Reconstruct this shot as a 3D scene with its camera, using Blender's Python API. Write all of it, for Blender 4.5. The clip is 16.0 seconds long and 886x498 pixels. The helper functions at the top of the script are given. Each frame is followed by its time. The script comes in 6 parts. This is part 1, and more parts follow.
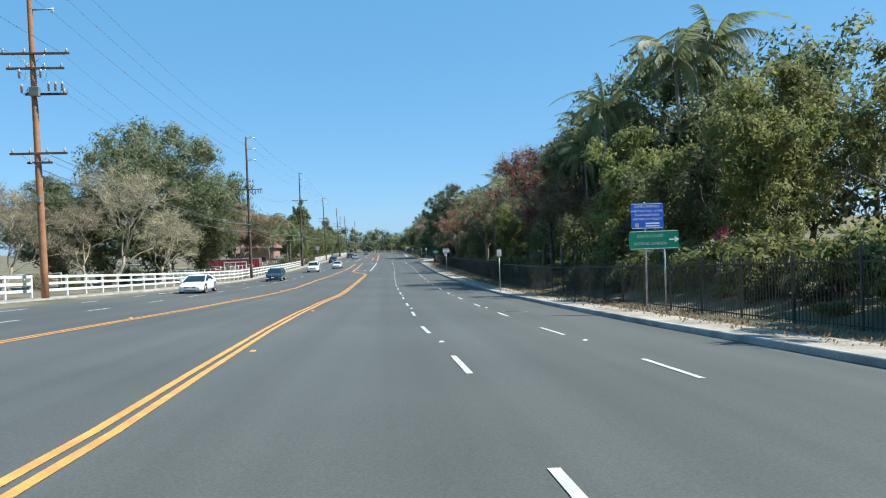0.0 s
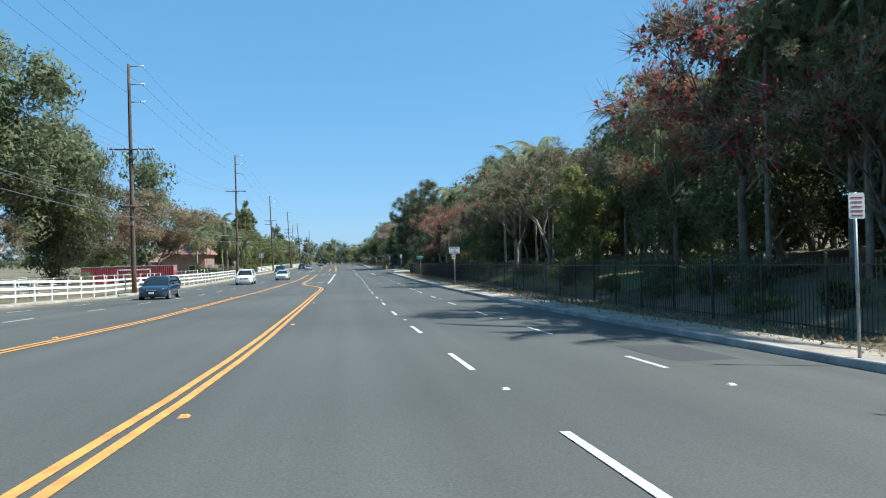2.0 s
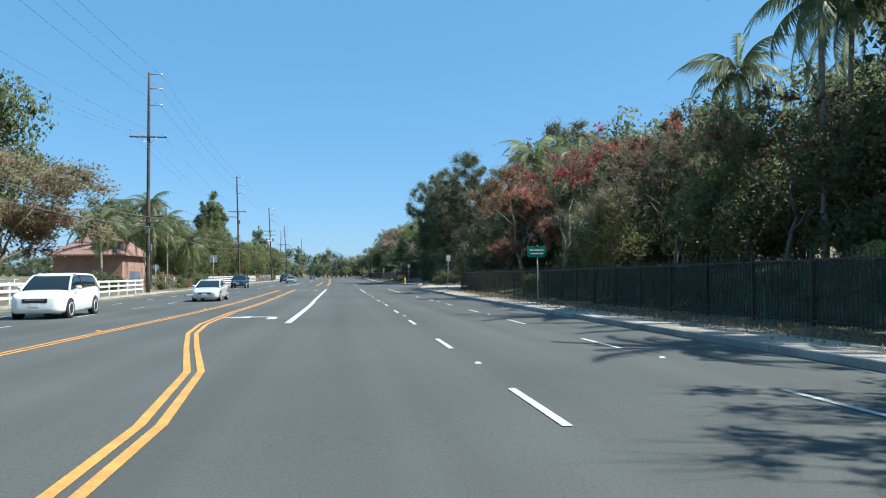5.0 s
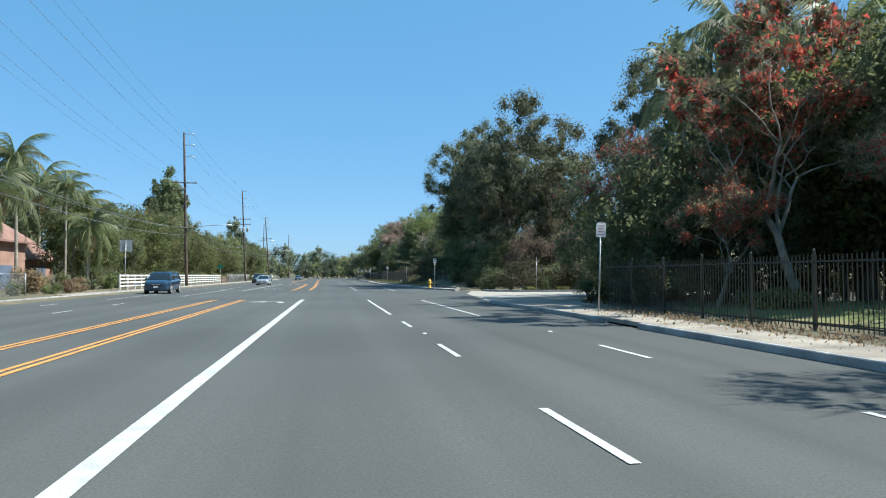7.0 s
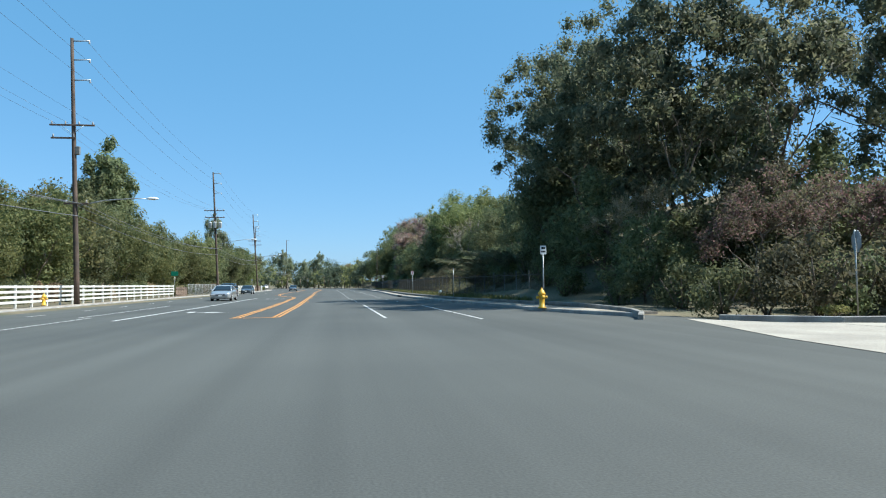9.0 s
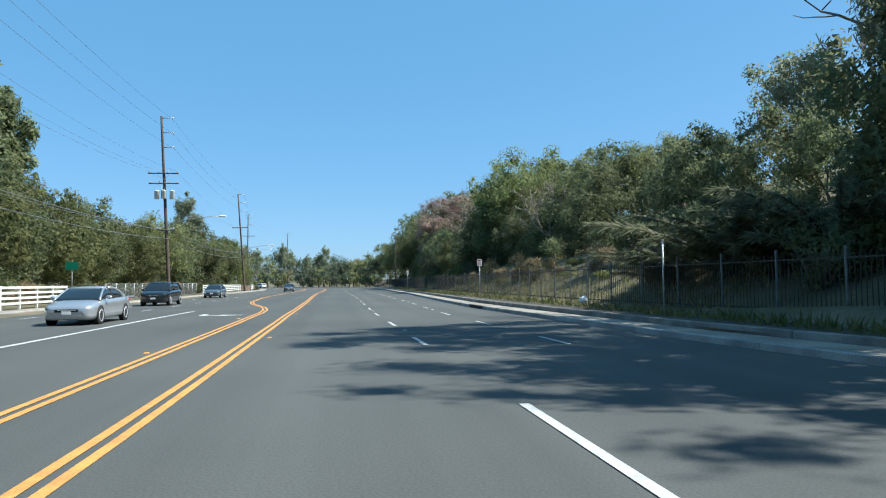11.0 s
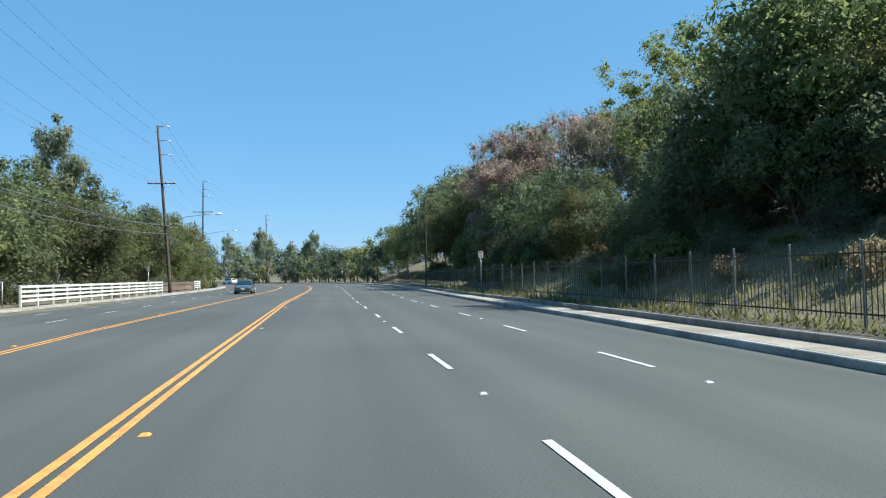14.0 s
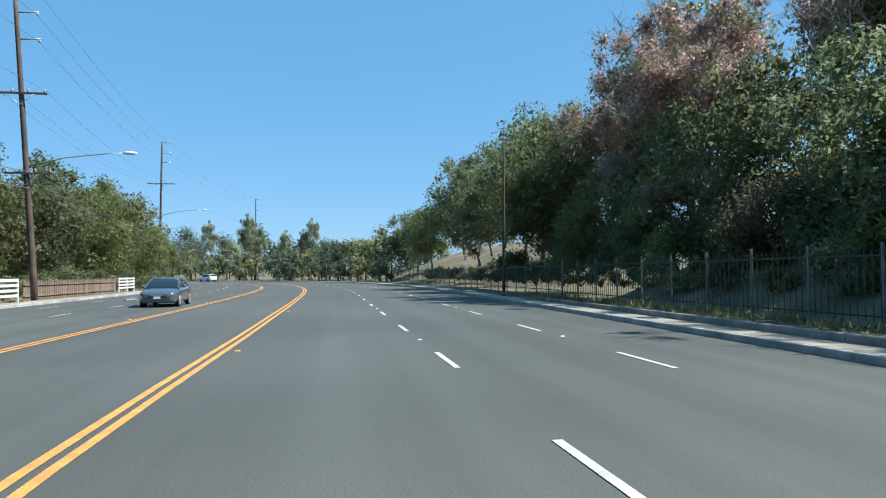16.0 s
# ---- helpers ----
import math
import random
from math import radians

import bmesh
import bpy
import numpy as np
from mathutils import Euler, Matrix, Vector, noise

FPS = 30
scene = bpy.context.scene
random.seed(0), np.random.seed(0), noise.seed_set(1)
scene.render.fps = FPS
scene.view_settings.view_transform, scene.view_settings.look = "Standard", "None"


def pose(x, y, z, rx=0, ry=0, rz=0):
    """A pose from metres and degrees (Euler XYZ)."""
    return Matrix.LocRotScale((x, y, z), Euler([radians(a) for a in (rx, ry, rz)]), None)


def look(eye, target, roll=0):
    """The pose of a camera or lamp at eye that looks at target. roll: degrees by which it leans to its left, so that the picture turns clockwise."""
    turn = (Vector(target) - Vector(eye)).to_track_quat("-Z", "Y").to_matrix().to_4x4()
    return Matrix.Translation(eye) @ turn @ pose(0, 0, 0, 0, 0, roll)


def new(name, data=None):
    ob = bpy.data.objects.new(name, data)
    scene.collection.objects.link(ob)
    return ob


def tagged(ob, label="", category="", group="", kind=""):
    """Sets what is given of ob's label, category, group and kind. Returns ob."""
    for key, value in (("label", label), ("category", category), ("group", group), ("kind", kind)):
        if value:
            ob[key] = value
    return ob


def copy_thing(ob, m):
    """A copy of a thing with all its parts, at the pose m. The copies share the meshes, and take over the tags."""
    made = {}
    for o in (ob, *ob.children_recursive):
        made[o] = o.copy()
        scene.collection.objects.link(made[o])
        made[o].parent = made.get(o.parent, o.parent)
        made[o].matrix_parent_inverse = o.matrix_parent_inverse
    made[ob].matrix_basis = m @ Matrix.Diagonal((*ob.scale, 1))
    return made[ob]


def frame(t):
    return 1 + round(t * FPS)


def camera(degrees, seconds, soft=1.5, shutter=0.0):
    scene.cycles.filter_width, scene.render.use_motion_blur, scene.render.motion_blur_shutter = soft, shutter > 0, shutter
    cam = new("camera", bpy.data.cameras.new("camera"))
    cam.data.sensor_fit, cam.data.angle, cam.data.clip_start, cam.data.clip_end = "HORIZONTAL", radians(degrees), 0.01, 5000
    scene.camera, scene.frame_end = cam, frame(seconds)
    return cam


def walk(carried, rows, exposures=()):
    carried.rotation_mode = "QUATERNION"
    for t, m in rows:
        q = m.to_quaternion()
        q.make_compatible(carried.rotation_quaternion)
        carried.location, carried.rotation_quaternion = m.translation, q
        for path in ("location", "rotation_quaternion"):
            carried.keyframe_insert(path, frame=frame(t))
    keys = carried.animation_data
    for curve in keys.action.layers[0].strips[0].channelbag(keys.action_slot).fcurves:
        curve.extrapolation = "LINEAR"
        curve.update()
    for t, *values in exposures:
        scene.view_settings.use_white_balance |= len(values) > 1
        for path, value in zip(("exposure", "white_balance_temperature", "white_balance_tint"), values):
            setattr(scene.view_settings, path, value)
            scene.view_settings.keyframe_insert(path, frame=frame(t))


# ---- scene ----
cam = camera(66.0, 16.0, 1.1)
PATH = [
    (0, (-0.008, 1.266, 4.168), (0.155, 3.259, 4.152), -2.0),
    (0.5, (-0.506, 9.749, 3.681), (-0.301, 11.738, 3.678), -2.3),
    (1, (-0.86, 18.092, 3.395), (-0.623, 20.078, 3.397), -2.4),
    (1.5, (-0.993, 26.79, 3.035), (-0.724, 28.772, 3.046), -2.0),
    (2, (-1.223, 35.561, 2.742), (-0.931, 37.54, 2.765), -1.5),
    (2.5, (-1.336, 44.391, 2.399), (-1.044, 46.37, 2.411), -1.1),
    (3, (-1.245, 53.394, 2.257), (-0.95, 55.372, 2.286), -1.5),
    (3.5, (-1.258, 62.494, 2.084), (-0.961, 64.471, 2.134), -1.3),
    (4, (-1.353, 71.334, 1.915), (-1.058, 73.311, 1.983), -1.0),
    (6.5, (-1.061, 116.559, 1.568), (-0.742, 118.532, 1.641), 0.0),
    (7, (-1.042, 126.22, 1.456), (-0.716, 128.191, 1.532), -0.1),
    (7.5, (-0.877, 135.662, 1.261), (-0.551, 137.633, 1.351), -0.3),
    (8, (-0.758, 145.107, 1.236), (-0.432, 147.078, 1.335), -0.5),
    (8.5, (-0.679, 154.569, 1.237), (-0.354, 156.54, 1.347), -0.7),
    (9, (-0.551, 163.992, 1.313), (-0.236, 165.964, 1.415), -0.7),
    (11.5, (-0.911, 210.502, 1.428), (-0.615, 212.478, 1.522), -0.9),
    (12, (-1.1, 219.89, 1.347), (-0.801, 221.866, 1.44), -0.8),
    (12.5, (-1.155, 229.352, 1.366), (-0.85, 231.326, 1.458), -1.0),
    (13, (-1.244, 238.698, 1.475), (-0.934, 240.672, 1.558), -1.5),
    (13.5, (-1.223, 248.061, 1.553), (-0.907, 250.034, 1.632), -1.5),
    (14, (-1.219, 257.129, 1.592), (-0.897, 259.102, 1.666), -1.2),
    (14.5, (-1.234, 266.358, 1.56), (-0.91, 268.33, 1.638), -1.0),
    (15, (-1.357, 275.642, 1.592), (-1.029, 277.613, 1.672), -1.0),
    (15.5, (-1.58, 285.015, 1.58), (-1.251, 286.986, 1.644), -1.1),
    (16, (-1.8, 294.029, 1.573), (-1.478, 296.002, 1.643), -0.5),
]
EXPOSURE = [(0.0, 1.0, 6050.0, 4.0), (16.0, 1.0, 6050.0, 4.0)]
walk(cam, [(t, look(eye, aim, lean)) for t, eye, aim, lean in PATH], EXPOSURE)

# ---------- daylight ----------
SUN_AZ, SUN_EL = 102.0, 50.0           # degrees clockwise from +y, and above the horizon
world = bpy.data.worlds.new("daylight")
scene.world = world
world.use_nodes = True
wn = world.node_tree.nodes
sky = wn.new("ShaderNodeTexSky")
sky.sky_type, sky.sun_disc = "NISHITA", False
sky.sun_elevation, sky.sun_rotation = radians(SUN_EL), radians(SUN_AZ)
sky.air_density, sky.dust_density, sky.ozone_density = 0.8, 0.5, 1.1
wn["Background"].inputs["Strength"].default_value = 0.084
tint = wn.new("ShaderNodeMix")
tint.data_type, tint.blend_type = "RGBA", "MULTIPLY"
tint.inputs["Factor"].default_value, tint.inputs["B"].default_value = 1.0, (1.12, 1.02, 1.10, 1.0)
world.node_tree.links.new(sky.outputs[0], tint.inputs["A"])
haze = wn.new("ShaderNodeMix")          # thin even haze that levels the sky from the zenith down
haze.data_type = "RGBA"
haze.inputs["Factor"].default_value, haze.inputs["B"].default_value = 0.62, (0.84, 2.86, 4.80, 1.0)
world.node_tree.links.new(tint.outputs["Result"], haze.inputs["A"])
world.node_tree.links.new(haze.outputs["Result"], wn["Background"].inputs["Color"])
sun = new("sun", bpy.data.lights.new("sun", "SUN"))
sun.data.energy, sun.data.angle, sun.data.color = 4.8, radians(0.53), (1.0, 0.95, 0.87)
_h = Vector((math.sin(radians(SUN_AZ)) * math.cos(radians(SUN_EL)), math.cos(radians(SUN_AZ)) * math.cos(radians(SUN_EL)), math.sin(radians(SUN_EL))))
sun.matrix_world = look((0, 0, 60), Vector((0, 0, 60)) - _h)



# ---------- materials ----------
def lin(c):
    return (*c, 1.0)


def mat(name, a, b=None, rough=0.8, metal=0.0, scale=6.0, fine=60.0, bump=0.15, spec=0.5, vary=0.0, space="Object", grain=0.18):
    """A weathered surface: two colours mixed by a broad stain noise and a fine grain, with a little relief."""
    m = bpy.data.materials.new(name)
    m.use_nodes = True
    n, k = m.node_tree.nodes, m.node_tree.links
    p = n["Principled BSDF"]
    p.inputs["Roughness"].default_value, p.inputs["Metallic"].default_value = rough, metal
    p.inputs["Specular IOR Level"].default_value = spec
    b = b or tuple(v * 0.75 for v in a)
    co = n.new("ShaderNodeTexCoord")
    if space == "World":
        geo = n.new("ShaderNodeNewGeometry")
        src = geo.outputs["Position"]
    else:
        src = co.outputs["Object"]
    n1, n2 = n.new("ShaderNodeTexNoise"), n.new("ShaderNodeTexNoise")
    n1.inputs["Scale"].default_value, n1.inputs["Detail"].default_value = scale, 4.0
    n2.inputs["Scale"].default_value, n2.inputs["Detail"].default_value = fine, 2.0
    k.new(src, n1.inputs["Vector"])
    k.new(src, n2.inputs["Vector"])
    ramp = n.new("ShaderNodeMapRange")
    ramp.inputs["From Min"].default_value, ramp.inputs["From Max"].default_value = 0.36, 0.64
    k.new(n1.outputs["Fac"], ramp.inputs["Value"])
    mix = n.new("ShaderNodeMix")
    mix.data_type = "RGBA"
    mix.inputs["A"].default_value, mix.inputs["B"].default_value = lin(a), lin(b)
    k.new(ramp.outputs["Result"], mix.inputs["Factor"])
    hsv = n.new("ShaderNodeHueSaturation")
    k.new(mix.outputs["Result"], hsv.inputs["Color"])
    val = n.new("ShaderNodeMapRange")
    val.inputs["From Min"].default_value, val.inputs["From Max"].default_value = 0.3, 0.7
    val.inputs["To Min"].default_value, val.inputs["To Max"].default_value = 1 - grain, 1 + grain
    k.new(n2.outputs["Fac"], val.inputs["Value"])
    last = val.outputs["Result"]
    if vary:
        oi = n.new("ShaderNodeObjectInfo")
        ov = n.new("ShaderNodeMapRange")
        ov.inputs["To Min"].default_value, ov.inputs["To Max"].default_value = 1 - vary, 1 + vary
        k.new(oi.outputs["Random"], ov.inputs["Value"])
        mu = n.new("ShaderNodeMath")
        mu.operation = "MULTIPLY"
        k.new(last, mu.inputs[0])
        k.new(ov.outputs["Result"], mu.inputs[1])
        last = mu.outputs[0]
    k.new(last, hsv.inputs["Value"])
    k.new(hsv.outputs["Color"], p.inputs["Base Color"])
    if bump:
        bp = n.new("ShaderNodeBump")
        bp.inputs["Strength"].default_value, bp.inputs["Distance"].default_value = bump, 0.02
        k.new(n2.outputs["Fac"], bp.inputs["Height"])
        k.new(bp.outputs["Normal"], p.inputs["Normal"])
    return m


def leaf_mat(name, a, b, gloss=0.6, through_light=0.58):
    """Leaves: each blade its own tint between two greens, each plant a little lighter or darker, some light shining through."""
    m = bpy.data.materials.new(name)
    m.use_nodes = True
    n, k = m.node_tree.nodes, m.node_tree.links
    p, out = n["Principled BSDF"], n["Material Output"]
    p.inputs["Roughness"].default_value, p.inputs["Specular IOR Level"].default_value = gloss, 0.3
    geo, oi, mix = n.new("ShaderNodeNewGeometry"), n.new("ShaderNodeObjectInfo"), n.new("ShaderNodeMix")
    mix.data_type = "RGBA"
    mix.inputs["A"].default_value, mix.inputs["B"].default_value = lin(a), lin(b)
    co, ns, nr, mx = n.new("ShaderNodeTexCoord"), n.new("ShaderNodeTexNoise"), n.new("ShaderNodeMapRange"), n.new("ShaderNodeMath")
    ns.inputs["Scale"].default_value, ns.inputs["Detail"].default_value = 0.7, 2.0
    nr.inputs["From Min"].default_value, nr.inputs["From Max"].default_value = 0.35, 0.65
    nr.inputs["To Min"].default_value, nr.inputs["To Max"].default_value = -0.35, 0.35
    mx.operation, mx.use_clamp = "ADD", True
    k.new(co.outputs["Object"], ns.inputs["Vector"])
    k.new(ns.outputs["Fac"], nr.inputs["Value"])
    k.new(nr.outputs["Result"], mx.inputs[0])
    k.new(geo.outputs["Random Per Island"], mx.inputs[1])
    k.new(mx.outputs[0], mix.inputs["Factor"])
    hsv, mv, mh = n.new("ShaderNodeHueSaturation"), n.new("ShaderNodeMapRange"), n.new("ShaderNodeMapRange")
    mv.inputs["To Min"].default_value, mv.inputs["To Max"].default_value = 0.75, 1.25
    mh.inputs["To Min"].default_value, mh.inputs["To Max"].default_value = 0.485, 0.515
    k.new(oi.outputs["Random"], mv.inputs["Value"])
    k.new(oi.outputs["Random"], mh.inputs["Value"])
    k.new(mix.outputs["Result"], hsv.inputs["Color"])
    k.new(mv.outputs["Result"], hsv.inputs["Value"])
    k.new(mh.outputs["Result"], hsv.inputs["Hue"])
    k.new(hsv.outputs["Color"], p.inputs["Base Color"])
    tr, ms = n.new("ShaderNodeBsdfTranslucent"), n.new("ShaderNodeMixShader")
    ms.inputs["Fac"].default_value = through_light
    k.new(hsv.outputs["Color"], tr.inputs["Color"])
    k.new(p.outputs[0], ms.inputs[1])
    k.new(tr.outputs[0], ms.inputs[2])
    k.new(ms.outputs[0], out.inputs["Surface"])
    return m


def paint(name, c, rough=0.3, metal=0.0, coat=0.0, spec=0.5):
    m = mat(name, c, tuple(v * 0.93 for v in c), rough, metal, 1.5, 25.0, 0.0, spec, grain=0.02)
    m.node_tree.nodes["Principled BSDF"].inputs["Coat Weight"].default_value = coat
    return m


M_ASPHALT = mat("asphalt", (0.077, 0.080, 0.074), (0.062, 0.065, 0.061), 0.85, 0, 0.11, 40.0, 0.10, 0.4, space="World")
def asphalt_tracks(m):
    """Long faint lighter and darker streaks along the lanes, where tyres run and where oil drips."""
    n, k = m.node_tree.nodes, m.node_tree.links
    geo, mp, ns, rg, hsv = n.new("ShaderNodeNewGeometry"), n.new("ShaderNodeMapping"), n.new("ShaderNodeTexNoise"), n.new("ShaderNodeMapRange"), n.new("ShaderNodeHueSaturation")
    mp.inputs["Scale"].default_value = (0.9, 0.012, 0.0)
    ns.inputs["Scale"].default_value, ns.inputs["Detail"].default_value = 1.0, 3.0
    rg.inputs["From Min"].default_value, rg.inputs["From Max"].default_value = 0.35, 0.65
    rg.inputs["To Min"].default_value, rg.inputs["To Max"].default_value = 0.88, 1.10
    k.new(geo.outputs["Position"], mp.inputs["Vector"])
    k.new(mp.outputs["Vector"], ns.inputs["Vector"])
    k.new(ns.outputs["Fac"], rg.inputs["Value"])
    p = n["Principled BSDF"]
    k.new(p.inputs["Base Color"].links[0].from_socket, hsv.inputs["Color"])
    k.new(rg.outputs["Result"], hsv.inputs["Value"])
    k.new(hsv.outputs["Color"], p.inputs["Base Color"])


def screen_mat():
    """Woven dark green shade cloth that lets a third of the light through."""
    m = mat("woven green screen", (0.035, 0.055, 0.042), (0.06, 0.075, 0.06), 0.9, 0, 1.5, 60.0, 0.1)
    n, k = m.node_tree.nodes, m.node_tree.links
    tr, ms = n.new("ShaderNodeBsdfTransparent"), n.new("ShaderNodeMixShader")
    ms.inputs["Fac"].default_value = 0.45
    k.new(n["Principled BSDF"].outputs[0], ms.inputs[1])
    k.new(tr.outputs[0], ms.inputs[2])
    k.new(ms.outputs[0], n["Material Output"].inputs["Surface"])
    return m


asphalt_tracks(M_ASPHALT)
M_SCREEN = screen_mat()
M_VERGE_DARK = mat("dark brown verge soil", (0.10, 0.085, 0.062), (0.05, 0.045, 0.036), 0.95, 0, 1.6, 34.0, 0.6, space="World")
M_GROUND = mat("dry soil and leaf litter", (0.17, 0.135, 0.085), (0.075, 0.075, 0.038), 0.95, 0, 0.35, 7.0, 0.5, space="World")
M_CONC = mat("old concrete", (0.33, 0.285, 0.230), (0.205, 0.175, 0.142), 0.9, 0, 0.8, 30.0, 0.2, vary=0.12, space="World")
M_APRON = mat("pale concrete paving", (0.36, 0.33, 0.28), (0.27, 0.245, 0.21), 0.9, 0, 0.5, 24.0, 0.2, space="World")
M_KERB = mat("kerb concrete", (0.36, 0.35, 0.33), (0.22, 0.21, 0.205), 0.9, 0, 1.1, 30.0, 0.2, vary=0.1, space="World")
M_WALL = mat("stained wall concrete", (0.24, 0.23, 0.21), (0.13, 0.125, 0.115), 0.9, 0, 1.4, 30.0, 0.3, vary=0.12, space="World")
M_WHITE = mat("white road paint", (0.50, 0.50, 0.485), (0.37, 0.37, 0.36), 0.7, 0, 3.0, 40.0, 0.1, space="World")
M_YELLOW = mat("yellow road paint", (0.60, 0.285, 0.065), (0.45, 0.21, 0.055), 0.7, 0, 3.0, 40.0, 0.1, space="World")
M_VINYL = mat("white rail paint", (0.68, 0.68, 0.65), (0.52, 0.51, 0.47), 0.5, 0, 2.0, 30.0, 0.05, vary=0.06)
M_IRON = mat("dark bronze iron", (0.030, 0.034, 0.030), (0.05, 0.042, 0.03), 0.55, 0.3, 3.0, 40.0, 0.1)
M_POLE = mat("creosoted pole timber", (0.115, 0.078, 0.058), (0.050, 0.040, 0.034), 0.9, 0, 0.8, 18.0, 0.4)
M_POLE_NEW = mat("red-brown pole timber", (0.33, 0.16, 0.075), (0.20, 0.10, 0.055), 0.9, 0, 0.8, 18.0, 0.4)
M_BARK = mat("grey brown bark", (0.17, 0.135, 0.10), (0.09, 0.07, 0.055), 0.95, 0, 2.0, 20.0, 0.5)
M_PALE_BARK = mat("pale bark", (0.29, 0.255, 0.205), (0.17, 0.145, 0.115), 0.9, 0, 2.0, 20.0, 0.4)
M_DRY_BARK = mat("dry straw-grey bark", (0.33, 0.285, 0.205), (0.19, 0.155, 0.11), 0.9, 0, 2.0, 20.0, 0.4)
M_STEEL = mat("galvanised steel", (0.42, 0.43, 0.42), (0.30, 0.31, 0.31), 0.5, 0.7, 3.0, 40.0, 0.05)
M_POST = mat("dull grey post paint", (0.17, 0.175, 0.17), (0.10, 0.105, 0.10), 0.7, 0.1, 3.0, 40.0, 0.05)
M_CERAMIC = paint("grey porcelain", (0.35, 0.33, 0.31), 0.25)
M_CAN = paint("pale grey enamel", (0.62, 0.64, 0.64), 0.4)
M_WIRE = paint("weathered grey wire", (0.16, 0.165, 0.18), 0.5)
M_BLACK = paint("black rubber", (0.015, 0.015, 0.016), 0.8)
M_GLASS = paint("tinted car glass", (0.012, 0.016, 0.019), 0.04, 0.0, 0.0, 0.8)
M_RIM = paint("alloy wheel", (0.56, 0.57, 0.58), 0.35, 0.35)
M_LAMP = paint("clear lamp lens", (0.30, 0.32, 0.34), 0.08, 0.3, 1.0)
M_TAIL = paint("red lamp lens", (0.35, 0.012, 0.012), 0.12, 0.0, 1.0)
M_PLATE = paint("number plate white", (0.7, 0.7, 0.68), 0.5)
M_INK = paint("dark sign ink", (0.02, 0.02, 0.022), 0.6)
M_SIGN_W = mat("white sign sheet", (0.74, 0.75, 0.74), (0.62, 0.63, 0.62), 0.45, 0, 2.0, 30.0, 0.0)
M_SIGN_B = mat("blue sign sheet", (0.02, 0.10, 0.52), (0.018, 0.085, 0.44), 0.4, 0, 2.0, 30.0, 0.0)
# white lettering greyed down: the shade on the sign face is put into its colour
M_SIGN_SHADED = mat("white sign lettering dimmed for shade", (0.42, 0.50, 0.47), (0.34, 0.43, 0.40), 0.5, 0, 3.0, 30.0, 0.0)
M_SIGN_G = mat("green sign sheet", (0.005, 0.17, 0.10), (0.005, 0.14, 0.085), 0.4, 0, 2.0, 30.0, 0.0)
M_SIGN_R = mat("red sign ink", (0.42, 0.03, 0.03), (0.36, 0.03, 0.03), 0.5, 0, 2.0, 30.0, 0.0)
M_ALU = mat("bare sign back", (0.40, 0.42, 0.44), (0.32, 0.34, 0.36), 0.5, 0.5, 3.0, 30.0, 0.0)
M_RED_WALL = mat("faded red corrugated steel", (0.30, 0.045, 0.05), (0.20, 0.035, 0.04), 0.6, 0.1, 1.2, 25.0, 0.1)
M_ROOF = mat("brown roof shingle", (0.26, 0.15, 0.12), (0.19, 0.11, 0.09), 0.9, 0, 1.4, 18.0, 0.4)
M_STUCCO = mat("tan stucco", (0.33, 0.20, 0.15), (0.25, 0.15, 0.115), 0.9, 0, 0.8, 30.0, 0.2)
M_BLUEWALL = mat("slate blue siding", (0.10, 0.13, 0.19), (0.07, 0.09, 0.13), 0.8, 0, 0.8, 30.0, 0.2)
M_BOARD = mat("weathered fence boards", (0.22, 0.155, 0.11), (0.12, 0.09, 0.07), 0.9, 0, 1.5, 20.0, 0.3, vary=0.3)
M_HYDRANT = mat("yellow hydrant paint", (0.72, 0.42, 0.03), (0.58, 0.32, 0.03), 0.45, 0, 6.0, 40.0, 0.05)
L_MID = leaf_mat("mid green leaves", (0.106, 0.132, 0.052), (0.246, 0.256, 0.104))
L_DARK = leaf_mat("dark green leaves", (0.095, 0.117, 0.058), (0.215, 0.228, 0.112))
L_OLIVE = leaf_mat("olive green needles", (0.125, 0.142, 0.06), (0.275, 0.265, 0.115))
L_LIGHT = leaf_mat("yellow green feathery leaves", (0.125, 0.15, 0.05), (0.265, 0.255, 0.092), 0.6, 0.58)
L_GREY = leaf_mat("grey green leaves", (0.17, 0.205, 0.125), (0.34, 0.348, 0.225))
L_PALM = leaf_mat("palm leaflets", (0.092, 0.126, 0.056), (0.225, 0.24, 0.112), 0.45)
L_DRY = leaf_mat("dry brown leaves", (0.235, 0.170, 0.100), (0.395, 0.300, 0.180), 0.7)
L_RED = leaf_mat("red coral blossom", (0.36, 0.05, 0.045), (0.5, 0.12, 0.09), 0.6)
L_PINK = leaf_mat("pink blossom", (0.40, 0.235, 0.25), (0.56, 0.38, 0.375), 0.6, 0.6)
L_RUST = leaf_mat("rusty red foliage", (0.285, 0.145, 0.105), (0.43, 0.265, 0.185), 0.6)
L_STRAW = leaf_mat("straw-coloured foliage", (0.27, 0.24, 0.10), (0.42, 0.37, 0.18), 0.6)
L_MAGENTA = leaf_mat("magenta bracts", (0.55, 0.06, 0.22), (0.75, 0.16, 0.36), 0.6)
M_LAWN = mat("patchy lawn", (0.115, 0.15, 0.035), (0.19, 0.16, 0.075), 0.95, 0, 0.6, 18.0, 0.6, space="World")
L_PINE = leaf_mat("blue-green pine needles", (0.112, 0.14, 0.078), (0.255, 0.262, 0.145))
# background woods: bluish distance haze and shade are put into this leaf colour
L_FAR_HAZED = leaf_mat("leaves tinted for distance haze and shade", (0.070, 0.098, 0.066), (0.160, 0.185, 0.115))
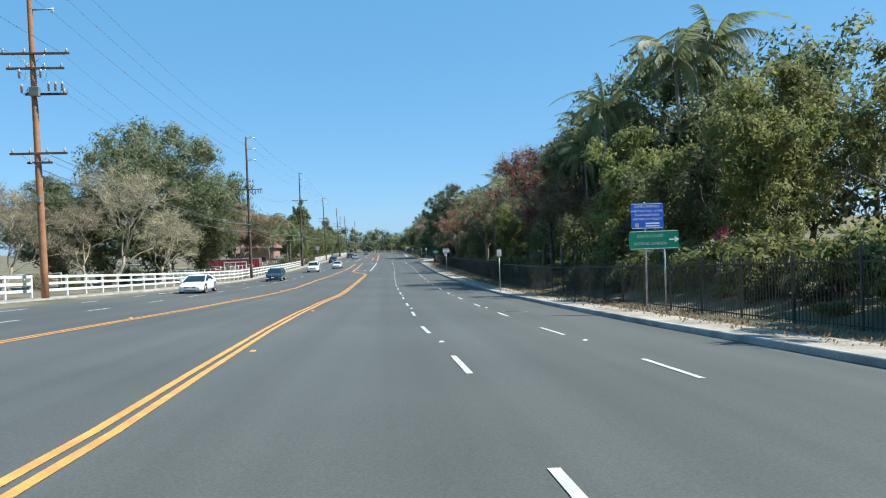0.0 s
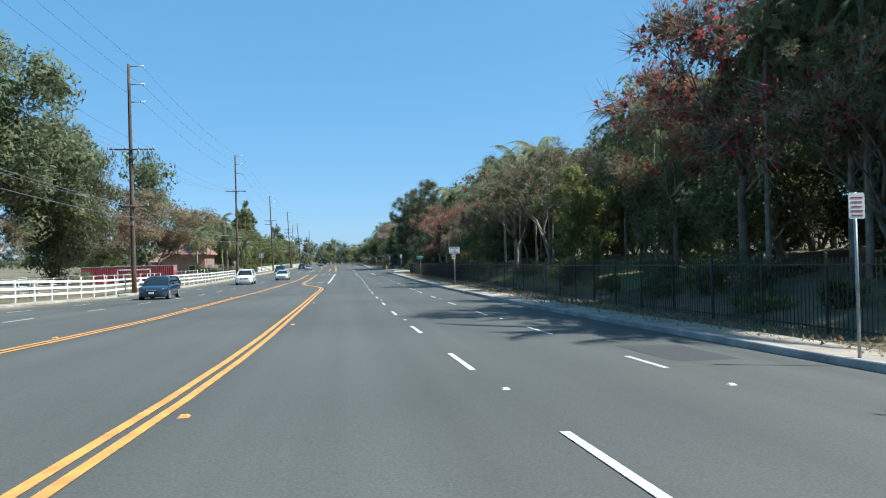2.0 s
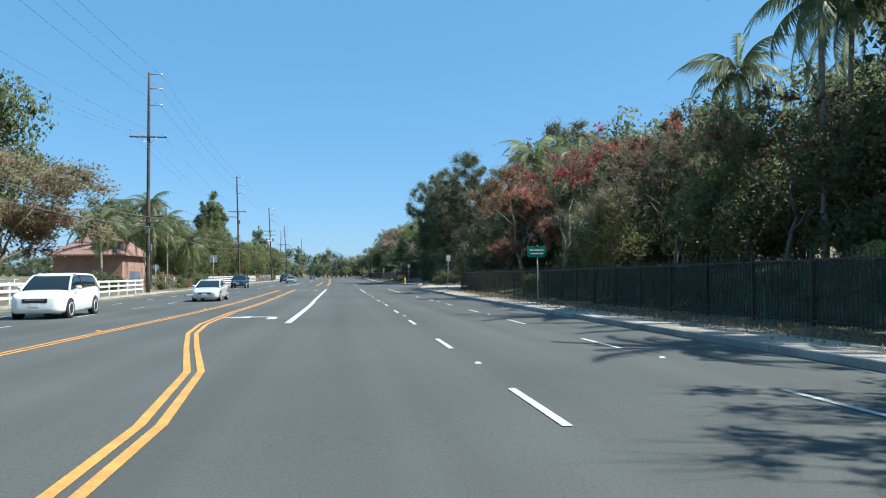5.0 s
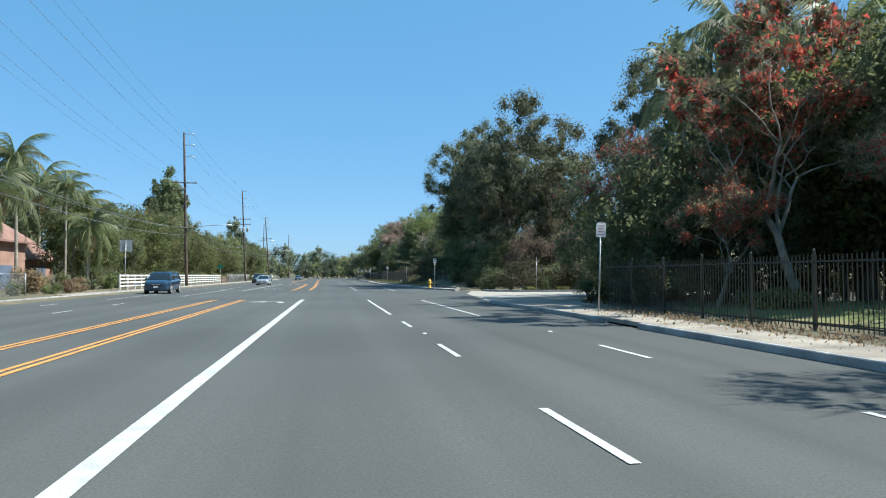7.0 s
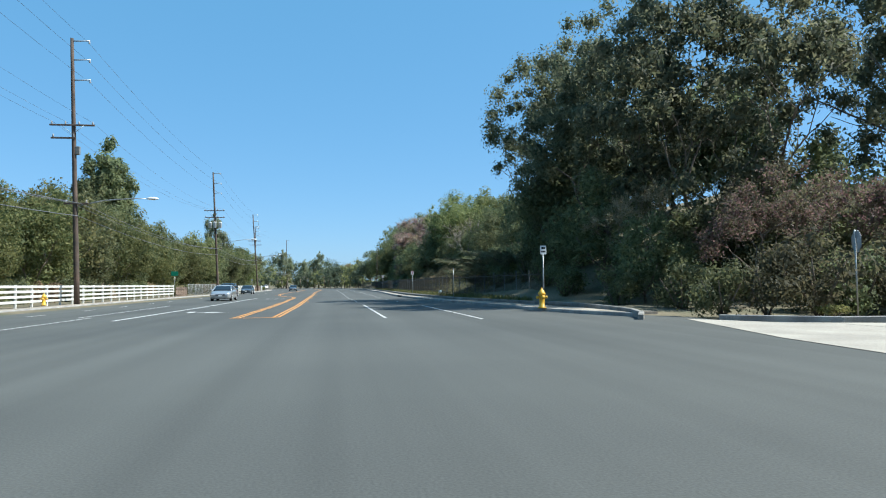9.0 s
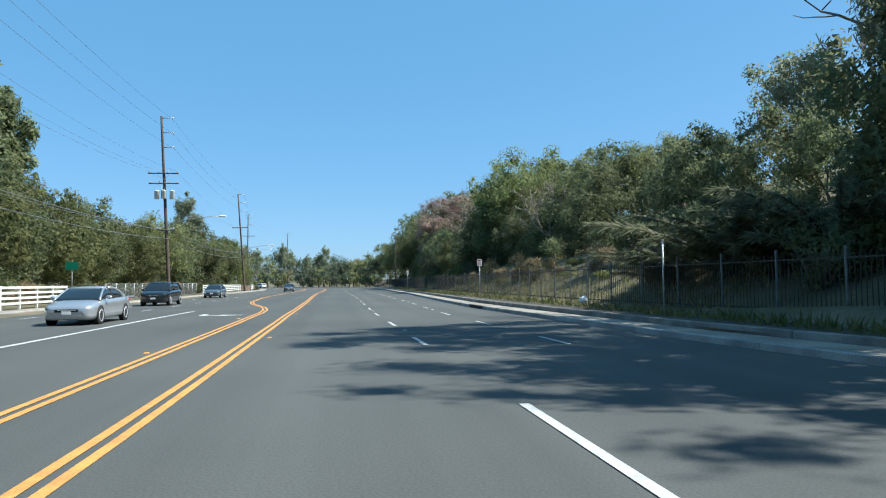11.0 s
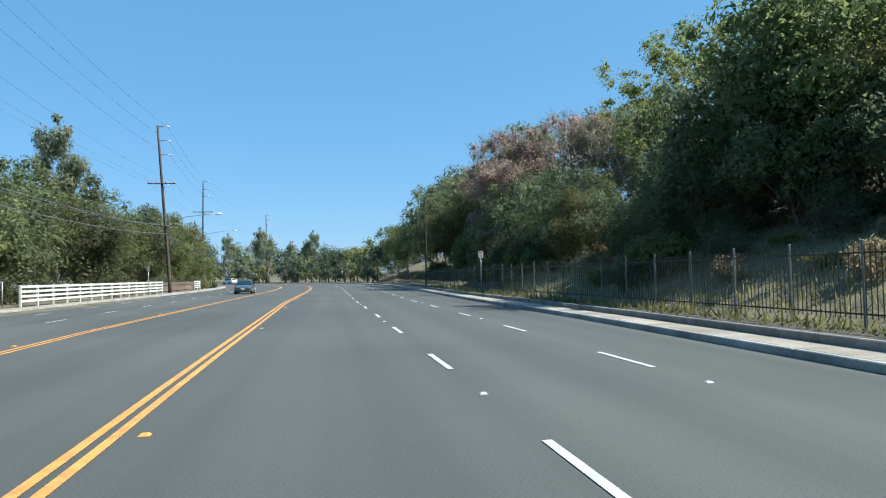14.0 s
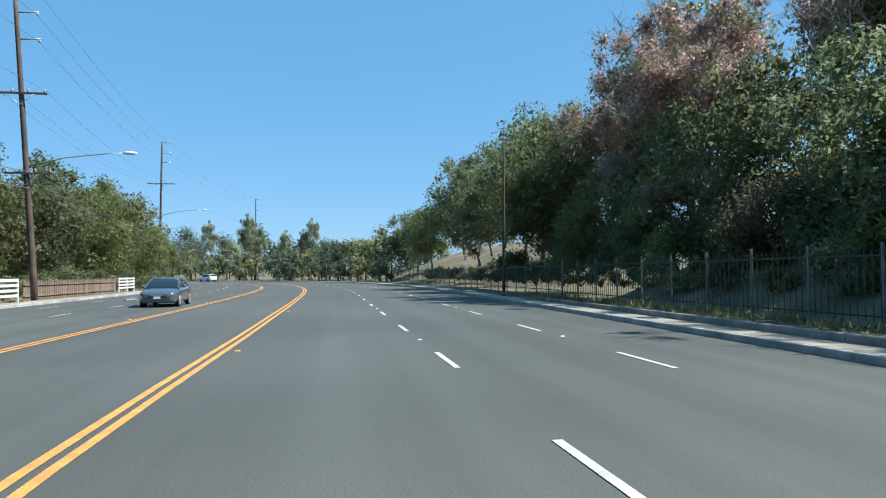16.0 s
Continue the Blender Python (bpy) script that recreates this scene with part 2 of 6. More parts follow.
L_CORNER = leaf_mat("dull bronze-green leaves", (0.092, 0.114, 0.068), (0.235, 0.238, 0.14))
L_BRUSH = leaf_mat("brown-green brush leaves", (0.085, 0.088, 0.052), (0.185, 0.17, 0.098))
L_MAUVE = leaf_mat("dusky pink thinning leaves", (0.13, 0.075, 0.075), (0.235, 0.145, 0.14), 0.6)
L_TAN = leaf_mat("tan-green thinning leaves", (0.160, 0.148, 0.088), (0.300, 0.262, 0.160))
L_HEDGE = leaf_mat("dense yellow-green leaves", (0.090, 0.116, 0.046), (0.240, 0.242, 0.098))
L_CONIFER = leaf_mat("grey-green conifer sprays", (0.095, 0.110, 0.062), (0.215, 0.215, 0.125))
L_TWIG = leaf_mat("grey brown twigs", (0.205, 0.172, 0.112), (0.36, 0.305, 0.205), 0.8, 0.1)
L_IVY = leaf_mat("ground ivy leaves", (0.12, 0.15, 0.05), (0.3, 0.28, 0.11))


# ---------- the lie of the land ----------
RISE_Y = (-220, -60, 0, 10, 20, 32, 45, 58, 70, 90, 116, 135, 150, 900)
RISE_Z = (11.5, 5.6, 2.85, 2.40, 1.98, 1.52, 1.08, 0.80, 0.58, 0.30, 0.12, 0.0, 0.0, 0.0)
BANK_Y = (45, 90)


def smooth(a, b, v):
    u = min(1.0, max(0.0, (v - a) / (b - a)))
    return u * u * (3 - 2 * u)


def road_z(x, y):
    """Height of the carriageway: it falls to a sag and is tilted towards the right in the first bend."""
    return float(np.interp(y, RISE_Y, RISE_Z)) - float(np.interp(y, BANK_Y, (0.035, 0.0))) * (max(-24.0, min(14.0, x)) + 3)


DRIFT_S = (-60, 0, 13, 21, 45, 60, 85, 110, 126, 165, 191, 209, 233, 263, 300, 330)
DRIFT_D = (2.2, 0.4, 0.3, 0.05, -0.05, -0.2, -0.1, 0.2, 0.4, 0.3, 0.55, 0.45, -0.05, -0.15, -0.65, -0.75)
BEND = 330.0


def centre_line():
    """Stations of the road's line, every metre: x, y and heading. Straight, then a left-hand bend that tightens."""
    rows, x, y, h = [], 0.0, -90.0, 0.0
    for i in range(-90, 800):
        rows.append((x, y, h))
        bend = min(0.0095, max(0.0, 8.2e-5 * (i - BEND))) if i < 560 else 0.0
        h += bend
        x -= math.sin(h)
        y += math.cos(h)
    return rows


LINE = centre_line()


def at(s, d):
    """The world place of a point s metres along the road and d metres to the right of its line."""
    i = min(len(LINE) - 2, max(0, int(math.floor(s)) + 90))
    u = s + 90 - i
    x, y, h = LINE[i]
    x, y = x - math.sin(h) * u, y + math.cos(h) * u
    d = d + float(np.interp(s, DRIFT_S, DRIFT_D))
    return x + math.cos(h) * d, y + math.sin(h) * d


def heading(s):
    return LINE[min(len(LINE) - 2, max(0, int(s) + 90))][2]


def at3(s, d, up=0.0):
    x, y = at(s, d)
    return Vector((x, y, road_z(x, y) + up))


def land_z(x, y):
    """Height of the open ground: level gardens, and a wooded hill beyond the side street on the right."""
    z = road_z(x, y) + 0.10
    if x > 9.0:
        z += 0.16 * min(14.0, x - 9.0) * (1 - smooth(120, 160, y)) * smooth(9.0, 13.0, x)
        z += smooth(196, 212, y) * (1 - smooth(440, 520, y)) * (0.40 * max(0.0, min(22.0, x - 10.6)))
    if x < -22.0:
        z += 0.03 * min(60.0, -22.0 - x) * smooth(180, 230, y)
    return z


# ---------- mesh tools ----------
def mesh_of(name, verts, faces, material=None, shade=False):
    me = bpy.data.meshes.new(name)
    me.from_pydata([tuple(v) for v in verts], [], faces)
    if material:
        me.materials.append(material)
    if shade:
        me.polygons.foreach_set("use_smooth", [True] * len(me.polygons))
    me.update()
    return me


def from_bm(name, bm, material, shade=False):
    me = bpy.data.meshes.new(name)
    bmesh.ops.recalc_face_normals(bm, faces=bm.faces[:])
    bm.to_mesh(me)
    bm.free()
    if material:
        me.materials.append(material)
    if shade:
        me.polygons.foreach_set("use_smooth", [True] * len(me.polygons))
    return me


def part(name, me, parent, label="", m=None):
    ob = new(name, me)
    ob.parent = parent
    if m is not None:
        ob.matrix_basis = m
    if label:
        tagged(ob, label)
    return ob


def thing(name, label, category, group="", kind="", me=None, m=None):
    ob = new(name, me)
    if m is not None:
        ob.matrix_basis = m
    return tagged(ob, label, category, group, kind)


def add_box(bm, lo, hi, bevel=0.0, m=None):
    r = bmesh.ops.create_cube(bm, size=1.0)["verts"]
    for v in r:
        v.co = Vector([lo[i] + (v.co[i] + 0.5) * (hi[i] - lo[i]) for i in range(3)])
    if bevel:
        es = list({e for v in r for e in v.link_edges})
        r = [v for v in bmesh.ops.bevel(bm, geom=es, offset=bevel, segments=1, affect="EDGES")["verts"]]
    if m is not None:
        bmesh.ops.transform(bm, matrix=m, verts=r)
    return r


def box(name, lo, hi, material, bevel=0.0):
    bm = bmesh.new()
    add_box(bm, lo, hi, bevel)
    return from_bm(name, bm, material)


def tube_data(paths, sides=6):
    """Vertices and faces of round tubes. paths: lists of (point, radius)."""
    vs, fs = [], []
    for path in paths:
        pts = [Vector(p) for p, _ in path]
        base = len(vs)
        for i, (p, r) in enumerate(path):
            d = (pts[min(i + 1, len(pts) - 1)] - pts[max(i - 1, 0)])
            d = d.normalized() if d.length > 1e-6 else Vector((0, 0, 1))
            u = d.cross(Vector((0.31, 0.95, 0.07))).normalized()
            w = d.cross(u)
            for j in range(sides):
                a = 2 * math.pi * j / sides
                vs.append(Vector(p) + (u * math.cos(a) + w * math.sin(a)) * r)
        for i in range(len(path) - 1):
            for j in range(sides):
                a, b = base + i * sides + j, base + i * sides + (j + 1) % sides
                fs.append((a, b, b + sides, a + sides))
        fs.append(tuple(base + j for j in reversed(range(sides))))
        e = base + (len(path) - 1) * sides
        fs.append(tuple(e + j for j in range(sides)))
    return vs, fs


def tubes(name, paths, material, sides=6, shade=True):
    vs, fs = tube_data(paths, sides)
    return mesh_of(name, vs, fs, material, shade)


def turned(name, rings, material, sides=12):
    """A body turned about z from (radius, height) rings."""
    vs = [(r * math.cos(2 * math.pi * j / sides), r * math.sin(2 * math.pi * j / sides), z) for r, z in rings for j in range(sides)]
    fs = [(i * sides + j, i * sides + (j + 1) % sides, (i + 1) * sides + (j + 1) % sides, (i + 1) * sides + j) for i in range(len(rings) - 1) for j in range(sides)]
    fs += [tuple(reversed(range(sides))), tuple((len(rings) - 1) * sides + j for j in range(sides))]
    return mesh_of(name, vs, fs, material, True)


def blades(name, centre, along, width, material):
    """Many separate pointed leaf blades. centre, along, width: arrays of n x 3, the blade's half length and half width."""
    n = len(centre)
    v = np.stack([centre - along * 0.8 + width * 1.1, centre + along * 1.2, centre - along * 0.5 - width * 1.1], axis=1).reshape(-1, 3)
    me = bpy.data.meshes.new(name)
    me.vertices.add(3 * n)
    me.vertices.foreach_set("co", v.astype(np.float32).ravel())
    me.loops.add(3 * n)
    me.loops.foreach_set("vertex_index", np.arange(3 * n, dtype=np.int32))
    me.polygons.add(n)
    me.polygons.foreach_set("loop_start", np.arange(0, 3 * n, 3, dtype=np.int32))
    me.polygons.foreach_set("loop_total", np.full(n, 3, dtype=np.int32))
    me.materials.append(material)
    me.update(calc_edges=True)
    return me


def unit(rng, n):
    v = rng.normal(size=(n, 3))
    return v / np.linalg.norm(v, axis=1, keepdims=True)


def leaf_cloud(name, rng, clumps, n, size, aspect, material, droop=0.0, hollow=0.45):
    """Leaves on the outer part of a set of clumps (centre, radii), shared out by the clumps' area."""
    area = np.array([r[0] * r[1] + r[1] * r[2] + r[0] * r[2] for _, r in clumps])
    pick = rng.choice(len(clumps), size=n, p=area / area.sum())
    cs, rs = np.array([c for c, _ in clumps])[pick], np.array([r for _, r in clumps])[pick]
    d = unit(rng, n)
    inner = rng.random((n, 1)) < 0.2
    rad = np.where(inner, 0.15 + 0.5 * rng.random((n, 1)), hollow + (1.03 - hollow) * rng.random((n, 1)) ** 0.8)
    pos = cs + d * rs * rad
    al = unit(rng, n)
    al = al - d * (al * d).sum(axis=1, keepdims=True) * 0.55 + d * 0.2      # the blades lie mostly along the clump's outside
    al[:, 2] -= droop
    al /= np.linalg.norm(al, axis=1, keepdims=True)
    w = np.cross(d + unit(rng, n) * 0.55, al)
    w /= np.maximum(1e-6, np.linalg.norm(w, axis=1, keepdims=True))
    s = size * (0.6 + 0.8 * rng.random((n, 1))) * np.where(inner, 1.7, 1.0)
    return blades(name, pos, al * s * 0.5, w * s * 0.5 * aspect, material)


def limbs(rng, height, spread, first, levels, count, thick, lean=0.25, up=0.35, shrink=0.68):
    """A branching skeleton: paths for tubes, and the tips with their directions."""
    paths, tips = [], []

    def grow(p, d, length, r, level):
        pts, q, e = [(p, r)], Vector(p), Vector(d)
        steps = 4 if level else 5
        for i in range(steps):
            e = (e + Vector(rng.normal(size=3)) * lean * 0.5 + Vector((0, 0, up * 0.15))).normalized()
            q = q + e * (length / steps)
            pts.append((q.copy(), max(0.006, r * (1 - 0.42 * (i + 1) / steps))))
        paths.append(pts)
        if level >= levels:
            tips.append((q, e))
            return
        k = count if level else count + 1
        turn = rng.random() * 6.28
        for j in range(k):
            a = turn + 6.283 * j / k + rng.normal() * 0.3
            side = Vector((math.cos(a), math.sin(a), 0))
            flat = spread * (0.75 + 0.5 * rng.random())
            nd = (e * (1 - 0.5 * flat) + side * flat + Vector((0, 0, up * (0.4 if level else 0.2)))).normalized()
            start = pts[-1][0] if j < 2 else pts[-2][0]
            grow(start, nd, length * shrink * (0.8 + 0.4 * rng.random()) * (1.0 if level else (height - first) / max(0.1, first) * 0.55), pts[-1][1] * 0.72, level + 1)
    grow(Vector((0, 0, -0.3)), Vector((0, 0, 1)), first + 0.3, thick, 0)
    return paths, tips


# ---------- ground, road, kerbs and pavements ----------
def build_ground():
    xs = [-900, -500, -300, -180, -110, -75, -55, -42, -34, -28, -24, -21.5, -19.6, -18.6, -12, -6, 0, 6, 9.2, 9.9, 10.6, 11.6, 13, 15, 18, 22, 27, 33, 42, 55, 75, 110, 180, 300, 500, 900]
    ys = [-900, -400, -220, -140, -90] + list(range(-60, 520, 6)) + [540, 580, 640, 720, 850, 1100, 1600, 2600]
    lane = [(Vector(at(s, 0)), heading(s)) for s in range(330, 790, 6)]
    vs, fs = [], []
    for y in ys:
        for x in xs:
            z = land_z(x, y)
            if y < 330:
                if -18.3 < x < 9.5:
                    z = road_z(x, y) - 0.30
                elif 9.5 < x < 60 and 158 < y < 192:
                    z = road_z(x, y) - 0.25
            else:
                near = min((Vector((x, y)) - p).length for p, _ in lane)
                if near < 26:
                    z = min(z, -0.35)
                elif near < 60:
                    z = min(z, -0.35 + (near - 26) * 0.30)
            if y > 640:
                z += 0.010 * min(900.0, y - 640)
            vs.append((x, y, z))
    n = len(xs)
    for j in range(len(ys) - 1):
        for i in range(n - 1):
            a = j * n + i
            fs.append((a, a + 1, a + n + 1, a + n))
    return thing("ground", "dry soil with leaf litter and patchy grass", "ground", kind="structure", me=mesh_of("ground", vs, fs, M_GROUND, True))


KERB_S = (-60, 0, 22, 40, 60, 90, 110, 128, 152)
KERB_D = (7.4, 7.4, 7.4, 7.3, 6.9, 6.4, 6.4, 6.6, 6.9)
KERB2_S = (187, 190, 195, 205, 216, 226, 240, 250, 264, 278, 300, 320, 345, 400, 700)
KERB2_D = (10.4, 9.2, 8.3, 7.6, 6.75, 6.6, 6.3, 6.5, 6.85, 7.35, 7.6, 7.95, 8.4, 8.6, 8.6)


def kerb_d(s):
    if s < 170:
        return float(np.interp(s, KERB_S, KERB_D))
    return float(np.interp(s, KERB2_S, KERB2_D))


def walk_width(s):
    """Width of the kerb and pavement beside the low wall."""
    return float(np.interp(s, (198, 216, 330, 420), (1.75, 1.0, 1.05, 1.75)))


def left_d(s):
    return float(np.interp(s, (-60, 0, 40, 60, 90, 130, 200, 260, 330), (-19.6, -19.6, -18.2, -17.4, -17.6, -18.2, -18.6, -17.8, -17.0)))


def strip(name, s0, s1, left, right, material, up=0.0, step=4.0, cols=1):
    """A sheet along the road between two offsets (numbers or functions of s)."""
    lf = left if callable(left) else (lambda s: left)
    rf = right if callable(right) else (lambda s: right)
    ss = [s0]
    while ss[-1] < s1 - 1e-6:
        nxt = (math.floor(ss[-1] / step + 1e-6) + 1) * step
        ss.append(min(s1, nxt))
    vs, fs = [], []
    for s in ss:
        for c in range(cols + 1):
            d = lf(s) + (rf(s) - lf(s)) * c / cols
            vs.append(at3(s, d, up))
    k = cols + 1
    for j in range(len(ss) - 1):
        for i in range(cols):
            a = j * k + i
            fs.append((a, a + 1, a + k + 1, a + k))
    return mesh_of(name, vs, fs, material)


build_ground()
road = thing("road", "dark grey asphalt road with faint tyre tracks and patches", "road", kind="structure",
             me=strip("road", -80, 780, lambda s: left_d(s) - 0.05, lambda s: 11.6 if 160 < s < 192 else kerb_d(s) + 0.05, M_ASPHALT, 0.0, 4.0, 10))
LIFT = 0.009
YELLOW_W, PAIR = 0.115, 0.105


def line(s0, s1, d, width, material, name="lane_line"):
    f = d if callable(d) else (lambda s: d)
    part(name, strip(name, s0, s1, lambda s: f(s) - width / 2, lambda s: f(s) + width / 2, material, LIFT), road)


def double_yellow(s0, s1, d):
    f = d if callable(d) else (lambda s: d)
    line(s0, s1, lambda s: f(s) - PAIR, YELLOW_W, M_YELLOW, "yellow_line")
    line(s0, s1, lambda s: f(s) + PAIR, YELLOW_W, M_YELLOW, "yellow_line")


def yellow_left(s):
    return float(np.interp(s, (-80, 0, 17, 31, 40, 50, 60, 70, 84, 100, 120, 168), (-10.4, -9.3, -8.95, -8.45, -8.2, -7.65, -7.45, -7.75, -8.0, -7.95, -7.8, -8.0)))


def yellow_right(s):
    return float(np.interp(s, (-80, 7, 13, 28, 36, 50, 60, 80, 94, 98, 102, 106, 111, 120, 168), (-3.0, -3.05, -3.32, -3.48, -3.40, -3.0, -2.92, -2.99, -3.02, -3.2, -3.9, -5.0, -5.75, -6.15, -6.4)))


def yellow_left2(s):
    return float(np.interp(s, (193, 227, 238, 243, 248, 253, 258, 266, 280, 295, 330, 780), (-5.1, -4.65, -4.6, -5.1, -6.1, -7.1, -7.75, -8.2, -8.5, -8.2, -7.7, -8.0)))


def yellow_right2(s):
    return float(np.interp(s, (193, 228, 240, 257, 270, 290, 302, 312, 330, 780), (-3.5, -3.14, -3.12, -3.28, -3.42, -3.46, -3.5, -3.35, -3.2, -3.3)))


double_yellow(-80, 168, yellow_left)
double_yellow(-80, 168, yellow_right)
double_yellow(193.2, 780, yellow_left2)
double_yellow(193.2, 780, yellow_right2)
line(193.0, 193.2, -4.38, 1.9, M_YELLOW, "yellow_line")
line(111.5, 167.4, lambda s: float(np.interp(s, (111, 135, 167), (-3.1, -3.2, -2.95))), 0.22, M_WHITE)
line(192.5, 240, lambda s: float(np.interp(s, (192, 240), (-9.7, -8.6))), 0.2, M_WHITE)
line(151.3, 166.4, 0.82, 0.12, M_WHITE)
line(149.8, 165.2, 3.85, 0.12, M_WHITE)
line(190.9, 208.9, 0.88, 0.12, M_WHITE)
line(188.6, 205.7, 4.3, 0.12, M_WHITE)
for s0, s1, d in ((170, 190, -14.6), (176, 196, -11.6), (196, 214, -12.2)):
    line(s0, s1, d, 0.12, M_WHITE)

DASH_K = (-8, 0, 4, 6, 8, 10, 11, 16, 19)
DASH_FAR = (-44.8, 13.7, 41.8, 55.2, 69.7, 83.8, 90.2, 126.3, 147.5)
DASH2_FAR = (-2, 0, 1, 4, 5, 9, 10, 11, 40)
DASH2_S = (218.7, 232.9, 239.6, 263.4, 270.7, 300.2, 307.4, 314.7, 526.8)


def lane_two(s):
    return float(np.interp(s, (0, 60, 200, 232, 250, 262, 283, 300, 330), (4.1, 4.05, 4.1, 3.8, 4.1, 4.05, 4.3, 4.3, 4.45)))


far_ends = [float(np.interp(k, DASH_K, DASH_FAR)) for k in range(-6, 20)] + [float(np.interp(k, DASH2_FAR, DASH2_S)) for k in range(-2, 40)]
for i, s in enumerate(far_ends):
    for d in (float(np.interp(s, (0, 245, 283, 300, 330), (0.85, 0.85, 0.98, 0.92, 0.88))), lane_two(s)):
        if not (d > 1 and 146 < s < 149):
            back = 0.8 if d > 2 and not 234 < s < 247 else 0.0
            line(s - 2.25 - back, s - back, d, 0.105, M_WHITE, "lane_dash")
for k in range(-8, 66):
    s = 8.2 + 7.315 * k
    if 166 < s < 196 or (196 < s < 240):
        for d in (-15.2,):
            if 196 < s:
                line(s, s + 2.2, d, 0.12, M_WHITE, "lane_dash")
        continue
    for d in ((-11.9, -15.1) if s > 55 else (-12.3, -15.7)):
        line(s, s + 2.2, d, 0.12, M_WHITE, "lane_dash")


def marker_mesh(name, material):
    bm = bmesh.new()
    bmesh.ops.create_cone(bm, cap_ends=True, segments=4, radius1=0.085, radius2=0.05, depth=0.022, matrix=pose(0, 0, 0.011, 0, 0, 45))
    return from_bm(name, bm, material)


MARK_W, MARK_Y = marker_mesh("road_marker", M_WHITE), marker_mesh("road_marker", M_YELLOW)
for i, s in enumerate(far_ends):
    if i % 2 == 0 and not 150 < s < 215:
        for d in (0.92, lane_two(s) + 0.07):
            part("road_marker", MARK_W, road, "", Matrix.Translation(at3(s + 2.6, d, 0.004)))
        if s < 92 or s > 215:
            part("road_marker", MARK_Y, road, "", Matrix.Translation(at3(s + 1.2, (yellow_right if s < 170 else yellow_right2)(s) + 0.38, 0.004)))
        if s < 160 or s > 215:
            part("road_marker", MARK_Y, road, "", Matrix.Translation(at3(s - 2.2, (yellow_left if s < 170 else yellow_left2)(s) - 0.36, 0.004)))


def turn_arrow(s, d, back=1):
    """A painted left-turn arrow. back=-1 for the other way of travel."""
    pts = [(0.32, -1.15), (0.66, -1.15), (0.66, -0.1), (0.48, 0.38), (0.15, 0.52), (-0.38, 0.54), (-0.38, 1.0), (-1.55, 0.36), (-0.38, -0.24), (-0.38, 0.20), (0.08, 0.20), (0.27, 0.08), (0.32, -0.18)]
    vs = [at3(s + back * v, d + back * u, LIFT) for u, v in pts]
    order = list(range(len(pts)))
    part("turn_arrow", mesh_of("turn_arrow", vs, [tuple(order if back > 0 else order)], M_WHITE), road, "white painted left-turn arrow")


turn_arrow(164.2, -4.42)
turn_arrow(115.2, -4.42)
turn_arrow(200.4, -7.85, -1)
turn_arrow(234.7, -6.68, -1)

# manhole covers and the newer asphalt patches
PATCH = mat("newer asphalt patch", (0.045, 0.046, 0.047), (0.036, 0.037, 0.039), 0.85, 0, 0.5, 24.0, 0.25, space="World")
for s0, s1, d0, d1 in ((46.5, 49.5, 4.6, 6.0), (225.5, 228.5, 4.7, 6.1)):
    part("asphalt_patch", strip("asphalt_patch", s0, s1, d0, d1, PATCH, 0.005), road)


M_COLLAR = mat("worn concrete collar", (0.115, 0.113, 0.105), (0.085, 0.085, 0.08), 0.9, 0, 3.0, 40.0, 0.3)


def manhole(s, d):
    """An iron cover with raised ribs in a round concrete collar, flush with the road."""
    p, ax, ay = at3(s, d, 0.005), at3(s, d + 1.0, 0.005), at3(s + 1.0, d, 0.005)
    u, v = (ax - p).normalized(), (ay - p).normalized()
    w = u.cross(v)
    m = Matrix(((u.x, v.x, w.x, p.x), (u.y, v.y, w.y, p.y), (u.z, v.z, w.z, p.z), (0, 0, 0, 1)))
    ob = part("manhole_cover", turned("manhole_cover", [(0.02, 0.010), (0.10, 0.010), (0.12, 0.014), (0.20, 0.014), (0.22, 0.009), (0.30, 0.009), (0.33, 0.013), (0.35, -0.01)], M_IRON_OLD, 24), road, "rusty iron manhole cover", m)
    part("collar", turned("collar", [(0.36, -0.02), (0.37, 0.004), (0.56, 0.004), (0.57, -0.02)], M_COLLAR, 24), ob, "pale worn concrete collar")


M_IRON_OLD = mat("worn manhole iron", (0.10, 0.085, 0.075), (0.06, 0.055, 0.05), 0.6, 0.5, 4.0, 40.0, 0.2)
manhole(27.6, 4.8)


# side street and its concrete apron
def sheet(name, pts, material, up):
    return mesh_of(name, [(x, y, road_z(x, y) + up) for x, y in pts], [tuple(range(len(pts)))], material)


apron_pts = [(7.4, 162.2), (8.4, 163.8), (10.3, 165.4), (12.9, 166.5), (60.0, 168.0), (60.0, 182.6), (16.0, 181.6), (13.0, 183.0), (11.4, 186.0), (9.4, 178.0)]
thing("side_street", "pale sunlit concrete side street apron", "side street", kind="structure", me=sheet("side_street", apron_pts, M_APRON, 0.012))
for x in (14.0, 18.5, 23.0):
    part("joint", sheet("joint", [(x, 167.6), (x + 0.05, 167.6), (x + 0.05, 181.8), (x, 181.8)], PATCH, 0.016), bpy.data.objects["side_street"])

kerb = thing("kerb", "weathered concrete kerb with gutter", "kerb", kind="structure")


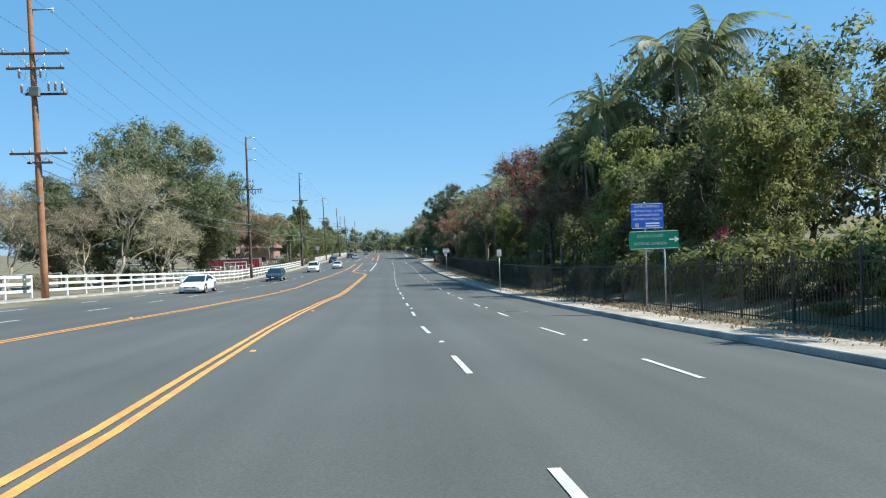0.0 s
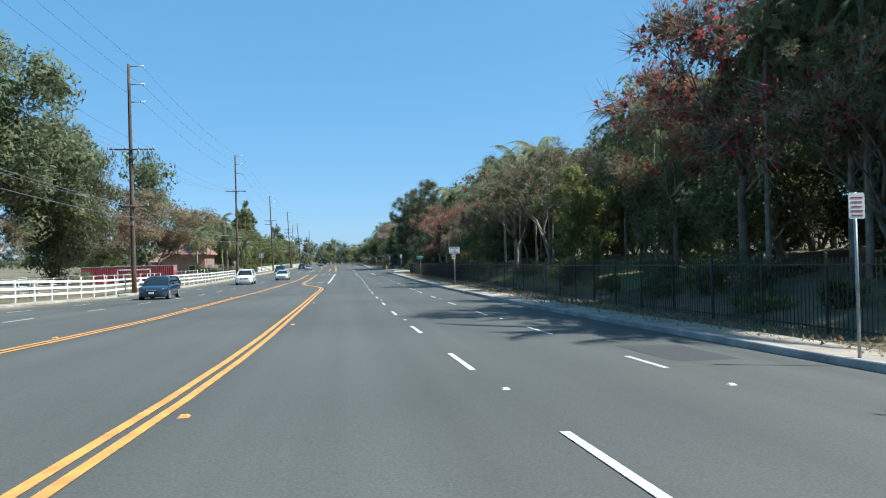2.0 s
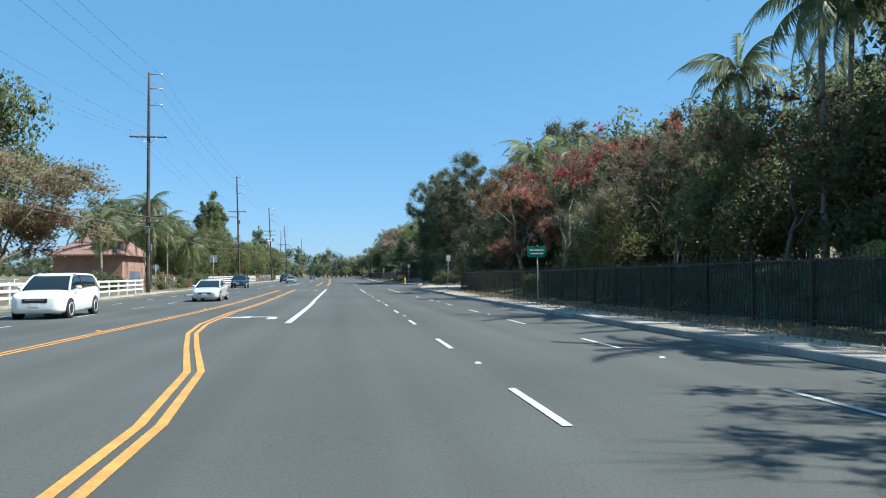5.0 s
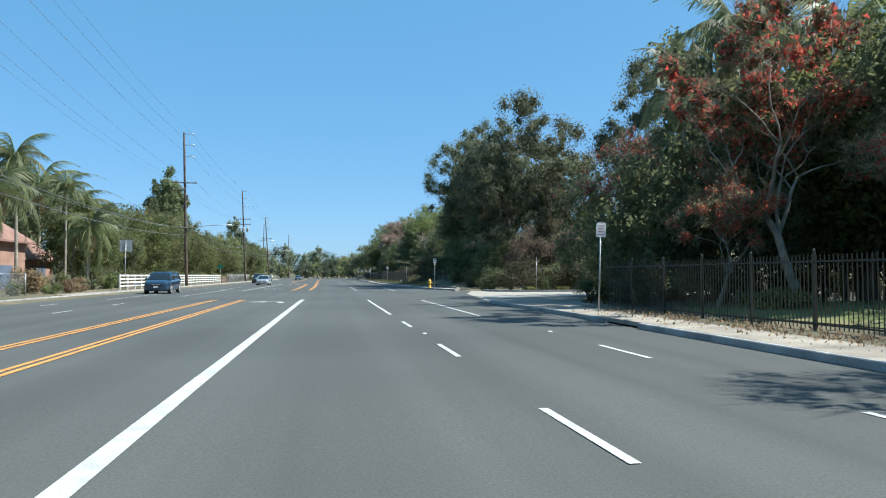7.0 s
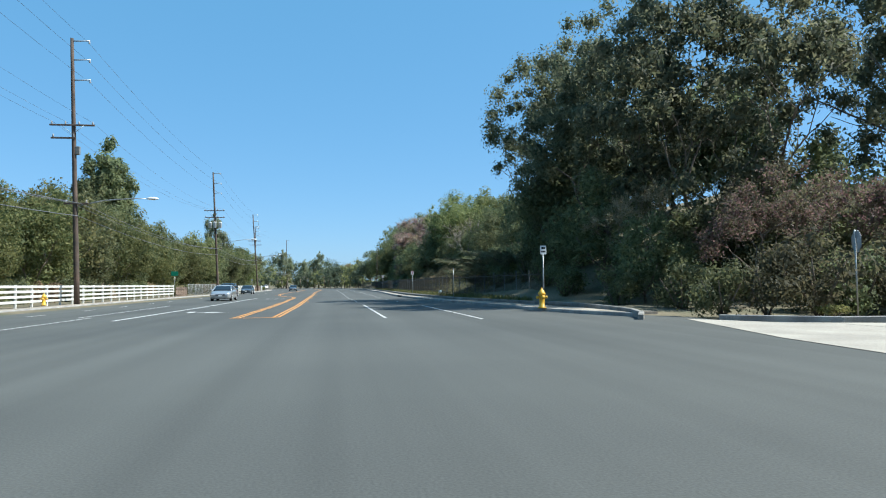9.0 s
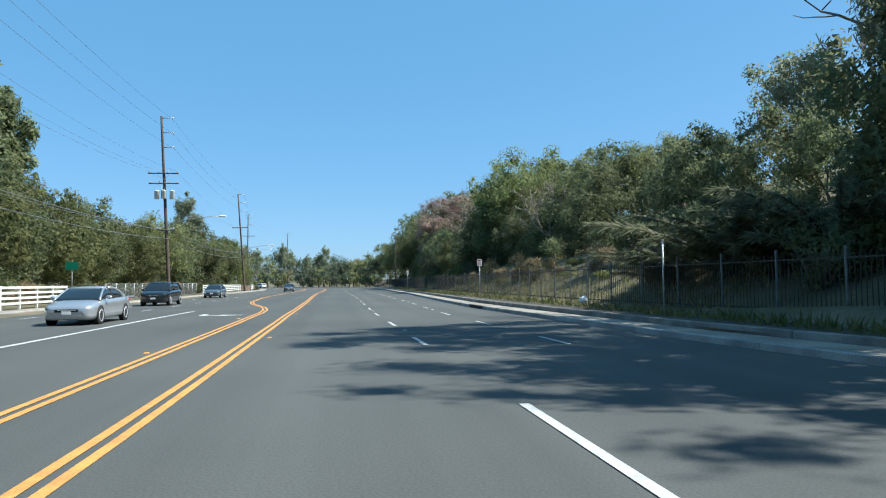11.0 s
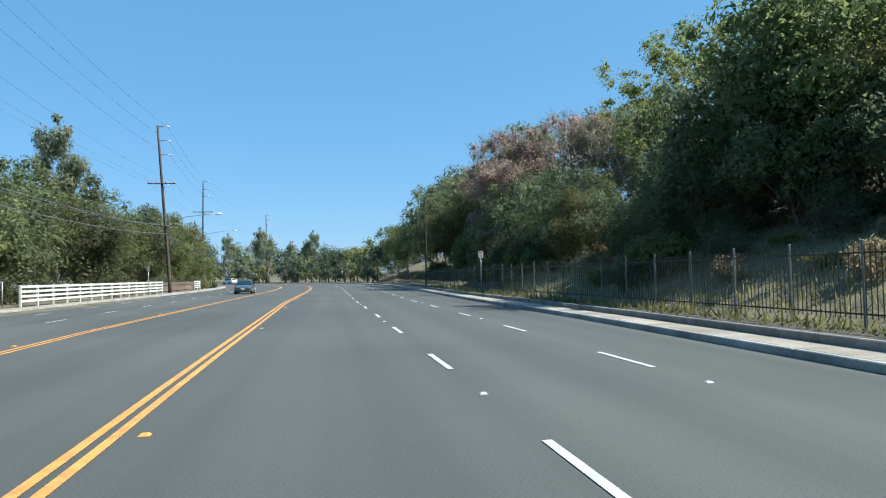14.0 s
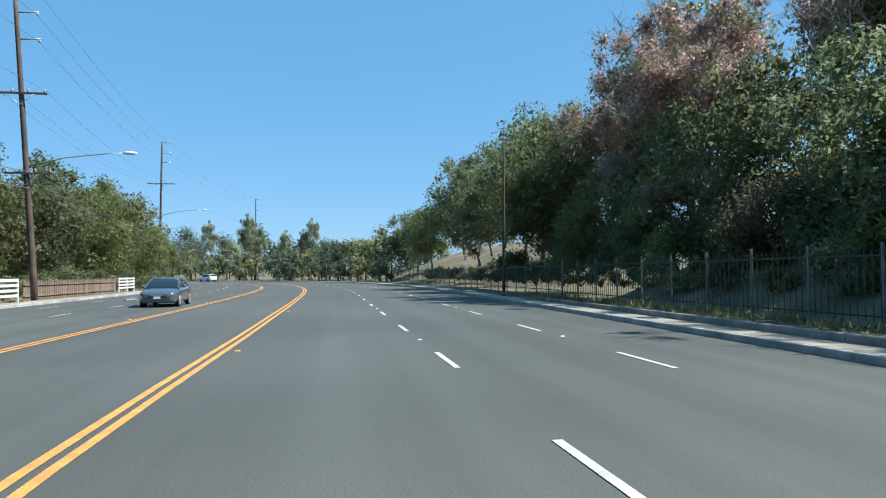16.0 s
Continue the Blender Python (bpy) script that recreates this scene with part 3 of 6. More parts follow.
def kerb_run(places, height=0.15, width=0.16, piece=3.0):
    """Kerb stones along a polyline of ground points; each stone is a bevelled block as long as its stretch."""
    for a, b in zip(places, places[1:]):
        a, b = Vector(a), Vector(b)
        v = b - a
        length = v.length
        u = v.normalized()
        side = u.cross(Vector((0, 0, 1))).normalized()
        up = side.cross(u)
        bm = bmesh.new()
        add_box(bm, (0.005, 0.0, -0.25), (length - 0.005, width, height), 0.018)
        m = Matrix(((u.x, side.x, up.x, a.x), (u.y, side.y, up.y, a.y), (u.z, side.z, up.z, a.z), (0, 0, 0, 1)))
        part("kerb_stone", from_bm("kerb_stone", bm, M_KERB), kerb, "", m)


def run(s0, s1, dfun, step=3.6):
    n = max(1, round((s1 - s0) / step))
    return [at3(s0 + (s1 - s0) * i / n, dfun(s0 + (s1 - s0) * i / n)) for i in range(n + 1)]


kerb_run(run(-40, 143.6, kerb_d))
kerb_run(run(145.9, 154, kerb_d))
kerb_run([Vector((x, y, road_z(x, y))) for x, y in (at(154, kerb_d(154)), (7.02, 157.3), (7.0, 160.2), (7.5, 162.0), (8.6, 163.6), (10.4, 165.2), (13.0, 166.3), (20, 167.0), (40, 167.4))])
kerb_run([Vector((x, y, road_z(x, y))) for x, y in ((40, 183.0), (20, 182.2), (15.0, 183.0), (12.4, 185.6))])
kerb_run(run(188, 330, kerb_d))
kerb_run(run(330, 620, kerb_d, 8.0))
for s0, s1 in ((-40, 330), (330, 620)):
    pts = run(s0, s1, left_d, 4.0)
    kerb_run(list(reversed(pts)))


def kerb_inlet(s0, s1):
    """A storm drain mouth let into the kerb, under a cast concrete lid; its inner shade is a black block."""
    a, b = at3(s0, kerb_d(s0)), at3(s1, kerb_d(s1))
    v = b - a
    u = v.normalized()
    side = u.cross(Vector((0, 0, 1))).normalized()
    m = Matrix(((u.x, side.x, 0, a.x), (u.y, side.y, 0, a.y), (u.z, side.z, 1, a.z), (0, 0, 0, 1)))
    ob = thing("storm_drain", "storm drain mouth under a pale concrete kerb lid", "storm drain", m=m)
    part("lid", box("lid", (0, -0.03, 0.125), (v.length, 0.75, 0.175), M_CONC, 0.015), ob)
    # no hole is cut: a solid black block stands for the shaded opening
    part("mouth", box("mouth", (0.12, -0.012, 0.0), (v.length - 0.12, 0.1, 0.122), M_BLACK, 0.004), ob, "dark open drain mouth")
    for x in (0.06, v.length - 0.06):
        part("jamb", box("jamb", (x - 0.055, -0.025, 0.0), (x + 0.055, 0.12, 0.123), M_KERB, 0.008), ob)


def slab_row(owner, s0, s1, d0, d1, length=1.52, lift=0.15):
    """Pavement slabs laid one after another."""
    n = max(1, round((s1 - s0) / length))
    for i in range(n):
        a, b = s0 + (s1 - s0) * i / n, s0 + (s1 - s0) * (i + 1) / n
        p = [at3(a + 0.008, d0(a), lift), at3(a + 0.008, d1(a), lift), at3(b - 0.008, d1(b), lift), at3(b - 0.008, d0(b), lift)]
        o = sum(p, Vector()) / 4
        vs = [q - o for q in p] + [q - o - Vector((0, 0, 0.12)) for q in p]
        part("slab", mesh_of("slab", vs, [(0, 1, 2, 3), (4, 7, 6, 5), (0, 4, 5, 1), (1, 5, 6, 2), (2, 6, 7, 3), (3, 7, 4, 0)], M_CONC), owner, "", Matrix.Translation(o))


pavement = thing("pavement", "sun-bleached concrete pavement with joints and leaf litter", "pavement", kind="structure")
slab_row(pavement, -10, 154, lambda s: kerb_d(s) + 0.165, lambda s: kerb_d(s) + float(np.interp(s, (0, 128, 150), (1.55, 1.55, 2.0))))
CORNER = [at(153.9, kerb_d(153.9) + 0.16), (7.18, 157.3), (7.16, 160.1), (7.65, 161.9), (8.75, 163.4), (10.5, 165.05), (13.0, 166.1), (13.4, 163.0), (11.0, 158.0), (10.2, 153.9)]
part("corner_slab", mesh_of("corner_slab", [(x, y, road_z(x, y) + 0.148) for x, y in CORNER] + [(x, y, road_z(x, y) - 0.1) for x, y in CORNER],
     [tuple(range(10))] + [(i, 10 + i, 10 + (i + 1) % 10, (i + 1) % 10) for i in range(10)], M_CONC), pavement)
slab_row(pavement, 189, 300, lambda s: kerb_d(s) + 0.165, lambda s: kerb_d(s) + walk_width(s))
slab_row(pavement, 300, 420, lambda s: kerb_d(s) + 0.165, lambda s: kerb_d(s) + walk_width(s), 2.4)
part("far_pavement", strip("far_pavement", 420, 620, lambda s: kerb_d(s) + 0.165, lambda s: kerb_d(s) + 1.75, M_CONC, 0.15), pavement)
pavement_left = thing("pavement", "narrow pale concrete pavement along a white rail fence", "pavement", kind="structure")
slab_row(pavement_left, 30, 164, lambda s: left_d(s) - 1.35, lambda s: left_d(s) - 0.165, 2.0, 0.15)
slab_row(pavement_left, 176, 400, lambda s: left_d(s) - 1.35, lambda s: left_d(s) - 0.165, 4.0, 0.15)
kerb_inlet(235.0, 238.4)

# dirt strip between pavement and fence on the right
verge = thing("verge", "dry dirt verge strewn with fallen leaves", "verge", kind="structure",
              me=strip("verge", -40, 152, lambda s: kerb_d(s) + float(np.interp(s, (0, 128, 150), (1.50, 1.50, 1.98))), 11.0, M_GROUND, 0.115, 4.0, 2))
thing("verge", "strip of soil and weeds behind a low wall", "verge", kind="structure",
               me=strip("verge", 192, 420, lambda s: kerb_d(s) + walk_width(s) + 0.05, lambda s: max(10.6, kerb_d(s) + 3.2), M_VERGE_DARK, 0.2, 4.0, 2))


# ---------- plants ----------
def broadleaf(name, label, seed, h, r, leaf, n, material, bark=M_BARK, clear=0.22, size=0.34, aspect=0.5, tall=1.0, droop=0.1, lumps=26, category="tree", hollow=0.45, boughs=2, puff=1.0):
    """A leafy tree: trunk with limbs, and a crown of leaf clumps with an uneven outline."""
    rng = np.random.default_rng(seed)
    top = thing(name, label, category)
    paths, tips = limbs(rng, h * 0.72, 0.62, h * clear + 0.6, boughs, 3, max(0.09, h * 0.019))
    part("trunk", tubes("trunk", paths, bark, 5), top)
    clumps, slim = [], max(1.0, 0.45 * h / r * 0.5)
    cz, hz = h * (1 + clear) / 2, h * (1 - clear) / 2 * tall
    for i in range(lumps):
        d = unit(rng, 1)[0]
        k = 0.35 + 0.5 * rng.random()
        bulge = 1.0 - 0.25 * max(0.0, d[2])
        c = (d[0] * r * k * bulge, d[1] * r * k * bulge, cz + d[2] * hz * k * 1.05)
        q = r * puff * (0.24 + 0.2 * rng.random())
        clumps.append((c, (q, q, q * slim * (0.7 + 0.3 * rng.random()))))
    for i in range(lumps // 3):
        d = unit(rng, 1)[0]
        c = (d[0] * r * 0.9, d[1] * r * 0.9, cz + d[2] * hz * 0.88)
        q = r * (0.12 + 0.10 * rng.random())
        clumps.append((c, (q, q, q * slim)))
    fz = h / max(c[2] + q[2] for c, q in clumps)
    fr = r / max(math.hypot(c[0], c[1]) + q[0] for c, q in clumps) * 1.08
    clumps = [((c[0] * fr, c[1] * fr, c[2] * fz), (q[0] * fr, q[1] * fr, q[2] * fz)) for c, q in clumps]
    part("crown", leaf_cloud("crown", rng, clumps, n, size, aspect, material, droop, hollow), top)
    return top


def bare_tree(name, label, seed, h, r, material, twig_mat, n_tw=5000, bark=M_PALE_BARK, extra=None, spread=0.62, levels=4, loose=0.05, least=0.006):
    """A tree mostly out of leaf: a net of fine branches; extra: (part name, material, count, size) for blossom or leaves at the tips."""
    rng = np.random.default_rng(seed)
    top = thing(name, label, "tree")
    paths, tips = limbs(rng, h * 0.72, spread, h * 0.24, levels, 3, h * 0.02, 0.35, 0.25, 0.70)
    allp = np.array([q for pa in paths for q, _ in pa])
    fz, fr = h / allp[:, 2].max(), r / np.percentile(np.hypot(allp[:, 0], allp[:, 1]), 97)
    fit = lambda v: Vector((v.x * fr, v.y * fr, v.z * fz))
    paths = [[(fit(q), max(w, least)) for q, w in pa] for pa in paths]
    tips = [(fit(q), d) for q, d in tips]
    big = [p for p in paths if p[0][1] > 0.03]
    small = [p for p in paths if p[0][1] <= 0.03]
    part("trunk", tubes("trunk", big, bark, 6), top)
    if small:
        tagged(part("branch_net", tubes("branch_net", small, bark, 3, False), top), kind="stuff")
    tp, td = np.array([t for t, _ in tips]), np.array([d for _, d in tips])
    idx = rng.integers(len(tp), size=n_tw)
    d = td[idx] + unit(rng, n_tw) * 0.9
    d /= np.linalg.norm(d, axis=1, keepdims=True)
    ln = h * 0.05 * (0.5 + rng.random((n_tw, 1)))
    pos = tp[idx] + unit(rng, n_tw) * h * 0.045 * rng.random((n_tw, 1)) + d * ln * 0.5
    w = np.cross(d, unit(rng, n_tw))
    w /= np.linalg.norm(w, axis=1, keepdims=True)
    tagged(part("twig_net", blades("twig_net", pos, d * ln, w * 0.012, twig_mat), top), kind="stuff")
    for nm, mt, cnt, sz in (extra or ()):
        idx = rng.integers(len(tp), size=cnt)
        keep = rng.random(len(tp)) < 0.75
        idx = idx[keep[idx]]
        m = len(idx)
        pos = tp[idx] + unit(rng, m) * h * loose * rng.random((m, 1))
        al = unit(rng, m)
        w = np.cross(al, unit(rng, m))
        w /= np.linalg.norm(w, axis=1, keepdims=True)
        s = sz * (0.6 + 0.8 * rng.random((m, 1)))
        part(nm, blades(nm, pos, al * s * 0.5, w * s * 0.3, mt), top)
    return top


def frond_mesh(seed, length, material, hang=0.9, pairs=40):
    """One feathered palm leaf: a bowed midrib with two rows of narrow leaflets that hang."""
    rng = np.random.default_rng(seed)
    t = np.linspace(0.0, 1.0, pairs)
    x = length * (t - 0.16 * t ** 3)
    z = length * (0.42 * t - hang * t ** 2.3 * 0.75)
    vs, fs = [], []
    for i in range(pairs):
        vs += [(x[i], -0.02, z[i]), (x[i], 0.02, z[i])]
    for i in range(pairs - 1):
        fs.append((2 * i, 2 * i + 1, 2 * i + 3, 2 * i + 2))
        if i < 2:
            continue
        for side in (0, 1):
            ll = length * 0.25 * math.sin(math.pi * min(1.0, 0.18 + 0.8 * t[i])) * (0.8 + 0.4 * rng.random())
            d = Vector((0.55, (side * 2 - 1) * 0.55, -0.75 - 0.9 * rng.random())).normalized()
            vs.append(tuple(Vector((x[i], 0, z[i])) + d * ll))
            fs.append((2 * i + side, 2 * i + 2 + side, len(vs) - 1))
    return mesh_of("frond", vs, fs, material)


FRONDS = [frond_mesh(i, 4.5, L_PALM, 0.95 + 0.22 * (i % 3)) for i in range(4)]
FRONDS_DRY = [frond_mesh(20 + i, 2.6, L_DRY, 1.2) for i in range(2)]


def palm(name, label, seed, h, dry=0, size=1.0, fronds=19):
    rng = np.random.default_rng(seed)
    top = thing(name, label, "palm tree")
    lean = rng.normal(size=2) * 0.3
    path = [(Vector((lean[0] * t * t, lean[1] * t * t, -0.3 + (h + 0.3) * t)), 0.17 - 0.05 * t) for t in np.linspace(0, 1, 8)]
    part("trunk", tubes("trunk", path and [path], M_PALE_BARK, 8), top)
    head = path[-1][0]
    for i in range(fronds):
        a = 360 * i * 0.382 + rng.normal() * 8
        tilt = -48 + 104 * (i / fronds) + rng.normal() * 6
        m = Matrix.Translation(head) @ pose(0, 0, 0, 0, tilt, a) @ Matrix.Scale(size * (0.85 + 0.3 * rng.random()), 4)
        part("frond", FRONDS[i % 4], top, "", m)
    for i in range(dry):
        m = Matrix.Translation(head - Vector((0, 0, 0.3))) @ pose(0, 0, 0, 0, 62 + rng.normal() * 8, 360 * i / dry) @ Matrix.Scale(size * 0.9, 4)
        part("dry_frond", FRONDS_DRY[i % 2], top, "dry brown hanging frond", m)
    return top


def bush(name, label, seed, r, h, n, material, size=0.2, aspect=0.5, droop=0.0, category="bush"):
    rng = np.random.default_rng(seed)
    top = thing(name, label, category)
    cl = []
    for i in range(14):
        d = unit(rng, 1)[0]
        cl.append(((d[0] * r * 0.62, d[1] * r * 0.62, h * 0.42 + d[2] * h * 0.30), (r * 0.42, r * 0.42, h * 0.34)))
    paths = [[(Vector((0, 0, -0.2)), 0.05), (Vector((math.cos(a) * r * 0.5, math.sin(a) * r * 0.5, h * 0.6)), 0.015)] for a in (0.4, 1.7, 2.9, 4.1, 5.3)]
    part("stem", tubes("stem", paths, M_BARK, 5), top)
    part("foliage", leaf_cloud("foliage", rng, cl, n, size, aspect, material, droop, 0.3), top)
    return top


PLAIN = {}      # the plain label of each kind of plant
TRUE_SIZE = set()       # kinds whose size does not follow the first one planted


def plant(proto, x, y, size=1.0, turn=0.0, tall=1.0, label="", group="", sink=0.0):
    m = Matrix.Translation((x, y, land_z(x, y) - sink)) @ pose(0, 0, 0, 0, 0, turn) @ Matrix.Diagonal((size, size, size * tall, 1))
    if proto.name not in PLAIN:
        PLAIN[proto.name] = proto["label"]
        proto.matrix_basis = m
        ob = proto
    else:
        ob = copy_thing(proto, m @ Matrix.Diagonal((*(1 / v for v in proto.scale), 1)) if proto.name in TRUE_SIZE else m)
        ob["group"] = ""
    tagged(ob, label or PLAIN[proto.name], group=group)
    return ob


T_BROAD = [
    broadleaf("tree", "leafy mid-green broadleaf tree", 1, 10, 4.4, None, 9000, L_MID, size=0.24, clear=0.10, hollow=0.72, puff=0.84, lumps=36, aspect=0.6),
    broadleaf("tree", "dense dark green evergreen tree", 2, 10, 4.6, None, 7200, L_DARK, size=0.26, clear=0.05, hollow=0.72, puff=0.84, lumps=42, aspect=0.6),
    broadleaf("tree", "spreading grey-green broadleaf tree", 3, 10, 4.5, None, 8000, L_GREY, size=0.24, hollow=0.72, puff=0.84, clear=0.12, lumps=36, aspect=0.6),
    broadleaf("tree", "bushy olive-green broadleaf tree", 4, 10, 4.7, None, 7600, L_OLIVE, size=0.25, clear=0.08, hollow=0.72, puff=0.84, lumps=42, aspect=0.6),
    broadleaf("tree", "leafy tree with yellow-green new growth", 5, 10, 4.2, None, 8000, L_LIGHT, size=0.23, clear=0.10, droop=0.4, lumps=36, aspect=0.55),
]
T_FRONT = [
    broadleaf("tree", "dense olive-green tree leaning over an iron fence", 51, 10, 4.5, None, 21000, L_OLIVE, size=0.18, clear=0.03, hollow=0.72, puff=0.84, lumps=60, aspect=0.6),
    broadleaf("tree", "dense leafy green tree on a steep bank", 52, 10, 4.5, None, 22000, L_MID, size=0.182, clear=0.05, hollow=0.72, puff=0.84, lumps=60, aspect=0.6),
]
T_DENSE = [
    broadleaf("tree", "dense bumpy yellow-green tree behind the rail fence", 53, 10, 4.6, None, 14000, L_HEDGE, size=0.21, clear=0.03, lumps=54, aspect=0.62, hollow=0.74, puff=0.82),
    broadleaf("tree", "dense dull green tree behind the rail fence", 54, 10, 4.4, None, 13000, L_DARK, size=0.21, clear=0.04, lumps=50, aspect=0.62, hollow=0.74, puff=0.82),
]
T_HIGH = broadleaf("tree", "dark leafy tree with a bare forked trunk", 17, 12, 5.0, None, 9000, L_DARK, size=0.25, clear=0.42, lumps=40, aspect=0.55)
T_CORNER = broadleaf("tree", "tall airy grey-green street tree with layered branches", 11, 22, 7.9, None, 40000, L_CORNER, size=0.27, clear=0.10, lumps=150, aspect=0.5, droop=0.35, hollow=0.1, boughs=3, puff=0.46)
T_PINE = broadleaf("tree", "huge dark green pine with billowing needle masses", 12, 25, 10.2, None, 38000, L_PINE, size=0.46, clear=0.08, lumps=96, aspect=0.42, hollow=0.72, puff=0.70)
T_FEATHER = broadleaf("tree", "feathery yellow-green tree behind an iron fence", 13, 10, 3.9, None, 11000, L_LIGHT, size=0.27, clear=0.10, aspect=0.36, droop=0.5, lumps=44, boughs=3, puff=0.68, hollow=0.25)
T_OPEN = broadleaf("tree", "open yellow-green tree with dark branching limbs", 55, 13, 5.4, None, 9000, L_LIGHT, size=0.17, clear=0.22, lumps=90, aspect=0.62, hollow=0.0, boughs=4, puff=0.36)
T_EUCA = broadleaf("tree", "tall wispy eucalyptus with thin crown", 14, 17, 2.9, None, 6000, L_GREY, M_PALE_BARK, clear=0.3, size=0.40, aspect=0.28, droop=0.9, lumps=26)
T_CYP = broadleaf("tree", "tall narrow dark evergreen tree", 15, 17, 2.7, None, 9000, L_DARK, clear=0.06, size=0.38, lumps=50)
T_SMALL = broadleaf("shrubby_tree", "dense dark green shrubby tree", 16, 6, 3.0, None, 6200, L_DARK, size=0.16, hollow=0.72, puff=0.84, clear=0.02, lumps=36, aspect=0.6, boughs=1)
T_BARE = [
    bare_tree("bare_tree", "leafless spreading grey-brown tree", 21, 10, 5.4, None, L_TWIG, 4000, bark=M_DRY_BARK, least=0.019),
    bare_tree("bare_tree", "thin leafless tree with tangled grey branches", 22, 9, 4, None, L_TWIG, 4000, least=0.013, extra=(("foliage", L_OLIVE, 1800, 0.18),)),
]
T_SNAG = bare_tree("bare_tree", "leafless pale-branched tree on the hillside", 30, 10, 5.2, None, L_TWIG, 700, bark=M_PALE_BARK, least=0.034)
T_CORAL = bare_tree("coral_tree", "coral tree with red blossom on bare pale branches", 23, 11, 5, None, L_TWIG, 4500, extra=(("blossom", L_RED, 5200, 0.22), ("foliage", L_DARK, 5000, 0.27)))
T_CORAL_THIN = bare_tree("coral_tree", "coral tree with a few red blossoms on grey branches", 26, 11, 5, None, L_TWIG, 2200, bark=M_BARK, extra=(("blossom", L_RED, 800, 0.22), ("foliage", L_DARK, 6000, 0.22)))
T_CORAL_DARK = bare_tree("coral_tree", "dark-branched coral tree dotted with red blossom", 29, 11, 5, None, L_TWIG, 3200, bark=M_BARK, extra=(("blossom", L_RED, 2600, 0.20), ("foliage", L_BRUSH, 3600, 0.20)), loose=0.07)
T_CORAL_BARE = bare_tree("coral_tree", "leafless coral tree with scattered red blossoms on pale branches", 27, 11, 5.5, None, L_TWIG, 2400, extra=(("blossom", L_RED, 2000, 0.24),))
T_FLOSS = bare_tree("flowering_tree", "pink-blossomed tree among green hillside trees", 24, 11, 5, None, L_TWIG, 3500, extra=(("blossom", L_PINK, 8000, 0.20), ("foliage", L_TAN, 6500, 0.20)), loose=0.07)
T_RUST = bare_tree("rusty_tree", "round tree with rusty red thinning foliage", 25, 12, 6, None, L_TWIG, 5000, bark=M_BARK, extra=(("red_foliage", L_RUST, 7500, 0.24), ("foliage", L_TAN, 14500, 0.24)), loose=0.11)
T_MAUVE = bare_tree("thinning_tree", "thinning shrubby tree with dusky pink leaves", 28, 9, 4.6, None, L_TWIG, 1800, bark=M_BARK, extra=(("red_foliage", L_MAUVE, 5200, 0.19), ("foliage", L_BRUSH, 6500, 0.19)), loose=0.10)
B_DARK = bush("bush", "dark green rounded evergreen shrub", 31, 1.6, 2.0, 2300, L_DARK, 0.14)
B_GREEN = bush("bush", "leafy mid-green garden shrub", 32, 1.5, 1.8, 1700, L_MID, 0.17)
B_DRY = bush("bush", "dry reddish brown shrub", 33, 1.5, 1.7, 1800, L_DRY, 0.17)
B_BRUSH = bush("bush", "tangled brown-green shrub at the street corner", 38, 1.7, 2.3, 3000, L_BRUSH, 0.12)
B_IVY = bush("ivy_bank", "low ivy and weeds on a bank", 34, 1.6, 0.8, 1500, L_IVY, 0.15)
B_LIGHT = bush("bush", "sunlit yellow-green leafy shrub", 35, 1.5, 1.8, 1600, L_LIGHT, 0.20)


def feather_bush(name, label, seed, r, h, n, material):
    """Arching sprays of fine drooping foliage."""
    g = np.random.default_rng(seed)
    top = thing(name, label, "conifer shrub")
    cs, al, ws, paths = [], [], [], []
    for i in range(84):
        a, u = g.random() * 6.283, 0.35 + 0.65 * g.random()
        out, g_lift = Vector((math.cos(a), math.sin(a), 0)), g.random()
        prev = Vector((0, 0, 0.1))
        pts = [(prev, 0.03)]
        for k in range(1, 9):
            t = k / 8
            q = out * (r * u * t) + Vector((0, 0, h * (1.05 * t - 0.52 * t * t) * (0.30 + 0.70 * g_lift)))
            pts.append((q, 0.03 * (1 - t) + 0.006))
            for m in range(n // 110):
                d = (q - prev).normalized() + Vector(g.normal(size=3)) * 0.45 - Vector((0, 0, 0.35))
                d.normalize()
                ln = 0.07 + 0.07 * g.random()
                cs.append(prev.lerp(q, g.random()) + d * ln)
                al.append(d * ln)
                w = d.cross(Vector(g.normal(size=3))).normalized()
                ws.append(w * 0.013)
            prev = q
        paths.append(pts)
    tagged(part("branch_net", tubes("branch_net", paths, M_BARK, 4), top), kind="stuff")
    part("foliage", blades("foliage", np.array(cs), np.array(al), np.array(ws), material), top)
    return top


B_FEATHER = feather_bush("feathery_bush", "arching feathery conifer shrub above the fence", 36, 2.2, 2.2, 3600, L_CONIFER)
B_BOUG = bush("flowering_bush", "magenta bougainvillea shrub behind a hedge", 37, 1.5, 3.3, 1800, L_MAGENTA, 0.17)
TUFTS = []
P_QUEEN = palm("palm_tree", "tall queen palm with drooping feathery fronds", 41, 13)
P_LOW = palm("palm_tree", "short palm with arching green fronds", 42, 7.5, 6)
P_SKIRT = palm("palm_tree", "small palm with a skirt of dry brown fronds", 43, 5, 14, 0.8)

TRUE_SIZE |= {B_BRUSH.name, T_CORAL_DARK.name, T_MAUVE.name, T_DENSE[0].name, T_DENSE[1].name, T_SNAG.name, T_FLOSS.name, T_BARE[0].name}

# right side, garden behind the iron fence
GARDEN = "garden trees behind the fence"
plant(P_QUEEN, 21.5, 49, 1.08, 20, 1.02, group="tall palms")
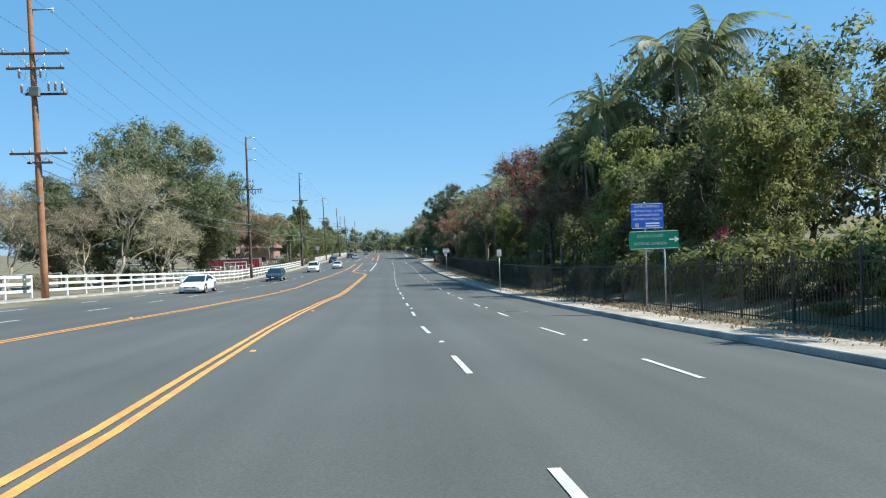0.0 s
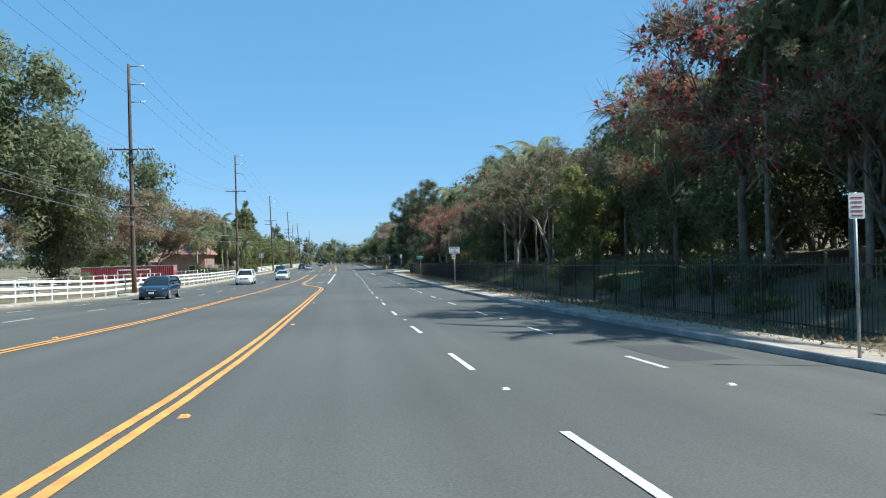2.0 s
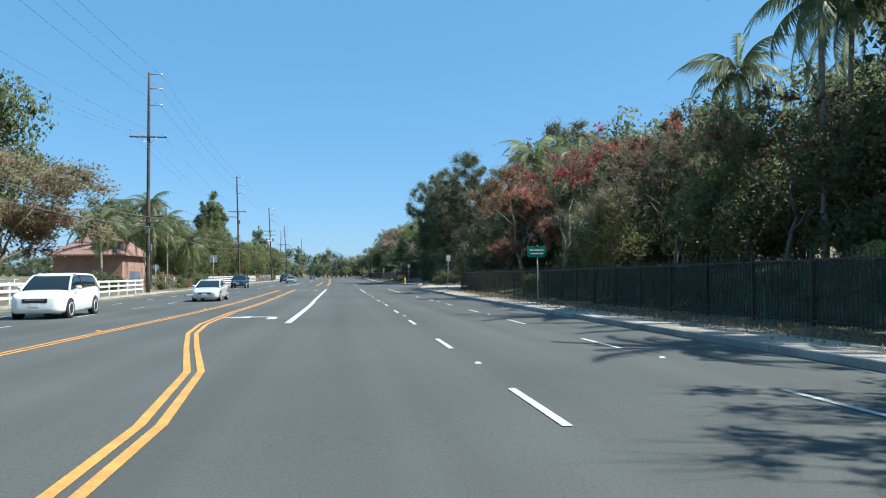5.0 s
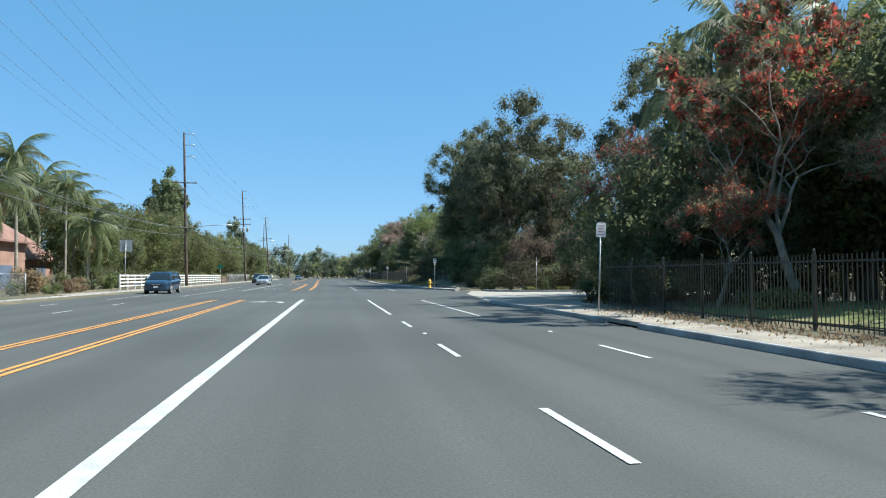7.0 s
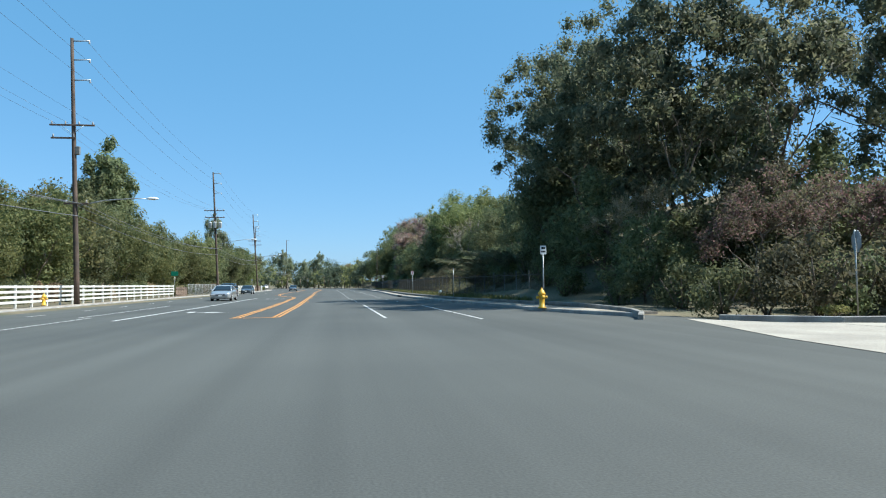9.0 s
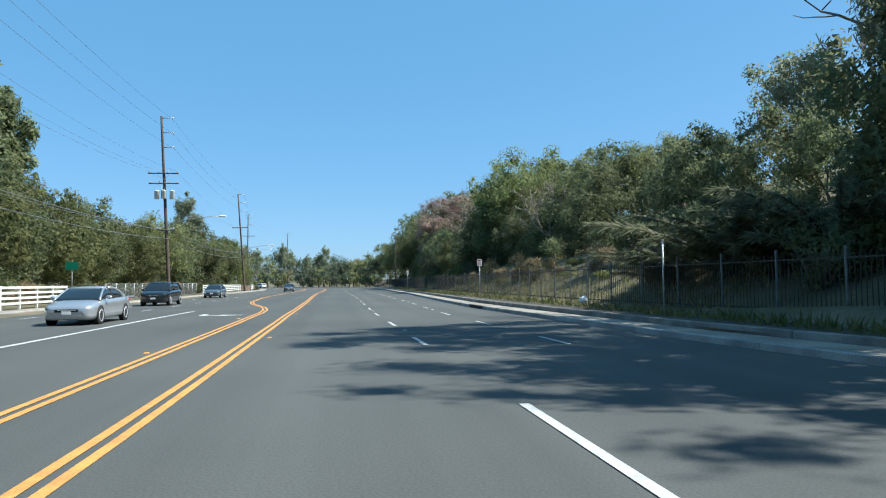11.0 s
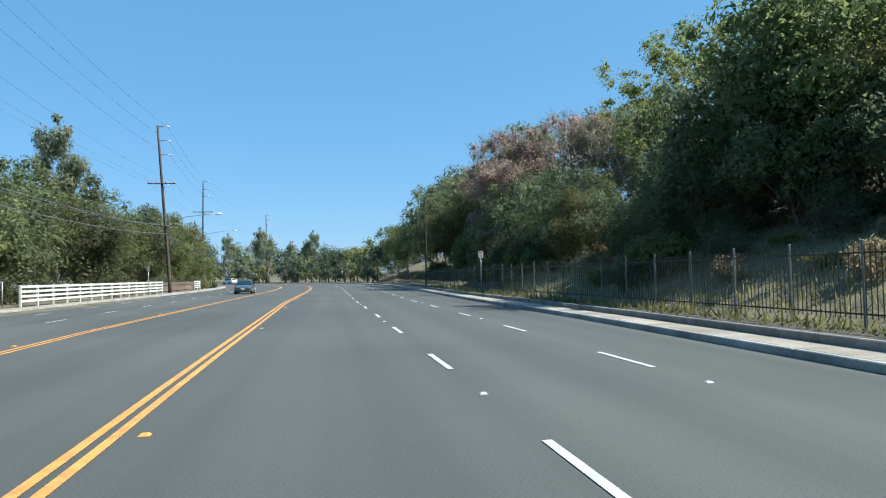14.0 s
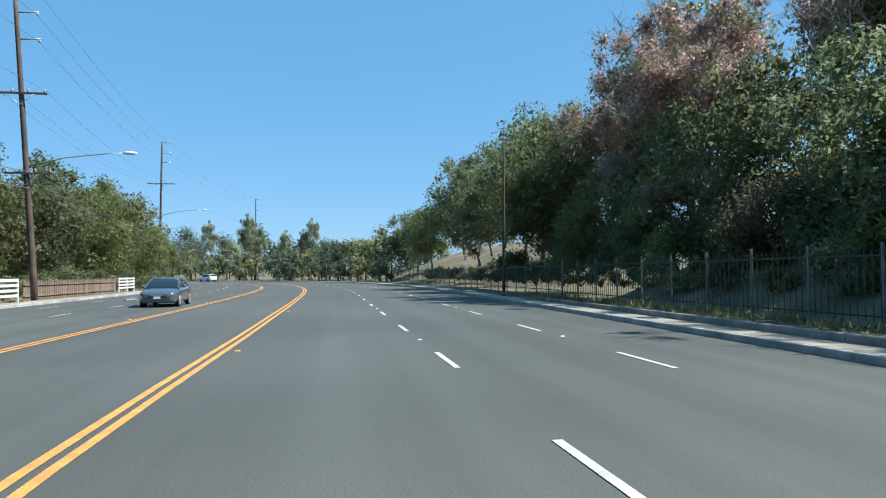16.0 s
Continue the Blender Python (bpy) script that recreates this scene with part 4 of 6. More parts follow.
for x, y, s, a in ((25, 51, 1.1, 80), (19.6, 60, 0.86, 200), (16.4, 51, 0.85, 240), (18.9, 82, 0.72, 210), (17.5, 100, 0.68, 33), (14.4, 100, 0.66, 77), (18.2, 110, 0.80, 166), (15.6, 110.5, 0.72, 233), (19.8, 106, 0.8, 20), (18.4, 157.5, 0.78, 12), (20.2, 165, 0.9, 190), (17.3, 74, 0.62, 250), (21.4, 75.5, 0.70, 310), (20.5, 98, 0.64, 30), (19.5, 114, 0.74, 160), 
                   (15.4, 52, 0.62, 15), (16.2, 56, 0.72, 55), (15.2, 60, 0.66, 95), (17.2, 58, 0.8, 135), (16.6, 92, 0.52, 175), (15.6, 99, 0.6, 215), (17.6, 96, 0.68, 255), (16.4, 104, 0.62, 295), (17.5, 118, 0.66, 335), (19.0, 156.5, 0.94, 25), (21.8, 146, 0.79, 200), (22.6, 154.5, 0.90, 105)):
    plant(P_QUEEN, x, y, s, a, group="tall palms")
for x, y, s, a in ((14.5, 39.5, 0.92, 0), (17.0, 31, 1.0, 70), (21.5, 26, 1.05, 150), (13.7, 77, 0.80, 90), (21, 36, 1.15, 250), (17.2, 14.2, 1.0, 40)):
    plant(T_FEATHER, x, y, s, a, group=GARDEN)
for x, y, s, a in ((18.5, 64, 1.0, 40), (18.6, 144.5, 0.66, 130), (34.0, 187.2, 1.16, 75), (15.3, 148.0, 0.98, 10), (13.6, 150.2, 0.48, 200), (21.5, 128, 0.88, 300)):
    plant(T_CORAL, x, y, s, a, group="coral trees")
for x, y, s, a in ((12.9, 91.5, 0.85, 120), (19.6, 66.5, 0.85, 20), (17.5, 103, 0.8, 200), (14.6, 82, 0.74, 60), (15, 112, 0.8, 10), (17.5, 84, 0.84, 300), (14.5, 120, 0.8, 80), (15.2, 53.5, 0.80, 170), (13.4, 158.5, 0.80, 40)):
    plant(T_CORAL_THIN, x, y, s, a, group="coral trees")
for x, y, s, a in ((14.6, 60.5, 1.10, 30), (15.4, 68.0, 0.95, 210), (15.8, 161.5, 0.85, 100)):
    plant(T_CORAL_DARK, x, y, s, a, group="coral trees")
plant(T_CORAL_BARE, 13.9, 133.0, 0.90, 150, group="coral trees")
for x, y, s, a in ((19, 58, 0.9, 0), (14.5, 128, 0.8, 150), (16.0, 91, 1.26, 60), (18.2, 86, 1.30, 200), (17.2, 124, 1.0, 100)):
    plant(T_BARE[1], x, y, s, a)
rng = np.random.default_rng(77)
for i in range(17):
    y = 14 + i * 8.8
    x = (23 if y > 45 else 27) + 9 * rng.random()
    tall, turn = 0.85 + 0.3 * rng.random() + (0.25 if y < 75 else 0.0), rng.random() * 360
    if x < 29.5 or i in (0, 2):
        plant(T_BROAD[(1, 3, 0, 1, 2)[i % 5]], x, y, tall, turn, group=GARDEN)
for i in range(20):
    y = 16 + i * 6.6 + rng.normal()
    if 72 < y < 104 or 50 < y < 62 or 134 < y < 152 or y < 30:
        continue
    plant((T_SMALL, T_BROAD[3], T_SMALL, T_BROAD[1])[i % 4], 14.0 + 3.5 * rng.random(), y, (0.8 + 0.4 * rng.random()) * (0.6 if i % 2 else 0.95), rng.random() * 360, group=GARDEN)
for i in range(60):
    y = 6 + i * 2.45
    if 76 < y < 100 or 138 < y < 151:
        continue
    plant((B_DARK, B_GREEN, B_IVY, B_DARK, B_LIGHT, B_IVY)[i % 6], 11.5 + 1.4 * rng.random(), y, 0.6 + 0.45 * rng.random(), rng.random() * 360, group="shrubs along the fence")
for i in range(26):
    plant(B_IVY, 13 + 6 * rng.random(), 12 + i * 5.4, 1.0 + 0.5 * rng.random(), rng.random() * 360, group="shrubs along the fence")
for i in range(28):
    y = 40 + i * 4.6
    plant(T_SMALL if i % 3 else T_BROAD[1], 20.5 + 6.0 * rng.random(), y, (1.15 + 0.4 * rng.random()) * (1.0 if i % 3 else 0.7), rng.random() * 360, group=GARDEN)
for x, y, s, k in ((20.4, 58, 1.22, 1), (23.8, 54, 1.42, 1), (25, 146, 1.2, 1), (29, 154, 1.4, 3), (22.5, 153, 1.35, 4), (31, 163, 1.4, 1), (25.5, 166, 1.45, 1), (25, 132, 1.0, 1)):
    plant(T_BROAD[k], x, y, s, x * y, group=GARDEN)
for x, y, size in ((20.5, 95, 0.9), (20.5, 104, 1.0), (19.5, 80, 0.85), (20.5, 145, 1.0), (22, 152, 1.05), (17.2, 137, 0.60), (17, 72, 0.66)):
    plant(T_HIGH, x, y, size, x * y, group=GARDEN)
lawn = thing("lawn", "sunlit patchy lawn under garden trees", "lawn", kind="structure", me=mesh_of("lawn", [(x, y, land_z(x, y) + 0.03) for y in range(66, 152, 2) for x in (11.3, 12.5, 14, 16, 18, 20)],
             [(6 * r + c, 6 * r + c + 1, 6 * r + c + 7, 6 * r + c + 6) for r in range(42) for c in range(5)], M_LAWN, True))
thing("garden_path", "pale concrete path crossing a lawn", "path", kind="structure", me=mesh_of("garden_path", [(x, y + 0.18 * (x - 12), land_z(x, y + 0.18 * (x - 12)) + 0.05) for x in (12, 14, 16, 18, 20) for y in (98.0, 99.6)],
      [(2 * r, 2 * r + 2, 2 * r + 3, 2 * r + 1) for r in range(4)], M_CONC))
for i in range(34):
    plant((B_DARK, B_BRUSH)[i % 2], 23.5 + 4.0 * rng.random(), 56 + 2.9 * i, 1.7 + 0.5 * rng.random(), rng.random() * 360, 1.1, group="shrubs at the back of the garden")
for i in range(14):
    plant(B_LIGHT, 13.0 + 0.4 * (i % 3), 17.5 + i * 1.9, 1.05 + 0.2 * (i % 2), i * 50, group="clipped hedge behind the fence")
for i in range(420):
    gx, gy = 11.5 + 6.5 * rng.random(), 68 + 82 * rng.random()
    TUFTS.append((gx, gy))
plant(B_BOUG, 16.7, 34, 0.5, 0, 1.6)
# shrubs round the side street corner
for x, y, s in ((13.4, 155.0, 0.95), (15.2, 158.5, 1.15), (14.2, 162.6, 0.85), (17.0, 154.5, 1.2)):
    plant(T_SMALL, x, y, s, x * 77, 1.15, group="shrubs along the side street")
for x, y, s, k in ((13.2, 158, 1.2, B_DARK), (15.5, 161, 1.3, B_DARK), (18, 163, 1.4, B_GREEN), (11.8, 154, 0.9, B_DARK), (22, 164, 1.6, B_DARK), (27, 165, 1.6, B_GREEN),
                   (14.5, 192, 1.4, B_DARK), (13.6, 197, 1.3, B_DARK), (16.5, 185.2, 0.6, B_IVY), (19.5, 184.6, 0.6, B_IVY), (23, 185, 0.6, B_IVY), (13.0, 203, 1.3, B_DARK), (13.5, 208, 1.4, B_DARK), (14, 214, 1.6, B_DARK), (12.9, 219, 1.3, B_DARK), (17, 210, 2.0, B_DARK)):
    plant(k, x, y, s, x * 40)
for i in range(13):
    plant((B_DARK, B_BRUSH, B_BRUSH)[i % 3], 13.6 + i * 1.75, 186.6 + 0.9 * rng.random() + 0.02 * i, 0.95 + 0.4 * rng.random(), rng.random() * 360, 1.1, group="shrubs along the side street")
for i in range(4):
    plant(T_SMALL, 15.5 + i * 2.7, 197.5 + 1.5 * rng.random(), 0.72 + 0.25 * rng.random(), rng.random() * 360, group="shrubs along the side street")
for i in range(14):
    plant(B_DARK, 12.6 + i * 1.5, 160.6 + 0.24 * i + 0.8 * rng.random(), 0.75 + 0.35 * rng.random() + 0.02 * i, rng.random() * 360, group="shrubs along the side street")
plant(T_CORNER, 20.6, 199.5, 0.98, 0, 1.0, group="street corner trees")
plant(T_CORNER, 18.2, 208, 0.80, 77, 1.06, group="street corner trees")
plant(T_CORNER, 48, 206, 0.9, 130, 1.0)
plant(T_CORNER, 17.6, 216.0, 0.86, 200, 1.0, group="street corner trees")
for x, y, s, k in ((25, 205, 0.8, 1), (30, 212, 0.8, 1), (17.2, 213, 0.75, 1)):
    plant(T_BROAD[k], x, y, s, x * y, group="street corner trees")
plant(T_CORNER, 38.8, 202, 1.16, 250, 1.05)
plant(T_BARE[1], 17.0, 201, 0.75, 80)
for x, y, k in ((19.2, 189.4, 0.55), (21.6, 190.2, 0.6), (24.3, 190.8, 0.6), (27.0, 191.5, 0.7)):
    plant(B_DARK, x, y, k * 2.6, x * 90, group="shrubs along the side street")
plant(T_MAUVE, 25.0, 194.5, 0.78, 40)
plant(T_MAUVE, 18.4, 193.0, 0.66, 140)
plant(T_MAUVE, 29.5, 192.0, 0.85, 260)
for x, y, k, q in ((29.5, 191, 0.62, 4), (33.5, 192, 0.72, 4), (36.0, 188.5, 0.45, 4)):
    plant(T_BROAD[q], x, y, k, x * y, group="street corner trees")
plant(T_BARE[1], 30.5, 188.5, 0.9, 60)
plant(T_SMALL, 16.0, 204, 1.15, 10)
plant(T_SMALL, 23, 196, 0.9, 100)
plant(T_SMALL, 27, 199, 1.5, 200)

tuft_at = np.array([(x + 0.25 * math.cos(k), y + 0.25 * math.sin(k), land_z(x, y) + 0.09) for x, y in TUFTS for k in range(6)])
lean = unit(rng, len(tuft_at)) * 0.5 + np.array((0, 0, 1.0))
side = np.cross(lean, unit(rng, len(tuft_at)))
thing("grass", "tufts of grass on a sunlit lawn", "grass", kind="stuff", me=blades("grass", tuft_at, lean * 0.10, side * 0.02, L_IVY))

# right side, wooded hill
HILL = "trees on the wooded hillside"
plant(T_OPEN, 24.6, 305.4, 1.15, 60, group=HILL)
for x, y, s, k in (
        (28.5, 291, 1.12, 0), (28.5, 278, 0.87, 3), (34, 270, 0.78, 3), 
        (29, 312, 0.92, 1), (31, 323, 1.06, 3), (27, 326, 1.0, 1), (23.5, 336, 1.16, 1), (22, 346, 1.12, 3),
        (26, 352, 1.20, 1), (18.5, 358, 1.20, 1), (20.5, 371, 1.12, 3), (17, 380, 0.88, 1), (24, 380, 1.28, 1), (21, 390, 1.04, 3), (25, 398, 1.36, 1), (21, 410, 1.36, 1),
        (17, 422, 1.16, 3), (24, 420, 1.44, 1), (16, 436, 1.04, 1), (17, 462, 1.16, 1), (9, 478, 0.80, 1), (28, 240, 0.73, 2), (30, 222, 0.97, 3)):
    plant(T_BROAD[k], x, y, s, x * y, group=HILL)
plant(T_EUCA, 31, 236, 0.85, 0)
plant(T_FLOSS, 14.8, 325, 0.52, 84, 0.8, group="pink-blossomed trees")
for x, y, s in ((18.2, 326.5, 0.94), (19.6, 332, 0.95), (16.2, 332, 0.60), (20.5, 344, 0.92), (21.5, 335, 1.20), (23.5, 326, 1.12)):
    plant(T_FLOSS, x, y, s, x * 30, group="pink-blossomed trees")
for x, y, s, k in ((20.8, 284.6, 1.42, 1), (29.0, 297, 0.80, 1), (22.0, 298, 0.42, 1), (22.5, 279, 0.62, 1), (24, 268, 0.54, 1), (27.5, 263, 0.56, 1), (15.6, 303, 0.58, 0), (15.8, 311, 0.66, 0), (18.6, 314, 0.40, 1), (14.6, 329, 0.58, 0), (14.6, 337, 0.80, 0), (15.2, 345, 0.75, 1)):
    plant(T_FRONT[k], x, y, s, x * y, group=HILL)
for x, y, s in ((24.2, 319.5, 1.16), (21.0, 313, 0.85), (19.5, 264.5, 0.75), (25.0, 312, 1.0)):
    plant(T_SNAG, x, y, s, y * 7, group="bare hillside trees")
plant(T_BARE[0], 23.6, 195.5, 0.76, 30, 0.82, label="leafless brown tree at the street corner")
for i in range(44):
    y = 212 + i * 3.2
    for row in range(3):
        x = 13.2 + 2.6 * row + 1.6 * rng.random()
        open_bank = 224 < y < 284 or 292 < y < 307
        if row == 2 and y > 286:
            continue
        if open_bank:
            k = (B_IVY, B_DRY, B_BRUSH, B_IVY, B_DRY)[(i + row) % 5] if row < 2 else B_DARK
            q = 0.55 + 0.35 * rng.random() if row < 2 else 1.2 + 0.5 * rng.random()
        else:
            k, q = ((B_DARK, B_IVY, B_GREEN, B_LIGHT)[(i + row) % 4], 0.9 + 0.5 * rng.random()) if row == 0 else (T_SMALL if (i + row) % 2 else B_DARK, 0.95 + 0.5 * rng.random())
        plant(k, x, y + rng.normal() * 0.6, q, rng.random() * 360, group="hillside shrubs")
for i in range(46):
    y = 263 + i * 3.0
    if y < 308 and not 284 < y < 291:
        continue
    plant((B_DARK, B_GREEN, B_DARK, B_IVY)[i % 4], float(np.interp(y, (263, 400), (12.4, 12.6))), y, 0.85 + 0.4 * rng.random(), rng.random() * 360, group="hillside shrubs")
for i in range(15):
    plant((B_DARK, B_BRUSH, B_DARK)[i % 3], 14.2 + 2.6 * rng.random(), 308 + i * 2.3, 1.25 + 0.4 * rng.random(), rng.random() * 360, group="hillside shrubs")
for i in range(16):
    plant(T_SMALL, 20 + 8 * rng.random(), 222 + i * 3.0, 0.8 + 0.3 * rng.random(), rng.random() * 360, group="hillside shrubs")
slope = np.random.default_rng(5)
for first, step, count, x0, x1, k in ((287.0, 3.1, 11, 15.8, 17.8, 0.40), (267.0, 3.3, 9, 18.6, 21.4, 0.80), (297.0, 4.2, 5, 18.8, 21.6, 0.44), (266.0, 5.6, 5, 23.5, 26.5, 1.15), (301.0, 6.0, 4, 24.0, 27.0, 0.70)):
    for i in range(count):
        plant(T_SMALL, x0 + (x1 - x0) * slope.random(), first + step * i, k + 0.3 * slope.random(), slope.random() * 360, group="hillside shrubs")


def weeds(name, label, count, spot, tall, material, width=0.016):
    """Loose dry stalks and leaves standing and lying on the soil."""
    at_soil = np.array([spot() for i in range(count)])
    lean = unit(rng, count) * 0.8 + np.array((0, 0, 0.7))
    ln = tall * (0.4 + 0.8 * rng.random((count, 1)))
    side = np.cross(lean, unit(rng, count))
    thing(name, label, "weeds", kind="stuff", me=blades(name, at_soil + lean * ln * 0.5, lean * ln * 0.5, side * width, material))


def bank_spot():
    x, y = 11.2 + 9 * rng.random() ** 1.3, 221 + 87 * rng.random()
    return x, y, land_z(x, y)


def strip_spot():
    st = 204 + 130 * rng.random() ** 1.4
    x, y = at(st, max(10.6, kerb_d(st) + 3.2) - 1.3 * rng.random())
    return x, y, road_z(x, y) + 0.2


def verge_spot():
    st = 4 + 146 * rng.random()
    x, y = at(st, kerb_d(st) + 1.55 + 1.6 * rng.random())
    return x, y, road_z(x, y) + 0.12


def walk_spot():
    st = 4 + 146 * rng.random()
    x, y = at(st, kerb_d(st) + 0.3 + 1.5 * rng.random() ** 0.5)
    return x, y, road_z(x, y) + 0.155


weeds("weeds", "dry straw-coloured weeds on a sunlit bank", 15000, bank_spot, 0.34, L_STRAW)
weeds("weeds", "green weeds and ivy on a sunlit bank", 5000, bank_spot, 0.26, L_IVY, 0.03)
weeds("weeds", "weeds spilling over a low concrete wall", 8000, strip_spot, 0.26, L_IVY, 0.03)
weeds("weeds", "dry leaf litter beside the pavement", 9000, verge_spot, 0.12, L_DRY, 0.03)
weeds("leaf_litter", "fallen brown leaves scattered over the pavement", 3500, walk_spot, 0.07, L_DRY, 0.03)
for x, y, s in ((13.4, 229, 1.5), (14.2, 225, 1.7), (15.2, 221, 1.7)):
    plant(B_FEATHER, x, y, s, x * 31, 0.85, group="feathery conifers above the fence")

# left side
plant(T_PINE, -29.2, 90, 0.92, 0, 0.93)
plant(T_PINE, -25.4, 98, 0.56, 140, 1.32)
plant(T_PINE, -38, 84, 0.7, 60, 0.9)
plant(T_BARE[0], -24.5, 64, 1.16, 0, 0.92, group="bare trees in the yard")
for x, y, s, a in ((-23.5, 75, 0.82, 70), (-31, 76, 1.0, 130), (-31, 60, 1.0, 200), (-37, 70, 1.0, 20)):
    plant(T_BARE[0], x, y, s, a, 0.88, group="bare trees in the yard")
plant(T_BARE[1], -25, 84, 0.95, 0)
plant(T_RUST, -32, 157, 1.36, 0, 0.74)
plant(T_RUST, -38.5, 147, 1.15, 90)
plant(T_FRONT[0], -36, 143, 1.12, 40, label="dense olive-green tree behind a yard")
plant(T_BROAD[1], -35.5, 164, 1.28, 0, 1.45)
LEFT = "trees along the far side of the road"
for x, y, s, k in ((-46, 152, 1.5, 3), (-35, 90, 0.8, 3),
                   (-36, 200, 1.1, 1), (-40, 215, 1.2, 1), (-40, 232, 1.15, 2), (-40, 248, 1.2, 0), (-43, 278, 1.3, 1), (-38, 308, 1.15, 1), (-36, 322, 1.1, 3),
                   (-36, 345, 1.1, 2), (-38, 365, 1.2, 3)):
    plant(T_BROAD[k], x, y, s, x * y, group=LEFT)
TOP_Y = (207, 215, 231, 247, 263, 271, 279, 303, 319, 335, 343, 359, 367, 383, 391, 407, 423)
TOP_Z = (10.4, 10.2, 11.6, 12.4, 13.0, 13.0, 11.4, 11.6, 12.2, 13.6, 12.6, 12.8, 13.2, 12.0, 13.0, 11.0, 9.8)
for i in range(28):
    y = 207 + i * 7.9
    x = -28.4 + 1.3 * math.sin(i * 2.4) - 0.9 * max(0.0, y - 372) / 10
    k = (0, 1, 0, 0, 2, 1, 0, 1, 0)[i % 9]
    plant(T_BROAD[3] if k == 2 else T_DENSE[k], x, y, float(np.interp(y, TOP_Y, TOP_Z)) / 10.5 * (0.93 + 0.12 * rng.random()), rng.random() * 360, group=LEFT)
plant(T_CYP, -33, 268, 1.36, 0)
plant(T_CYP, -32.0, 270.5, 0.88, 120)
plant(T_CYP, -34.4, 266, 0.82, 240)
plant(T_EUCA, -28.5, 331, 1.28, 40)
plant(T_EUCA, -42, 436, 1.2, 90)
plant(T_EUCA, -33, 303, 0.8, 200)
for x, y, s, a in ((-24.5, 179, 1.0, 0), (-29, 207, 1.2, 70), (-33, 190, 1.1, 120), (-36, 216, 1.6, 200), (-38, 224, 1.5, 40), (-30, 178, 1.1, 300)):
    plant(P_LOW, x, y, s, a, group="palms by the driveway")
plant(P_QUEEN, -26.8, 188.0, 0.80, 10, group="palms by the driveway")
plant(P_QUEEN, -28, 202, 0.74, 110, group="palms by the driveway")
plant(P_SKIRT, -23.9, 196, 1.2, 0)
plant(P_SKIRT, -27, 322, 0.8, 60)
for x, y, s, k in ((-21.5, 172, 1.0, B_GREEN), (-22, 176, 1.0, B_GREEN), (-21, 180, 0.8, B_GREEN), (-21.5, 184, 0.9, B_DRY), (-21.8, 188, 1.0, B_DRY), (-23.5, 181, 1.6, B_DRY), (-24, 188, 1.6, B_GREEN), (-28.5, 180, 1.7, B_GREEN), (-25, 165, 1.3, B_DARK), (-27, 168, 1.5, B_DARK)):
    plant(k, x, y, s, x * y)
for i in range(50):
    y = 196 + i * 4.0
    plant((B_DARK, B_GREEN, B_DARK, B_DRY)[i % 4], -23 - 1.2 * rng.random(), y, 0.95 + 0.6 * rng.random(), rng.random() * 360, group="shrubs behind the rail fence")
for i in range(16):
    plant((B_DRY, B_DARK, B_GREEN)[i % 3], -30 - 9 * rng.random(), 70 + i * 5.5, 0.9 + 0.6 * rng.random(), rng.random() * 360)

# far woods that close the view beyond the bend
def far_woods(name, label, seed, trees, material, size=0.7):
    """A joined band of distant tree crowns down to the ground, each of several leafy lumps."""
    g = np.random.default_rng(seed)
    clumps, stems = [], []
    for x, y, h, r in trees:
        z = land_z(x, y)
        stems.append([(Vector((x, y, z - 0.5)), 0.22), (Vector((x, y, z + h * 0.6)), 0.08)])
        for i in range(11):
            d = unit(g, 1)[0]
            q = r * (0.3 + 0.25 * g.random())
            clumps.append(((x + d[0] * r * 0.6, y + d[1] * r * 0.6, z + h * 0.48 + d[2] * h * 0.36), (q, q, q * 0.9)))
    ob = thing(name, label, "trees", kind="stuff", me=leaf_cloud("woods_crowns", g, clumps, len(trees) * 900, size, 0.6, material, 0.1))
    part("trunks", tubes("trunks", stems, M_BARK, 4), ob)


spots = [(28 + 8 * rng.random(), 14 + i * 5.0, 8.5 + 3 * rng.random(), 4.4) for i in range(32)]
far_woods("garden_woods", "dark evergreen trees closing the back of a garden", 66, spots, L_FAR_HAZED, 0.4)
spots = []
for i in range(58):
    st = 412 + i * 4.4
    for row, (d, h) in enumerate(((17.5, 7.5), (26.0, 10.5), (37.0, 13.5))):
        if row == 0 and i % 3 == 0 or row == 2 and i % 2:
            continue
        x, y = at(st + 3 * rng.random(), d + 4 * rng.random())
        if x < 12 or y > 470:
            h *= 0.72 + 0.5 * rng.random()
            spots.append((x, y, h, h * 0.42))
for i in range(22):
    x, y = at(408 + i * 9, -29 - 5 * rng.random())
    h = 9 + 4 * rng.random()
    spots.append((x, y, h, h * 0.42))
for i in range(30):
    h = 17 + 6 * rng.random()
    spots.append((-230 + 330 * i / 29, 600 + 60 * rng.random(), h, h * 0.5))
far_woods("far_woods", "distant mixed green woods beyond the bend", 61, spots[0::3], L_FAR_HAZED)
far_woods("far_woods", "distant dark evergreen woods beyond the bend", 62, spots[1::3], L_FAR_HAZED)
far_woods("far_woods", "distant olive-green woods beyond the bend", 63, spots[2::3], L_OLIVE)
far_woods("far_woods", "distant pale straw-coloured trees in the woods", 64, ((0.5, 476, 10.5, 4.2), (5, 486, 12, 5.0), (-2.5, 480, 10, 3.8)), L_STRAW, 0.5)
for x, y, size in ((-23.5, 478, 1.22), (-13.5, 474, 0.90), (-7.2, 488, 1.2), (-33.5, 480, 1.08), (-21.0, 481, 1.05), (-9.5, 492, 1.0)):
    plant(T_EUCA, x, y, size, x * 20)

